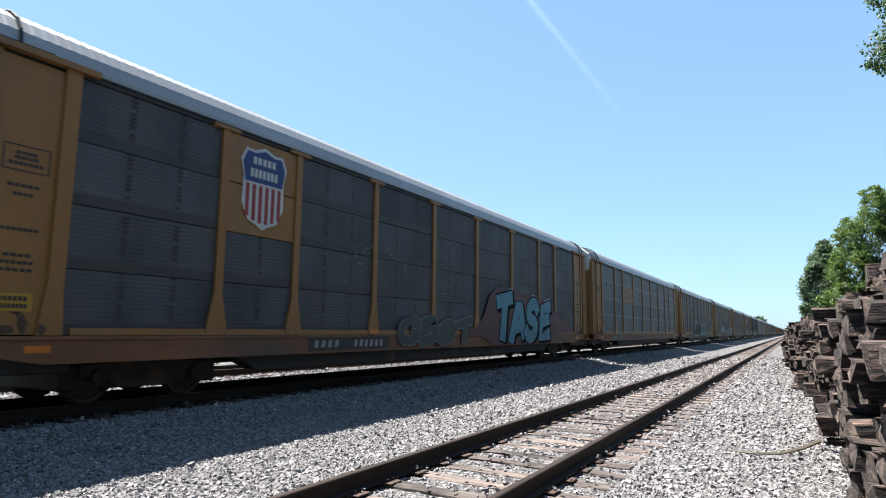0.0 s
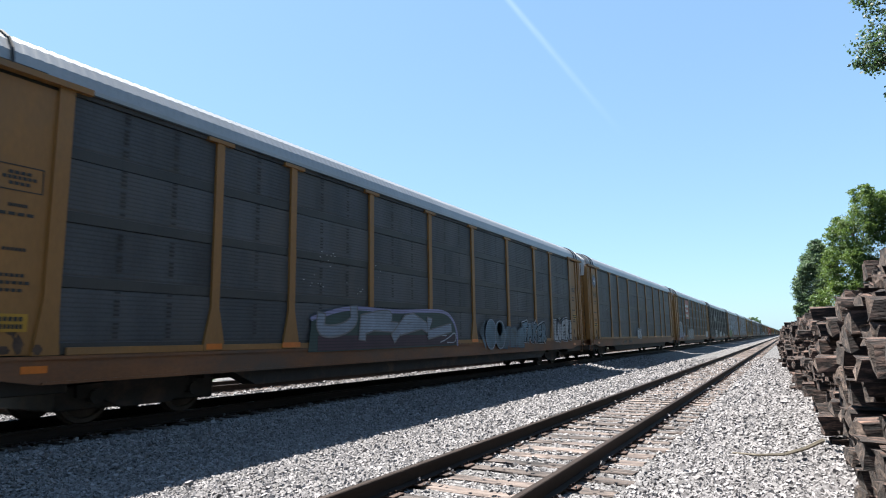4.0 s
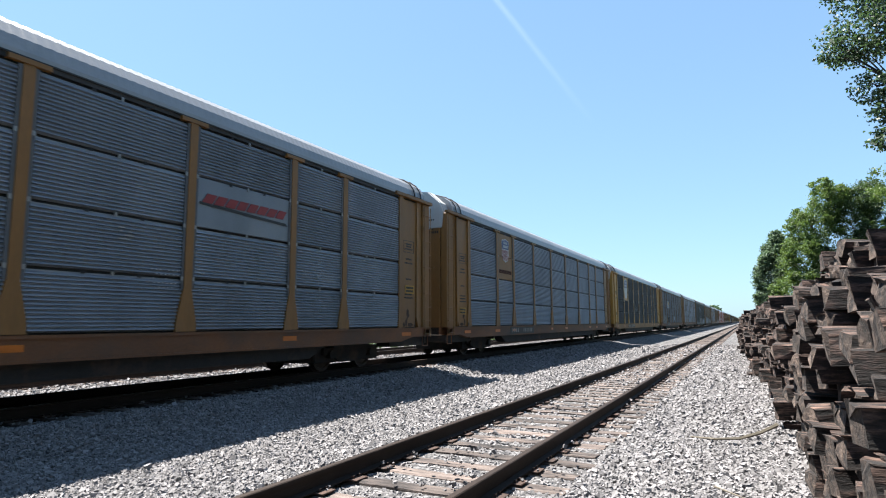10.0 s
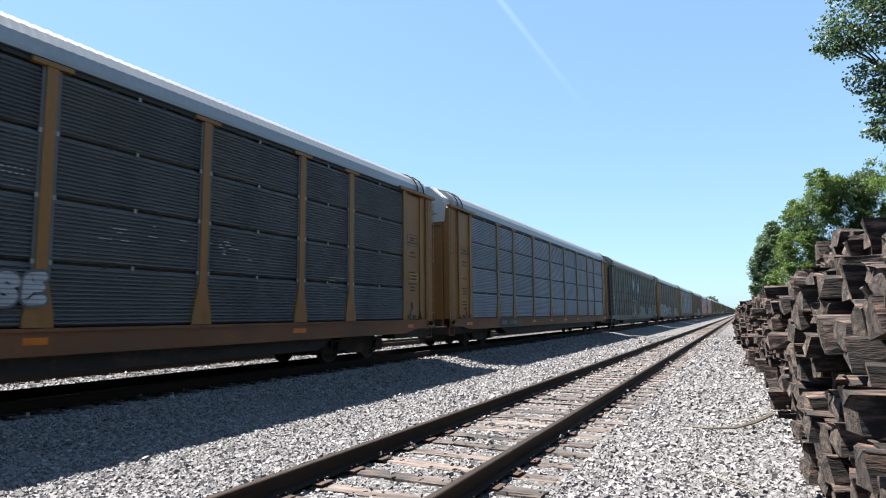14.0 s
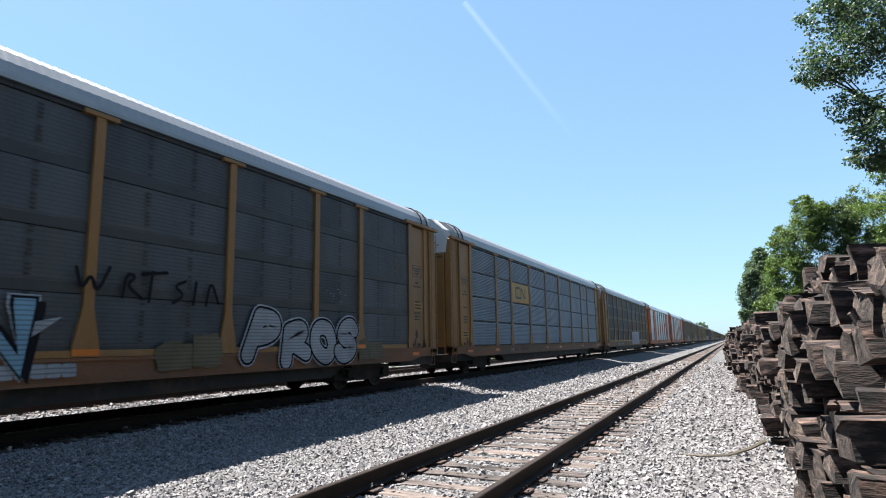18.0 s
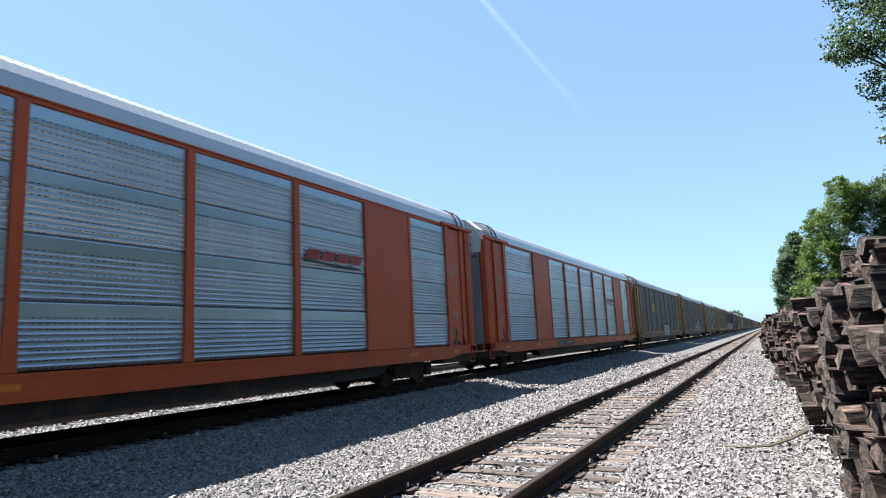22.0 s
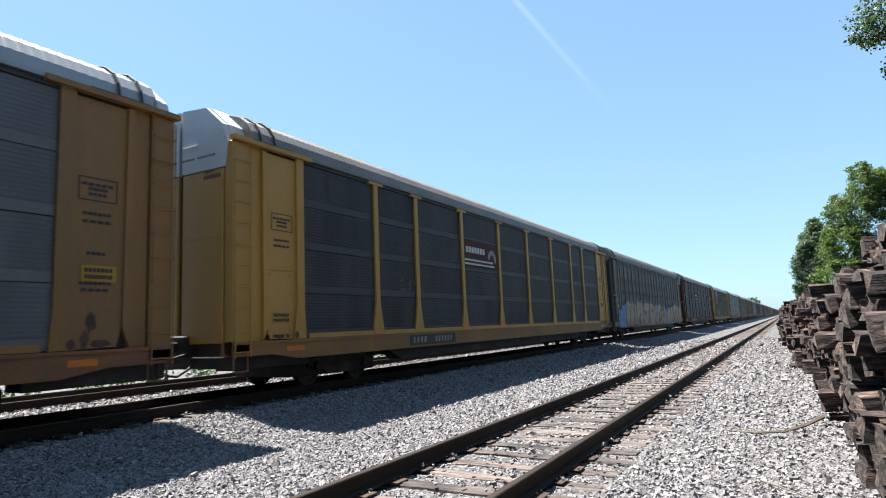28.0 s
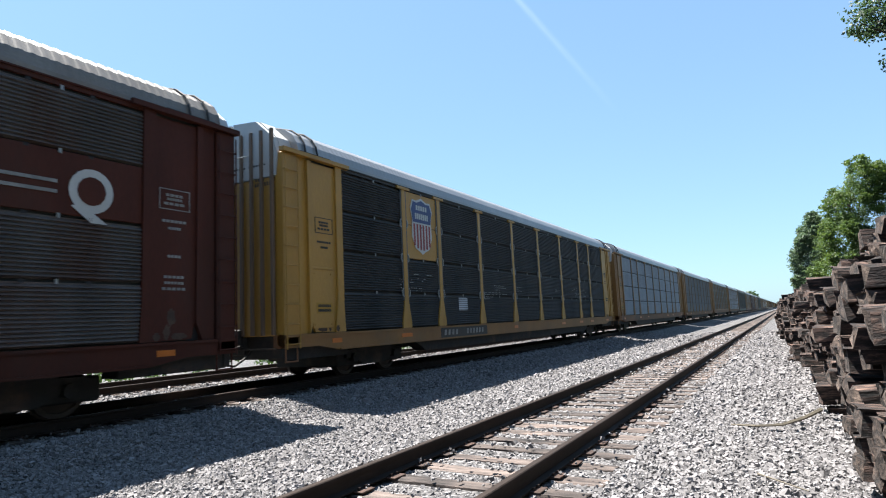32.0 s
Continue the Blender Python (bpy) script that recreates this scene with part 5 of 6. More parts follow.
def hatch_mesh(s):
    bm = bmesh.new()
    y0, y1 = sorted((s * (PEND + .30), s * (PEND + .98)))
    box(bm, XP - .02, XP + .014, y0, y1, 1.0, 2.30, .008)
    box(bm, XP + .006, XP + .030, y0 - .02, y1 + .02, 2.30, 2.35, .006)
    for y in (y0 + .06, y1 - .06):
        for z in (1.08, 2.20):
            box(bm, XP + .010, XP + .026, y - .02, y + .02, z - .02, z + .02)
    return bm_mesh("hatch", bm, M["yellow_clean"])


def ledge_mesh(w, material):
    bm = bmesh.new()
    box(bm, XP - .01, XP + .045, -w / 2 + .20, w / 2 - .20, ZP - .005, ZP + .105, .006)
    return bm_mesh("panel_ledge", bm, M[material])


def flange_mesh():
    bm = bmesh.new()
    box(bm, .026, .040, -.145, .145, .75, ZE - .14 - ZP)
    return bm_mesh("post_flange", bm, M["zinc_dark"])


def mirrored(me):
    m2 = me.copy()
    co = np.empty(len(m2.vertices) * 3, np.float32)
    m2.vertices.foreach_get("co", co)
    co[1::3] *= -1
    m2.vertices.foreach_set("co", co)
    m2.flip_normals()
    return m2


def solid_panel(w, material):
    bm = bmesh.new()
    box(bm, 0, .05, -w / 2, w / 2, 0, ZE - .12 - ZP, .01)
    return bm_mesh("solid_panel", bm, M[material])


def plain_panel(w, h, material):
    bm = bmesh.new()
    box(bm, -.03, .02, -w / 2, w / 2, 0, h, .008)
    return bm_mesh("sign_panel", bm, M[material])


def sign(car, y0, y1, z0, z1, back, marks, front, label):
    s = flat("painted_sign", [rect(y0, y1, z0, z1)], back, car, XP + .026, label)
    flat("sign_lettering", marks, front, s, XP + .034)
    return s


HP = (ZE - .12 - ZP) / 4
CARS = []


def end_rib():
    bm = bmesh.new()
    prism(bm, [(-.05, -.0), (-.03, -.05), (.03, -.05), (.05, 0)], ZP, 5.3, 'z')
    return bm_mesh("end_rib", bm, M["brownish"])


def build_cars():
    A = lambda **k: (CARS.append(autorack(**k)), CARS[-1])[1]
    # car just ahead of the picture
    A(lod=1, seed=99)
    # shield and teal piece
    c = A(panel="zinc_mid", seed=1, skip=((1, 3), (1, 2)), label="yellow car-carrier with shield emblem and teal graffiti")
    shield(c, -8.08, 2.98, 4.55, 1.15)
    flat("graffiti_cloud", [[(.35, .80), (.5, 1.06), (1.3, 1.12), (1.9, 1.55), (2.3, 2.2), (3.0, 2.55), (5.2, 2.45), (7.5, 2.3), (8.6, 1.95), (9.6, 1.65), (11.2, 1.2), (11.4, 1.0), (8.9, .9), (8.0, .55), (2.6, .55), (1.6, .85)]], "g_maroon", c, XP + .062, "maroon sprayed cloud", .002)
    flat("graffiti_stripe", [[(8.6 + i * .38, 1.75 - i * .09), (8.66 + i * .38, 1.75 - i * .09), (9.06 + i * .38, .75), (9.0 + i * .38, .75)] for i in range(6)], "g_pink", c, XP + .070, "thin pink sprayed stripe", .002)
    graffiti(c, "TASE", 2.75, 8.35, .56, 2.40, "g_teal", "g_black", None, 3, .8, None, 1.1, .16)
    graffiti(c, "QBST", -3.2, .9, .62, 1.4, "g_dkteal", "g_grey", None, 4, .8, None, 1.25, .03)
    plate(c, -6.6, -3.6)
    # grey-blue panels, yellow sign
    c = A(panel="zinc_dark", seed=2, skip=((2, 2),), label="yellow car-carrier with grey panels and a yellow sign")
    worm(c, -6.35, -5.05, ZP + 2 * HP + .28, ZP + 2 * HP + .72, "blackplate")
    plate(c, -9.8, -6.8)
    # round emblem, purple and teal pieces
    c = A(panel="zinc_mid", seed=3, emb=True, label="yellow car-carrier with round emblem and purple graffiti")
    flat("graffiti_cloud", [blob_poly(-5.7, -.5, .60, 2.2, 6, 60, .32)], "g_grey", c, XP + .058, "dull lilac sprayed cloud", .002)
    graffiti(c, "OHAS", -5.3, -.6, .66, 2.15, "g_umber", "g_white", None, 6, 1.3, None, 1.3)
    flat("graffiti_touch", [blob_poly(-4.55, -3.95, 1.15, 1.75, 61, 24, .15)], "g_lilac", c, XP + .082, "lilac sprayed heart of a letter", .002)
    flat("graffiti_touch", [blob_poly(-4.4, -4.05, 1.2, 1.45, 62, 24, .15)], "g_maroon", c, XP + .086, "maroon sprayed touch", .002)
    for i in range(5):
        spray_line(c, [(-5.8 + i * .12, .62 + i * .05), (-5.55 + i * .1, 1.1 + i * .1), (-5.2 + i * .16, 1.3 + i * .17)], "g_lilac", .03)
    flat("graffiti_cloud", [[(.05, .62), (.1, 2.0), (.55, 1.75), (.9, 2.15), (1.5, 1.8), (2.2, 2.25), (2.9, 1.9), (3.5, 2.3), (4.1, 1.95), (4.9, 2.3), (5.1, 1.5), (5.45, .66)]], "g_grey", c, XP + .058, "dull lilac sprayed cloud", .002)
    graffiti(c, "KEMO", .3, 5.1, .62, 1.95, "g_sea", "g_black", None, 7, .8, None, 1.15, .0)
    # several pieces
    c = A(panel="zinc_mid", seed=4, label="yellow car-carrier with many white and blue graffiti pieces")
    flat("graffiti_cloud", [[(-6.6, .80), (-6.5, 1.5), (-5.2, 1.80), (-3.4, 1.72), (-2.0, 1.80), (-.6, 1.84), (-.05, 1.55), (.12, 1.25), (.14, .84)]], "g_dkteal", c, XP + .058, "dark teal sprayed ground of the lettering", .002)
    flat("graffiti_cloud", [[(-6.3, .82), (-6.3, 1.15), (.02, 1.17), (.05, .88)]], "g_plum", c, XP + .0605, "dull plum sprayed lower band", .002)
    graffiti(c, "URAL", -6.4, -.2, 1.12, 1.74, "g_mist", "g_grey", None, 8, .5, None, 1.5, .0)
    spray_line(c, [(-6.5, 1.52), (-5.2, 1.83), (-3.4, 1.75), (-2.0, 1.83), (-.6, 1.87), (-.05, 1.58), (.15, 1.2), (.15, .86)], "g_lilac", .05)
    spray_line(c, [(-.9, .95), (-.45, 1.05), (.05, 1.28), (.08, .92), (-.5, .94)], "g_white", .018)
    spray_line(c, [(-1.65, 1.1), (-1.2, 1.15), (-.55, 1.14)], "g_white", .015)
    for i in range(4):
        spray_line(c, [(2.15 - i * .12, 1.62 - i * .1), (2.0 - i * .06, 1.2), (2.2, .82 - i * .04)], "g_dull", .02)
    graffiti(c, "CO", 2.25, 3.75, .70, 1.68, "g_dull", "g_mist", None, 9, .4, None, 1.7)
    graffiti(c, "NRE", 3.65, 5.65, .66, 1.46, "g_dull", "g_dkblue", None, 91, .5, None, 1.9, .03)
    graffiti(c, "TAKER", 5.5, 8.1, .84, 1.68, "g_dull", "g_black", None, 10, 1.0, None, 1.0, .05)
    graffiti(c, "LOER!", 9.2, 11.7, .84, 1.85, "g_ltwhite", "g_black", None, 11, .8, None, 1.15, .06)
    # emblem, quiet car
    c = A(panel="zinc_mid", seed=5, emb=True, label="yellow car-carrier with round emblem and sooty panels")
    graffiti(c, "SK", -2.2, -1.0, .85, 1.5, "g_white", "g_black", None, 12, .8)
    plate(c, -6.3, -3.6, back="sill_yellow", col="blackplate")
    # red sign
    c = A(panel="zinc_sooty", seed=6, posts=[round(p - .16, 3) for p in POSTS], label="yellow car-carrier with a red sign and white graffiti")
    sign(c, -7.16, -4.56, 2.70, 4.62, "signred", [rect(-6.92, -6.70, zz - .02, zz + .29, .02) for zz in (3.90, 3.42, 2.93)] + bars(-6.64, -4.76, 3.90, 4.12, 7, .8, .03) + bars(-6.64, -5.26, 3.42, 3.64, 6, .8, .03) + bars(-6.64, -5.16, 2.93, 3.15, 6, .8, .03), "white", "faded red sign with three rows of white letter bars")
    flat("graffiti_cloud", [blob_poly(-12.0, -10.0, .85, 2.0, 13, 40, .22)], "g_grey", c, XP + .056, "dull grey sprayed cloud", .002)
    flat("graffiti_cloud", [[(-12.05, 1.05), (-11.95, 1.32), (-11.6, 1.30), (-11.1, 1.22), (-10.8, 1.7), (-10.55, 1.85), (-10.4, 1.2), (-10.3, .8), (-11.2, .82), (-11.85, .86)]], "g_plum", c, XP + .059, "plum sprayed heart of the piece", .002)
    rng = random.Random(131)
    for i in range(7):
        r = .86 + .045 * i
        spray_line(c, [(-11.05 + r * 1.02 * math.cos(a), 1.33 + r * .95 * math.sin(a) + rng.uniform(-.05, .05)) for a in (2.75, 2.4, 2.0, 1.6, 1.25, .95)[rng.randint(0, 2):rng.randint(4, 6)]], ("g_white", "g_mist")[i % 2], .026)
    for i in range(9):
        y, z = -10.6 + .09 * i, 2.02 - .12 * i
        spray_line(c, [(y - .25, z - .12), (y + .05, z + .05), (y + .3, z + rng.uniform(-.12, .1)), (y + rng.uniform(.4, .55), z + rng.uniform(-.02, .14))], "g_white", .026)
    for i in range(6):
        z = 1.4 - .1 * i
        spray_line(c, [(-12.25 + rng.uniform(-.12, .1), z + .1), (-12.05, z), (-11.95, z - .18), (-11.7, z - .3)], ("g_mist", "g_lilac")[i % 2], .024)
    for i in range(5):
        spray_line(c, [(-11.9, .80 + .03 * i), (-11.5, .95 + .05 * i), (-11.0, .86 + .05 * i), (-10.4, .95 + .05 * i)], ("g_lilac", "g_ltwhite")[i % 2], .024)
    graffiti(c, "SUR", -11.8, -10.15, .98, 1.95, "g_mist", "g_dkblue", None, 13, 1.5, None, 1.0)
    flat("graffiti_cloud", [[(-10.2, .72), (-9.75, 1.0), (-9.45, 1.32), (-9.0, 1.22), (-8.7, 1.16), (-8.85, 1.0), (-9.4, .98), (-9.6, .62), (-9.85, .60), (-10.0, .8)]], "g_lilac", c, XP + .061, "lilac sprayed flourish", .002)
    for i in range(3):
        spray_line(c, [(-10.25 + .12 * i, 1.1), (-9.95 + .1 * i, .78), (-9.7, .66 + .12 * i), (-9.45, 1.1 + .08 * i), (-9.3, 1.34 - .1 * i)], ("g_white", "g_black", "g_ltwhite")[i], .022)
    graffiti(c, "BREATHE", -6.2, -2.2, .66, 1.6, "g_ltwhite", "g_black", None, 14, .7, None, 1.0, .02)
    graffiti(c, "NOX", 9.2, 11.4, .7, 1.5, "g_white", "g_white", None, 15, .8)
    plate(c, -7.3, -4.6)
    # black car
    c = A(paint="black", panel="zinc_sooty", seed=7, posts=[-9.45, -7.55, -4.77, -2.0, .88, 3.76, 6.6, 8.65], skip=((2, 2),), label="black car-carrier with sooty panels, orange sill and white tags")
    worm(c, -6.85, -5.55, ZP + 2 * HP + .22, ZP + 2 * HP + .70, "white")
    for i, (w, a, b, t) in enumerate((("TAMRO", -11.95, -9.3, 1.75), ("WERK", -7.35, -4.70, 1.75), ("HUSTE", -1.2, 1.9, 1.5), ("SH", 5.0, 6.8, 1.3), ("NK", -12.8, -12.2, 1.9))):
        graffiti(c, w, a, b, .72, t, "zinc_sooty" if i in (0, 4) else "g_white", "g_white", None, 20 + i, 1.2, "g_black" if i == 1 else None)
    plate(c, -8.5, -5.4)
    # green piece
    c = A(panel="zinc", style="fine", seed=8, skip=((6, 2),), signp="zinc", label="yellow car-carrier with blue-grey panels and green graffiti")
    flat("graffiti_cloud", [blob_poly(-11.2, -9.3, 1.0, 2.15, 31, 40, .4)], "g_maroon", c, XP + .058, "dull maroon sprayed cloud", .002)
    flat("graffiti_cloud", [blob_poly(-9.4, -6.7, .7, 2.1, 33, 40, .4)], "g_rust", c, XP + .057, "dull rust sprayed cloud", .002)
    graffiti(c, "ZPESK", -11.05, -6.7, .56, 1.95, "g_green", "g_black", None, 30, .8, None, 1.05, .12)
    graffiti(c, "COY", -4.1, -1.9, .62, 1.6, "g_salmon", "g_black", "g_ltblue", 32, 1.2)
    graffiti(c, "KSO", -6.3, -4.8, 1.0, 1.8, "zinc", "g_black", None, 33, 1.4)
    flat("painted_sign", bars(4.55, 6.8, 3.28, 3.46, 8, .85, .12), "red", c, XP + .030, "slanted red letter bars")
    flat("sign_swoosh", [[(4.5, 3.24), (6.9, 3.14), (6.85, 3.20), (4.5, 3.29)]], "blackplate", c, XP + .030)
    # shield with yellow panel
    c = A(panel="zinc", style="fine", seed=9, skip=((1, 3), (1, 2)), label="ochre yellow car-carrier with shield emblem and clean panels")
    shield(c, -8.08, 3.55, 4.5, .85)
    flat("sign_lettering", bars(-8.8, -7.35, 3.05, 3.2, 12, .75, 0), "brown", c, XP + .026)
    plate(c, -7.6, -4.4)
    # soot-black panels, white shield
    c = A(paint="clean", panel="zinc_sooty", style="fine", roof="roof_ribbed", seed=10, skip=((1, 3), (1, 2)), label="yellow car-carrier with soot-black panels and shield emblem")
    shield(c, -8.08, 2.95, 4.55, 1.25, False)
    plate(c, -7.4, -3.9)
    # pale blue and gold sign
    c = A(panel="zinc_dark", style="fine", seed=11, label="yellow car-carrier with pale blue and gold sign, white graffiti")
    sign(c, -7.0, -4.4, ZP + 2 * HP - .05, ZP + 3 * HP - .15, "paleblue", bars(-6.4, -4.9, ZP + 2 * HP + .32, ZP + 2 * HP + .72, 3, .78, .05) + [rect(-6.5, -4.8, ZP + 2 * HP + .1, ZP + 2 * HP + .2)], "gold", "pale blue sign with gold letter bars")
    graffiti(c, "AKO", -11.9, -8.9, .68, 1.9, "zinc_dark", "g_white", None, 36, 1.3, "g_white")
    graffiti(c, "ST", -6.6, -5.3, .85, 1.7, "g_black", "g_white", None, 37, 1.0)
    graffiti(c, "ese", .4, 1.5, 1.2, 1.7, "g_white", "zinc_dark", None, 38, .6)
    plate(c, -7.2, -4.4)
    # plain blue-grey
    c = A(panel="zinc", style="fine", seed=12, label="yellow car-carrier with plain blue-grey panels")
    plate(c, -8.9, -6.6)
    # grey-green car with narrow bays
    GP = [round(-12.5 + 25 / 22 * i, 3) for i in range(1, 22)]
    c = A(paint="grey", panel="panel_grey", style="slot", roof="roof_dull", seed=13, posts=GP, label="grey-green car-carrier with narrow bays and pink and green graffiti")
    graffiti(c, "L", -4.35, -3.2, .60, 1.95, "g_dkgreen", "g_black", None, 40, .4, None, 1.25, .0)
    graffiti(c, "A", -3.2, -2.15, .60, 1.95, "g_pink", "g_black", None, 140, .4, None, 1.25, .0)
    graffiti(c, "N", -2.15, -1.15, .60, 1.95, "g_dkgreen", "g_black", None, 240, .4, None, 1.25, .0)
    spray_line(c, [(-4.5, 2.05), (-3.6, 2.2), (-2.7, 2.18), (-2.3, 2.05), (-1.9, 2.2), (-1.4, 2.08), (-.9, 2.1), (-.3, 1.75), (-.05, 1.2), (-.3, .8), (-.9, .75), (-1.2, .9), (-1.1, 1.3)], "g_ltwhite")
    spray_line(c, [(.45, .85), (.1, .72), (-.25, .9), (-.2, 1.3), (.15, 1.42), (.45, 1.2), (.38, .98), (.15, .98), (.1, 1.15), (.25, 1.18)], "g_ltwhite")
    spray_line(c, [(-.6, 1.95), (-.2, 2.05), (.1, 1.7), (.25, 2.1), (.6, 1.95), (.75, 1.5), (.8, .7)], "g_ltwhite")
    spray_line(c, [(.8, 1.3), (1.0, 1.75), (1.35, 1.6), (1.6, 1.75), (1.9, 1.45), (2.3, 1.7), (2.6, 1.55), (3.2, 1.62)], "g_ltwhite")
    graffiti(c, "CEBUS", .1, 4.0, .66, 1.75, "g_grey", "panel_grey", None, 41, .8)
    graffiti(c, "NAKO", 5.8, 8.6, .75, 1.65, "g_lilac", "g_black", None, 42, .9, None, 1.0, .05)
    flat("graffiti_cloud", [rect(9.4, 10.1, .9, 1.85), rect(11.2, 11.6, 1.2, 1.8)], "g_yellow", c, XP + .058, "sprayed yellow patches", .002)
    graffiti(c, "SEAR", 9.65, 11.8, .56, 1.85, "g_dkgreen", "g_black", None, 43, .9, None, 1.0, .10)
    graffiti(c, "EB", 11.75, 12.35, 1.2, 1.75, "panel_grey", "g_black", None, 143, .9)
    flat("paint_patch", [blob_poly(-.85, .45, 3.0, 3.85, 44, 40, .5)], "g_ltblue", c, XP + .06, "peeled pale blue paint patch", .002)
    flat("paint_patch", [blob_poly(-3.6, -2.5, 3.15, 4.1, 45, 40, .5)], "g_ltblue", c, XP + .06, "peeled pale blue paint patch", .002)
    # large white pieces
    c = A(panel="zinc_mid", seed=14, label="yellow car-carrier with large white lettering along the panels")
    flat("painted_mark", [rect(-6.7, -5.6, 3.15 + i * .08, 3.19 + i * .08) for i in range(5)] + bars(-5.55, -4.7, 3.12, 3.5, 2) + bars(-5.7, -4.5, 2.85, 3.0, 6) + bars(-5.7, -4.45, 2.62, 2.78, 7), "blackplate", c, XP + .026, "dark painted mark with letter bars")
    graffiti(c, "KOSHER", -11.75, -5.55, .54, 2.1, "g_ltwhite", "g_black", None, 46, .4, None, 1.08, .02)
    graffiti(c, "O", -5.5, -4.3, .75, 1.75, "g_white", "g_black", None, 146, .3, None, 1.2)
    graffiti(c, "PATIN", -4.1, .6, .60, 1.80, "g_ltblue", "g_black", None, 47, .7, None, 1.0, .03)
    for k, (a, b, z) in enumerate(((2.6, 3.5, 1.15), (3.4, 4.2, 1.3), (8.9, 9.5, 1.2), (9.4, 10.2, 1.1))):
        flat("graffiti_cloud", [blob_poly(a, b, .6, z, 70 + k, 24, .12)], "g_ochre", c, XP + .056, "dull ochre sprayed bubble", .002)
    graffiti(c, "PROS", 4.8, 8.9, .60, 1.75, "g_ltwhite", "g_black", None, 48, 1.2, None, 1.0)
    flat("graffiti_arrow", [[(.25, 1.5), (.6, 1.42), (1.0, 1.5), (.7, 1.28), (.45, 1.12), (.3, 1.3)]], "g_ltwhite", c, XP + .066, "white sprayed arrow tip", .002)
    for k in range(5):
        flat("graffiti_bubble", [blob_poly(.15 + k * .22, .40 + k * .22, .60, .84, 170 + k, 16, .05)], "g_ltwhite", c, XP + .058 + k * .0022, "white sprayed bubble on the sill", .002)
    for k, P in enumerate(([(1.15, 2.25), (1.25, 1.9), (1.4, 2.2), (1.5, 1.85), (1.7, 2.3)], [(1.95, 1.85), (2.0, 2.25), (2.2, 2.2), (2.0, 2.05), (2.3, 1.85)], [(2.5, 2.3), (2.45, 1.8)], [(2.3, 2.25), (2.8, 2.32)], [(3.2, 2.2), (2.95, 2.1), (3.2, 1.95), (2.95, 1.8)], [(3.45, 2.2), (3.4, 1.8)], [(3.7, 1.8), (3.8, 2.3), (4.0, 1.85)])):
        spray_line(c, P, "g_black", .03)
    plate(c, -7.2, -4.5)
    # yellow sign, black letters
    c = A(paint="yellow", panel="zinc", style="fine", seed=15, skip=((2, 2),), label="yellow car-carrier with blue-grey panels and a yellow sign")
    sign(c, -6.95, -4.45, ZP + 2 * HP + .05, ZP + 3 * HP - .05, "yellow_clean", [], "blackplate", "yellow sign panel")
    worm(c, -6.45, -5.05, ZP + 2.5 * HP - .22, ZP + 2.5 * HP + .24, "blackplate")
    plate(c, -7.4, -4.4, back="sill_yellow", col="blackplate")
    # emblem, blue-white piece
    c = A(panel="zinc_sooty", seed=16, emb=True, label="yellow car-carrier with round emblem and a lilac block graffiti")
    flat("graffiti_cloud", [[(.35, .62), (.45, 1.2), (.3, 1.86), (1.6, 1.80), (3.2, 1.86), (5.35, 1.78), (5.2, 1.3), (5.5, .62)]], "g_ltwhite", c, XP + .058, "pale sprayed box behind the lettering", .002)
    graffiti(c, "BLEA", .7, 5.2, .66, 1.75, "g_lilac", "g_ltwhite", None, 50, .5, None, 1.0, .0)
    plate(c, -7.9, -4.4)
    # two orange cars
    OP = [-8.45, -6.35, -3.75, -.95, 1.9, 4.7, 7.35, 9.5]
    for q in range(2):
        c = A(paint="orange", panel="zinc_bright", style="bold", roof="roof_bright", seed=17 + q, posts=OP, solid=(1, 7), label="orange car-carrier with bright banded zinc panels")
        flat("painted_sign", bars(4.95, 7.1, 3.02, 3.25, 4, .85, .12), "red", c, XP + .045, "slanted red letter bars")
        flat("sign_swoosh", [[(4.9, 2.95), (7.1, 2.88), (7.0, 2.93), (4.9, 3.0)]], "blackplate", c, XP + .045)
        plate(c, -5.6, -2.9)
    # gold letter sign
    c = A(panel="zinc_mid", seed=19, label="yellow car-carrier with gold lettering and a white box graffiti")
    flat("painted_sign", bars(-6.5, -4.8, 3.0, 3.45, 3, .8, 0) + [rect(-6.6, -4.75, 2.78, 2.88)], "gold", c, XP + .026, "gold letter bars over a gold line")
    flat("graffiti_cloud", [[(-.7, .62), (-.75, 1.62), (.4, 1.56), (1.7, 1.6), (2.8, 1.35), (2.75, .62)]], "g_ltwhite", c, XP + .058, "pale sprayed box behind the lettering", .002)
    graffiti(c, "OSE", -.4, 2.3, .66, 1.45, "g_ltblue", "g_ltwhite", None, 52, .5, None, .9, .0)
    flat("paint_patch", [rect(-5.9, -5.5, 1.3, 1.6)], "g_blue", c, XP + .026, "small blue paint square")
    plate(c, -7.4, -4.2)
    # white arrow piece
    c = A(panel="zinc_mid", seed=20, label="yellow car-carrier with large white and black lettering")
    flat("painted_mark", [rect(-6.7, -5.6, 3.15 + i * .08, 3.19 + i * .08) for i in range(5)] + bars(-5.55, -4.7, 3.12, 3.5, 2) + bars(-5.7, -4.5, 2.85, 3.0, 6) + bars(-5.7, -4.45, 2.62, 2.78, 7), "blackplate", c, XP + .026, "dark painted mark with letter bars")
    graffiti(c, "ANTI", .45, 4.75, .56, 2.1, "g_white", "g_black", None, 54, .8, None, .95, .10)
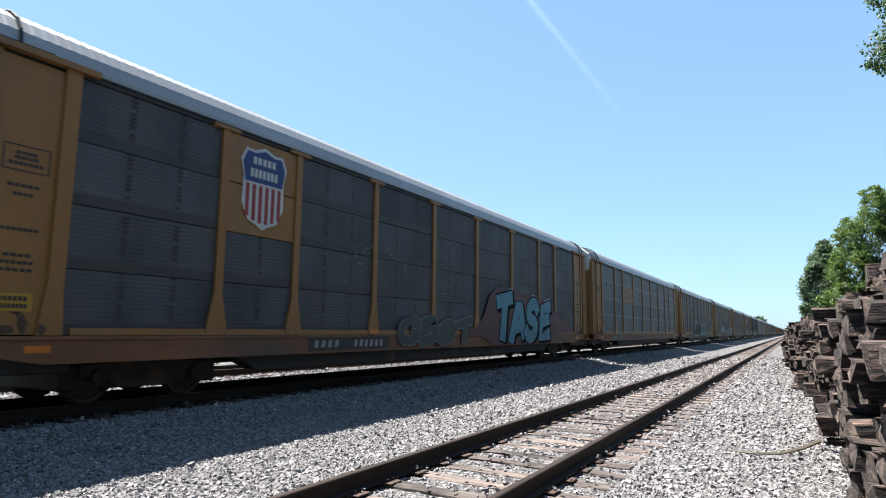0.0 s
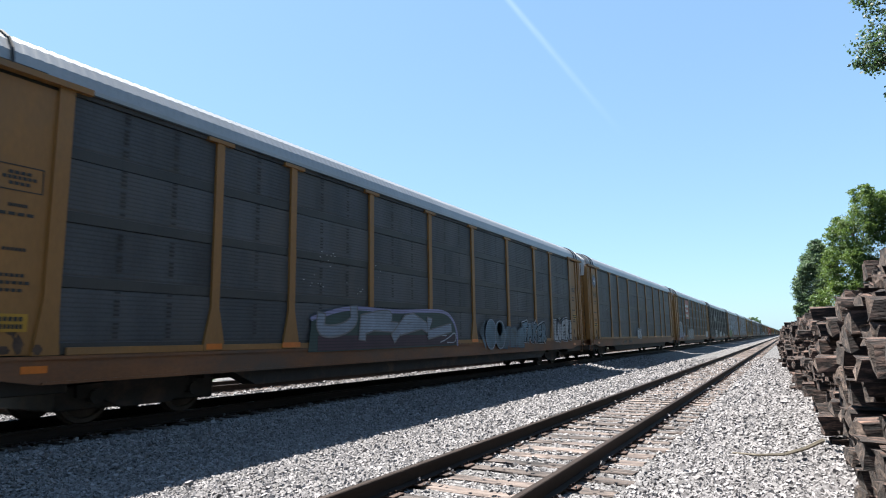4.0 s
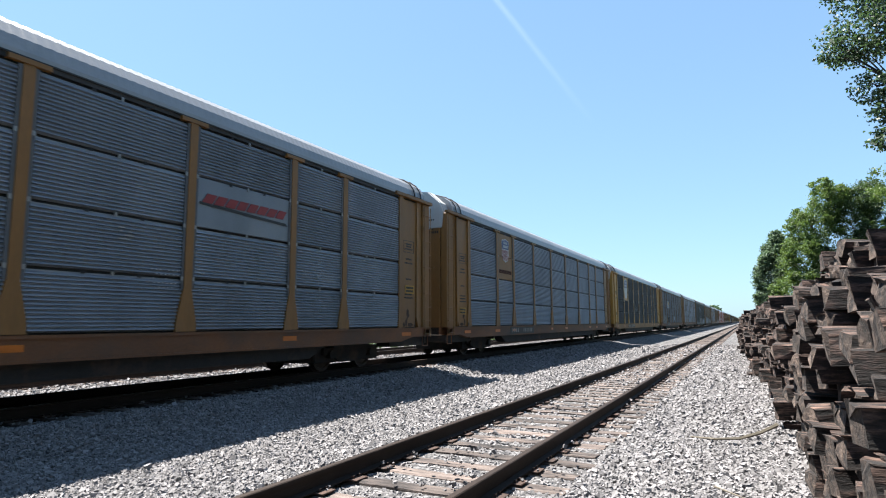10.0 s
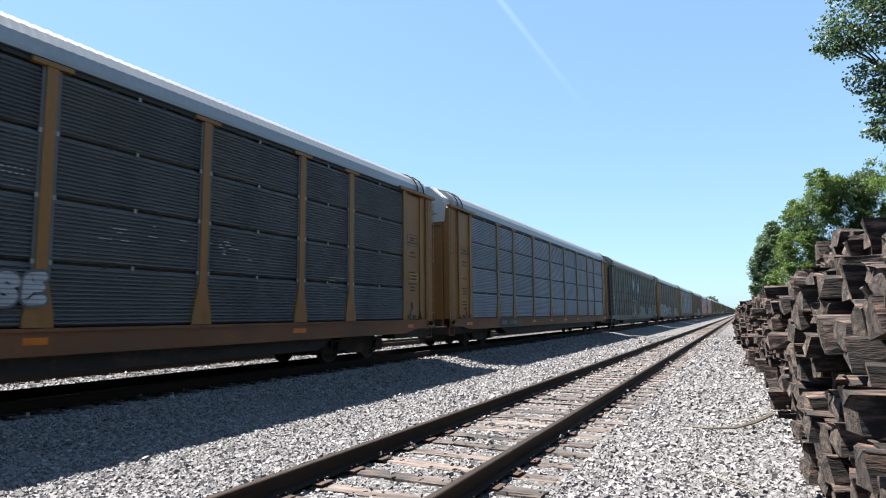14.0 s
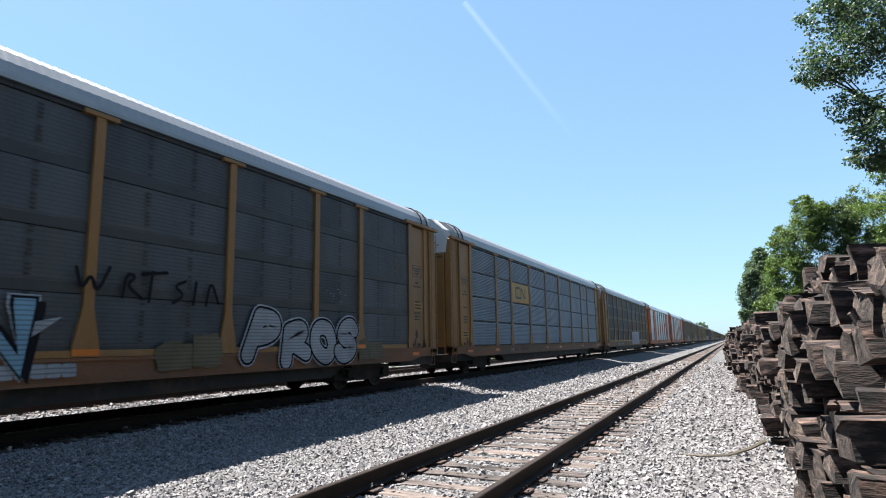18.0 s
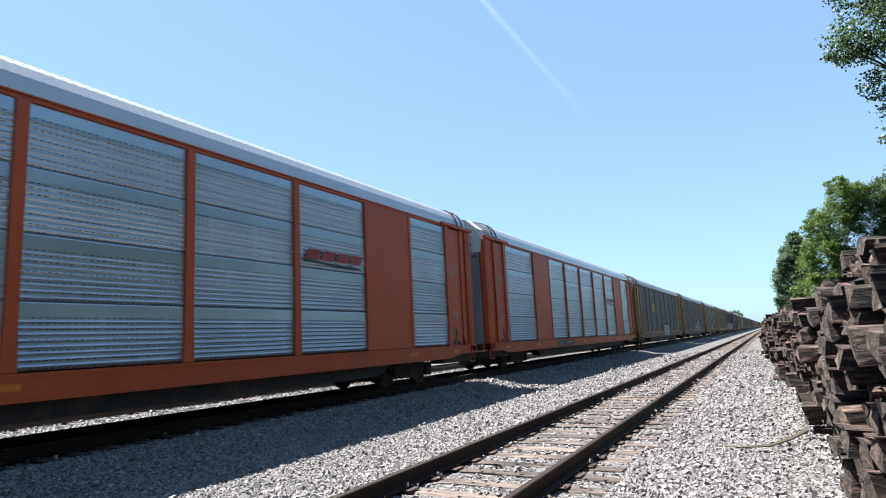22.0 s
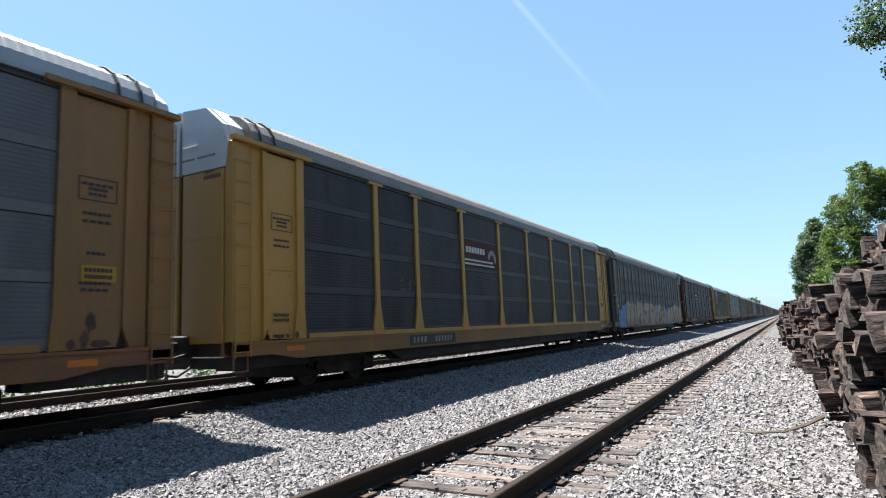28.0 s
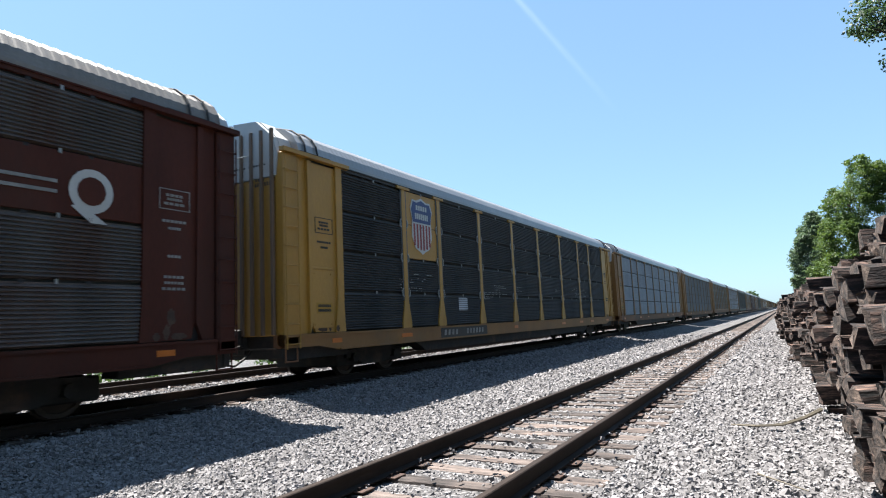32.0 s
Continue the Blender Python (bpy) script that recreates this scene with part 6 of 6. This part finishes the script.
    for arrow in ([(.75, .95), (.60, 1.50), (.05, 1.42), (-.42, 1.50), (-1.0, 1.18), (-.5, 1.08), (.0, 1.22)], [(4.6, 1.0), (4.75, 1.45), (5.4, 1.42), (5.7, 1.58), (6.4, 1.28), (5.9, 1.2), (5.3, 1.18)]):
        flat("graffiti_arrow_edge", [[(5.1 * .1 + a * .9 if a < 2 else 5.4 * -.1 + a * 1.1, z + (.06 if z > 1.3 else -.07)) for a, z in arrow]], "g_black", c, XP + .062, "black outline of a sprayed arrow tip", .002)
        flat("graffiti_arrow", [arrow], "g_white", c, XP + .070, "white sprayed arrow tip", .002)
    rng = random.Random(56)
    for i in range(22):
        y, z = -4.2 + 2.6 * i / 22, 1.35 + .45 * math.sin(i * 1.9)
        spray_line(c, [(y, z), (y + rng.uniform(.05, .3), z + rng.uniform(.1, .35)), (y + rng.uniform(.2, .5), z + rng.uniform(-.1, .25)), (y + rng.uniform(.1, .4), z + rng.uniform(-.4, -.15)), (y + rng.uniform(.3, .6), z + rng.uniform(-.45, -.1))], ("g_grey", "g_mist", "g_grey", "g_black")[i % 4], .022)
    spray_line(c, [(-3.1, 1.45), (-3.5, 1.5), (-3.75, 1.2), (-3.65, .85), (-3.35, .8)], "g_grey", .06)
    for i in range(4):
        spray_line(c, [(-1.5, .75 + i * .16), (-1.36, .85 + i * .16), (-1.25, .75 + i * .16), (-1.38, .68 + i * .16), (-1.5, .75 + i * .16)], "g_grey", .018)
    plate(c, -7.8, -4.6, back="sill_yellow", col="blackplate")
    # emblem and white tags
    c = A(panel="zinc_dark", seed=21, emb=True, label="yellow car-carrier with round emblem and white tags")
    graffiti(c, "AHSKY", -11.6, -9.2, .65, 1.65, "zinc_dark", "g_white", None, 57, 1.3)
    graffiti(c, "FIN", -2.5, -.6, .75, 1.6, "g_white", "g_black", None, 58, 1.1)
    graffiti(c, "N", -7.2, -6.6, .9, 1.3, "g_white", "zinc_dark", None, 59, .6)
    # brown sign
    c = A(panel="zinc_sooty", seed=22, paint="clean", roof="roof_dull", label="yellow car-carrier with a brown sign on dark panels")
    sign(c, -4.2, -1.55, 2.95, 3.85, "brown", bars(-4.05, -2.6, 3.42, 3.62, 7, .78, 0) + [rect(-4.15, -2.0, 3.15, 3.21), rect(-4.15, -1.9, 3.02, 3.08)], "white", "brown sign with white bars and lines")
    arcs(c, -2.05, 3.3, .8)
    plate(c, -7.6, -5.0, back="blackplate")
    # grey car, brown and blue piece along its whole length
    c = A(paint="grey", panel="panel_grey", style="slot", roof="roof_dull", seed=23, posts=GP, label="grey-green car-carrier with long blue and tan graffiti")
    flat("graffiti_cloud", [[(-12.5, .55), (-12.5, 1.7), (-11.7, 1.6), (-11.5, 1.95), (-10.9, 1.9), (-10.6, 2.05), (-8, 2.1), (-5.2, 1.9), (-4, 1.85), (-2.5, 1.9), (-.8, 1.95), (1.8, 1.95), (4.2, 1.75), (4.6, 1.4), (5, 1.9), (8, 1.95), (12.2, 1.8), (12.4, .55)]], "g_blue", c, XP + .062, "bright blue sprayed cloud", .002)
    graffiti(c, "SHIPS", -10.5, -5.4, .54, 2.25, "g_tan", "g_brown", None, 60, 1.0, None, 1.35, .12)
    graffiti(c, "JB", -5.0, -1.0, .52, 2.2, "g_tan", "g_brown", None, 61, .6, None, 1.2)
    graffiti(c, "OZO", -1.05, 3.65, .52, 2.1, "g_tan", "g_brown", None, 64, .4, None, 1.2)
    flat("graffiti_cross", [rect(-.32, -.20, .72, 1.88), rect(-.72, .22, 1.38, 1.50)], "g_blue", c, XP + .085, "blue sprayed cross", .002)
    graffiti(c, "SATRE", 4.7, 12.3, .54, 2.05, "g_tan", "g_brown", None, 62, 1.0, None, 1.35, .10)
    # brown car
    c = A(paint="brown", panel="panel_brown", style="fine", roof="roof_dull", seed=24, skip=((3, 2), (8, 2), (7, 2)), label="oxide-brown car-carrier with white lettering and zinc clips")
    sign(c, -4.15, -1.75, ZP + 2 * HP + .1, ZP + 3 * HP - .1, "brown", bars(-4.05, -2.75, ZP + 2.55 * HP, ZP + 2.55 * HP + .2, 7, .78, 0) + [rect(-4.05, -2.25, ZP + 2.25 * HP, ZP + 2.25 * HP + .05), rect(-4.05, -2.15, ZP + 2.12 * HP, ZP + 2.12 * HP + .05)], "white", "brown sign with white bars and lines")
    arcs(c, -2.20, 3.08, .8)
    ring = [(10.9 + .34 * math.cos(2 * math.pi * i / 20), 3.2 + .34 * math.sin(2 * math.pi * i / 20)) for i in range(20)]
    flat("round_emblem", [ring, [(10.75, 3.0), (11.15, 2.72), (10.9, 2.72), (10.6, 2.95)]], "white", c, XP + .03, "white round painted emblem")
    flat("emblem_field", [[(10.9 + .22 * math.cos(2 * math.pi * i / 14), 3.2 + .22 * math.sin(2 * math.pi * i / 14)) for i in range(14)]], "brown", c, XP + .04)
    for z in (3.10, 3.25):
        flat("sign_line", [rect(7.3, 10.4, z, z + .05)], "stencil", c, XP + .03)
    plate(c, -8.4, -4.6)
    # shield car at the end
    c = A(paint="clean", panel="zinc_sooty", style="fine", seed=25, skip=((1, 3), (1, 2)), label="bright yellow car-carrier with shield emblem and dark panels")
    shield(c, -8.08, 3.0, 4.55, 1.15)
    for i in range(9):
        child("end_rib", cached("endrib", end_rib), c, (-1.2 + .3 * i, -BEND - .02, 0))
    flat("paint_patch", [rect(-6.0, -5.4, 1.35, 1.75)], "g_white", c, XP + .026, "small pale paint patch")
    plate(c, -7.2, -4.0)
    # the rest of the train
    kinds = [dict(panel="zinc", style="fine"), dict(panel="zinc_dark", style="fine"), dict(panel="zinc_sooty"), dict(panel="zinc", style="fine"), dict(paint="grey", panel="panel_grey", style="slot", posts=GP, roof="roof_dull"),
             dict(panel="zinc_dark"), dict(paint="clean", panel="zinc", style="fine"), dict(panel="zinc_sooty", style="fine"), dict(paint="brown", panel="panel_brown", style="fine"), dict(panel="zinc_dark", style="fine")]
    for i in range(34):
        A(seed=40 + i, lod=0 if i < 2 else 1 if i < 5 else 2, **kinds[(i * 3 if i > 4 else i) % len(kinds)])


build_cars()


# ---- stacked old ties ----
def build_pile():
    rng = random.Random(11)
    kinds = [tie_mesh(100 + i, L=2.6, w=rng.uniform(.18, .25), h=rng.uniform(.16, .22), material="oldtie", rough=.017) for i in range(12)]
    far = []
    n = 0
    y = 3.3
    while y < 48:
        top = float(np.interp(y, (4, 5.2, 5.6, 8.4, 9.0, 10.6, 11.4, 16, 48), (1.62, 1.82, 1.85, 1.95, 1.8, 1.78, 1.6, 1.6, 1.45))) + .08 * math.sin(y * 2.3)
        z = -.26
        lay = 0
        col = rng.gauss(0, .04)
        while z < top:
            h = rng.uniform(.175, .235)
            z += h
            x0 = float(np.interp(y, (5, 8, 11, 14.5, 20, 41), (.50, .56, .60, .50, .24, -.3))) + max(0, z - .6) * .06 + (.26 if z > 1.75 else 0) + max(0, 4.2 - y) * .12 + col + rng.gauss(.02, .085 if y < 9 else .13) + (rng.uniform(-.05, .30) if rng.random() < .35 else 0)
            x0 = max(x0, float(np.interp(y, (5, 8, 11, 14.5, 20, 41), (.50, .56, .60, .50, .24, -.3))) - (.10 if y < 9 else .28))
            yaw = rng.gauss(3, 4) if rng.random() < .8 else rng.gauss(8, 11)
            tilt = rng.gauss(0, 2.5)
            m = pose(x0 + 1.3 * math.cos(radians(yaw)), y + rng.gauss(0, .03) + 1.3 * math.sin(radians(yaw)), z, rng.gauss(0, 6), tilt, yaw)
            k = rng.choice(kinds)
            if rng.random() < .10:
                continue
            if y < 9.6 and n < 330:
                ob = tagged(new("old_tie", k), "old dark creosoted railway tie in a rough stack", "railway tie", "stack of old ties")
                ob.matrix_world = m
                n += 1
            else:
                far.append((k, m))
            lay += 1
        y += rng.choice((.22, .24, .26, .28, .34))
    tagged(new("far_tie_stack", joined("far_tie_stack", far, M["oldtie"])), "long rough stack of old dark railway ties", "railway ties", kind="stuff")
    # long ties lying on top
    for (x, y, z, yaw) in ((2.86, 7.6, 2.24, -4), (2.98, 7.2, 2.21, 5)):
        ob = tagged(new("old_tie", rng.choice(kinds)), "old dark creosoted railway tie in a rough stack", "railway tie", "stack of old ties")
        ob.matrix_world = pose(x, y, z, rng.gauss(0, 3), rng.gauss(0, 2), yaw)


build_pile()


# ---- trees ----
def leaves_mesh(name, blobs, n, size, material, seed, droop=.4, sprigs=0):
    """Leaves scattered through ellipsoids: blobs are (centre, radii, weight)."""
    rng = np.random.default_rng(seed)
    C = []
    if sprigs:
        extra = []
        for c, r, w in blobs:
            for _ in range(sprigs):
                d = rng.normal(size=3)
                d[2] = abs(d[2]) * .9 - .15
                d /= np.linalg.norm(d)
                f = rng.uniform(.20, .36)
                extra.append((np.array(c) + d * np.array(r) * rng.uniform(.85, 1.12), np.array(r) * f * np.array((1, 1, rng.uniform(.9, 1.7))), w * 1.5 / sprigs))
        blobs = [(np.array(c), np.array(r) * .86, w) for c, r, w in blobs] + extra
    wsum = sum(b[2] for b in blobs)
    for c, r, w in blobs:
        k = int(n * w / wsum)
        tw = max(6, k // 26)
        d = rng.normal(size=(tw, 3))
        d /= np.linalg.norm(d, axis=1)[:, None]
        rad = rng.uniform(.45, 1.08, (tw, 1)) ** .6
        cen = np.array(c) + d * rad * np.array(r)
        pick = rng.integers(0, tw, k)
        spread = .16 * np.mean(r)
        C.append(cen[pick] + rng.normal(size=(k, 3)) * spread * np.array([1, 1, .6]))
    C = np.concatenate(C)
    m = len(C)
    a = rng.uniform(0, 6.28, m)
    b = rng.normal(-droop, .5, m)
    L = np.stack([np.cos(a) * np.cos(b), np.sin(a) * np.cos(b), np.sin(b)], 1)
    S = np.cross(L, rng.normal(size=(m, 3)))
    S /= np.linalg.norm(S, axis=1)[:, None]
    s = size * rng.uniform(.6, 1.3, (m, 1))
    V = np.stack([C, C + L * s * .5 + S * s * .32, C + L * s, C + L * s * .5 - S * s * .32], 1).reshape(-1, 3)
    me = bpy.data.meshes.new(name)
    me.vertices.add(m * 4)
    me.vertices.foreach_set("co", V.reshape(-1).astype(np.float32))
    me.loops.add(m * 4)
    me.loops.foreach_set("vertex_index", np.arange(m * 4, dtype=np.int32))
    me.polygons.add(m)
    me.polygons.foreach_set("loop_start", np.arange(0, m * 4, 4, dtype=np.int32))
    me.polygons.foreach_set("loop_total", np.full(m, 4, dtype=np.int32))
    me.materials.append(material)
    me.update()
    me.validate()
    me.shade_flat()
    return me


def tree(base, height, blobs, n, size, material, seed, label, sprigs=0):
    rng = random.Random(seed)
    t = tagged(new("tree"), label, "tree", "trees beside the yard")
    t.location = base
    bm = bmesh.new()
    p = Vector((0, 0, -.3))
    r = height * .022
    pts = [p]
    for i in range(5):
        q = p + Vector((rng.gauss(0, .12), rng.gauss(0, .12), height * .16))
        tube(bm, p, q, r, 8, r * .82)
        r *= .82
        p = q
        pts.append(p)
    part("trunk", bm, M["bark"], t)
    for c, rr, w in blobs:
        bm = bmesh.new()
        a = Vector(rng.choice(pts[2:]))
        b = Vector(c) - Vector(base)
        mid = (a + b) / 2 + Vector((0, 0, .3))
        tube(bm, a, mid, r * .8, 6, r * .5)
        tube(bm, mid, b, r * .5, 5, r * .2)
        for k in range(7):
            e = b + Vector((rng.uniform(-1, 1) * rr[0], rng.uniform(-1, 1) * rr[1], rng.uniform(-1, 1) * rr[2])) * .85
            tube(bm, b.lerp(mid, rng.uniform(0, .5)), e, r * .22, 4, r * .06)
        part("limb", bm, M["bark"], t)
    me = leaves_mesh("crown", [(Vector(c) - Vector(base), rr, w) for c, rr, w in blobs], n, size, material, seed, sprigs=sprigs)
    child("crown", me, t, label="crown of many small green leaves")
    return t


def build_trees():
    tree((6.5, 14.5, -.3), 9, [((2.35, 12.2, 6.25), (.85, .8, .42), 1.3), ((2.9, 12.2, 6.75), (.9, .9, .42), 1.6), ((1.75, 12.0, 6.0), (.36, .4, .2), .3), ((2.75, 12.0, 4.75), (.62, .7, .62), 1.3), ((2.2, 12.0, 5.25), (.42, .5, .2), .4), ((2.35, 12.0, 4.35), (.3, .4, .25), .3),
                               ((3.1, 12.2, 7.7), (1.3, 1.1, .55), 2), ((3.3, 12.2, 5.3), (.7, .7, .9), 1.3), ((2.1, 12.3, 7.1), (.5, .5, .25), .5), ((5.2, 13.2, 6.4), (2.0, 1.8, 1.8), 4), ((6.8, 14.8, 8.0), (2.4, 2.2, 1.7), 4), ((5.0, 14.0, 4.6), (1.6, 1.5, 1.1), 2)],
         46000, .066, M["leaf_dark"], 3, "tall leafy tree whose drooping branches hang over the tie stack")
    spec = [((1.2, 46, 0), 7.0, [((1.2, 46, 4.2), (.9, 1.2, 1.9), 2), ((1.5, 46, 6.0), (.7, 1, 1.1), 1), ((.8, 46, 2.6), (.7, 1, .9), 1)], "leaf_blue"),
            ((3.4, 44, 0), 10.0, [((2.8, 44, 5.0), (1.3, 1.5, 1.9), 2), ((3.6, 44, 7.2), (1.2, 1.4, 1.6), 2), ((4.3, 44, 8.9), (1.0, 1.2, 1.1), 1.3), ((2.3, 43, 3.2), (1.1, 1.2, 1.4), 1.5)], "leaf_light"),
            ((6.2, 45, 0), 10.5, [((5.6, 45, 7.6), (1.3, 1.4, 1.7), 2), ((6.6, 45, 9.0), (1.1, 1.2, 1.2), 1.5), ((5.2, 44, 4.8), (1.6, 1.4, 1.8), 2), ((7.2, 45, 6), (1.5, 1.4, 2), 2)], "leaf"),
            ((9.2, 36, 0), 11.5, [((7.0, 36, 7.4), (1.5, 1.6, 1.3), 2), ((8.6, 36, 9.2), (1.8, 1.8, 1.6), 2.5), ((7.2, 35.5, 4.8), (1.8, 1.6, 1.8), 2.5), ((10.2, 36, 10.3), (1.8, 1.7, 1.5), 2), ((9.8, 36, 6), (2.2, 2, 2.2), 2.5)], "leaf_light"),
            ((12.5, 30, 0), 13, [((11.0, 30, 8.5), (2.0, 2, 1.9), 2), ((12.5, 30, 11), (2.2, 2.1, 1.9), 2), ((10.6, 30, 5), (2, 2, 2.2), 2), ((13.8, 30, 7), (2.5, 2.4, 2.4), 2)], "leaf"),
            ((15, 22, 0), 13, [((13.6, 22, 8.5), (2.2, 2, 2.2), 2), ((15.2, 22, 11), (2.2, 2.1, 2.0), 2), ((13, 22, 4.6), (2.2, 2, 2.4), 2)], "leaf")]
    for i, (b, h, bl, m) in enumerate(spec):
        b = (b[0] + .6, b[1])
        bl = [((c[0] + .6, c[1], c[2]), r, w) for c, r, w in bl]
        tree((b[0], b[1], -.3), h, bl, 52000, .105, M[m], 20 + i, "dense leafy tree behind the tie stack", 9)
    # unseen wood along the yard, added to dim the skylight on the train
    rng = random.Random(5)
    proto = tree((16, 6, -.3), 12, [((15.0, 6, 7.5), (2.2, 2.4, 2.2), 2), ((16.8, 5.5, 10.2), (2.3, 2.3, 1.9), 2), ((16.0, 6.8, 4.6), (2.4, 2.4, 2.0), 2), ((14.6, 5.2, 4.8), (1.6, 1.8, 1.8), 1), ((17.8, 6.2, 7.2), (2.0, 2.2, 2.2), 2)],
                 5200, .38, M["leaf"], 60, "dense leafy tree of the unseen wood added along the yard")
    for i, (x, y) in enumerate(((15, -2), (16.5, -9), (14.5, -16), (17, -24), (18, 13), (20, 19), (15.5, -33), (10.5, 20), (10, 9), (11, 3), (10.2, -4), (11.4, -11), (10.6, -18), (11.2, -26), (10.4, -36), (11.5, -46), (16, -52), (14, 27))):
        copy_thing(proto, pose(x, y, -.3, 0, 0, rng.uniform(0, 360)))
    # hidden belt added so the panels mirror dark leaves, not bright horizon
    belt = [((rng.uniform(9, 16) + y * .02, y, rng.uniform(2.5, 7)), (3.2, 4, rng.uniform(2.5, 4)), 1) for y in range(52, 330, 4) for _ in range(2)]
    tagged(new("wood_belt", leaves_mesh("wood_belt", belt, 26000, .85, M["leaf"], 91)), "dense green wood added out of view to darken panel reflections", "woods", kind="stuff")
    # weeds and scrub beyond the second track
    scrub = [((XC - 9.5 - rng.uniform(0, 3.5), y + rng.uniform(-1, 1), rng.uniform(-.15, .5)), (1.1, 1.3, rng.uniform(.3, .9)), 1) for y in range(-6, 150, 2) for _ in range(2)]
    tagged(new("scrub", leaves_mesh("scrub", scrub, 30000, .16, M["leaf"], 93)), "low green weeds and scrub beyond the second track", "scrub", kind="stuff")
    # distant wood line on both sides of the tracks
    rng = np.random.default_rng(8)
    far = []
    for i in range(46):
        y = rng.uniform(600, 1600)
        x = rng.uniform(-60, -22) * y / 900 if i % 2 else rng.uniform(14, 60) * y / 900
        h = rng.uniform(4, 8)
        far.append(((x, y, h * .9), (rng.uniform(8, 16), 8, h), 1))
    for i in range(14):
        far.append(((rng.uniform(-26, -18) , rng.uniform(330, 520), rng.uniform(6, 9)), (3.5, 3.5, rng.uniform(3, 5)), .6))
    for i in range(60):
        y = 1700
        far.append(((-350 + i * 12, y + rng.uniform(-80, 80), 5), (14, 10, rng.uniform(5, 9)), .8))
    me = leaves_mesh("wood_line", far, 26000, 1.6, M["leaf_dark"], 77)
    tagged(new("wood_line", me), "distant line of dark green woods on the horizon", "woods", kind="stuff")


build_trees()


# ---- dry branch, contrail ----
def build_small():
    b = tagged(new("dry_branch"), "bleached dry branch lying on the ballast by the tie stack", "branch")
    bm = bmesh.new()
    pts = [(-.75, 9.05, -.19), (-.45, 8.9, -.17), (-.15, 8.95, -.15), (.1, 9.1, -.08), (.3, 9.3, .0)]
    for i, (p, q) in enumerate(zip(pts, pts[1:])):
        tube(bm, p, q, .012 + .004 * i, 5, .016 + .004 * i)
    part("stem", bm, M["dry"], b)
    bm = bmesh.new()
    tube(bm, (-.35, 6.5, -.2), (.05, 5.9, -.17), .009, 5, .005)
    part("twig", bm, M["dry"], tagged(new("dry_twig"), "thin pale dry twig on the ballast", "twig"))
    m = bpy.data.materials.new("contrail_ice")
    m.use_nodes = True
    nt = m.node_tree
    N, L = nt.nodes.new, nt.links.new
    nt.nodes.remove(nt.nodes["Principled BSDF"])
    tc = N("ShaderNodeTexCoord")
    sp = N("ShaderNodeSeparateXYZ")
    L(tc.outputs["UV"], sp.inputs[0])
    # soft across, fading along
    ab = N("ShaderNodeMath"); ab.operation = 'SUBTRACT'; ab.inputs[1].default_value = .5
    L(sp.outputs["X"], ab.inputs[0])
    a2 = N("ShaderNodeMath"); a2.operation = 'ABSOLUTE'
    L(ab.outputs[0], a2.inputs[0])
    r = N("ShaderNodeMapRange"); r.interpolation_type = 'SMOOTHSTEP'
    r.inputs[1].default_value, r.inputs[2].default_value, r.inputs[3].default_value, r.inputs[4].default_value = .5, .0, 0, 1
    L(a2.outputs[0], r.inputs[0])
    f = N("ShaderNodeMapRange")
    f.inputs[1].default_value, f.inputs[2].default_value, f.inputs[3].default_value, f.inputs[4].default_value = 0, .9, .042, 0
    L(sp.outputs["Y"], f.inputs[0])
    no = N("ShaderNodeTexNoise"); no.inputs["Scale"].default_value = 9
    L(tc.outputs["UV"], no.inputs["Vector"])
    m1 = N("ShaderNodeMath"); m1.operation = 'MULTIPLY'
    L(r.outputs[0], m1.inputs[0]); L(f.outputs[0], m1.inputs[1])
    m2 = N("ShaderNodeMath"); m2.operation = 'MULTIPLY'
    L(m1.outputs[0], m2.inputs[0])
    nr = N("ShaderNodeMapRange"); nr.inputs[1].default_value, nr.inputs[2].default_value, nr.inputs[3].default_value, nr.inputs[4].default_value = .25, .65, .6, 1.15
    L(no.outputs["Fac"], nr.inputs[0]); L(nr.outputs[0], m2.inputs[1])
    tr = N("ShaderNodeBsdfTransparent")
    # emission stands in for sunlight on the trail
    em = N("ShaderNodeEmission")
    em.inputs[0].default_value = (.93, .97, 1, 1)
    em.inputs[1].default_value = 1.0
    mx = N("ShaderNodeMixShader")
    L(m2.outputs[0], mx.inputs[0]); L(tr.outputs[0], mx.inputs[1]); L(em.outputs[0], mx.inputs[2])
    L(mx.outputs[0], nt.nodes["Material Output"].inputs[0])
    D = 4000
    a, c = Vector((-.329, .792, .513)) * D, Vector((-.180, .941, .284)) * D
    s = (c - a).cross(a).normalized()
    V, F, U = [], [], []
    k = 24
    for i in range(k + 1):
        p = a.lerp(c, i / k)
        w = 27 + 6 * i / k
        V += [p - s * w, p + s * w]
        U += [(0, i / k), (1, i / k)]
    F = [(2 * i, 2 * i + 1, 2 * i + 3, 2 * i + 2) for i in range(k)]
    me = pydata("contrail", V, F, m)
    uv = me.uv_layers.new()
    for lp in me.loops:
        uv.data[lp.index].uv = U[lp.vertex_index]
    ob = tagged(new("contrail", me), "thin white fading contrail in the blue sky", "contrail", kind="backdrop")
    ob.visible_shadow = False


build_small()


# ---- what moves ----
RUN = [(0.0, 0.2), (4.5, 96.63), (6.5, 139.2), (9.0, 192.2), (13.0, 277.55), (18.0, 383.75), (21.0, 447.42), (23.0, 490.2), (26.0, 553.4), (28.5, 606.3), (32.0, 680.1)]


def motions():
    """The whole train rolls past the camera at an even pace."""
    for k, c in enumerate(CARS):
        y0 = Y0 - CAR / 2 + CAR * (k - 1)
        walk(c, [(t, pose(XC, y0 - s, ZM + LIFT)) for t, s in RUN])


motions()
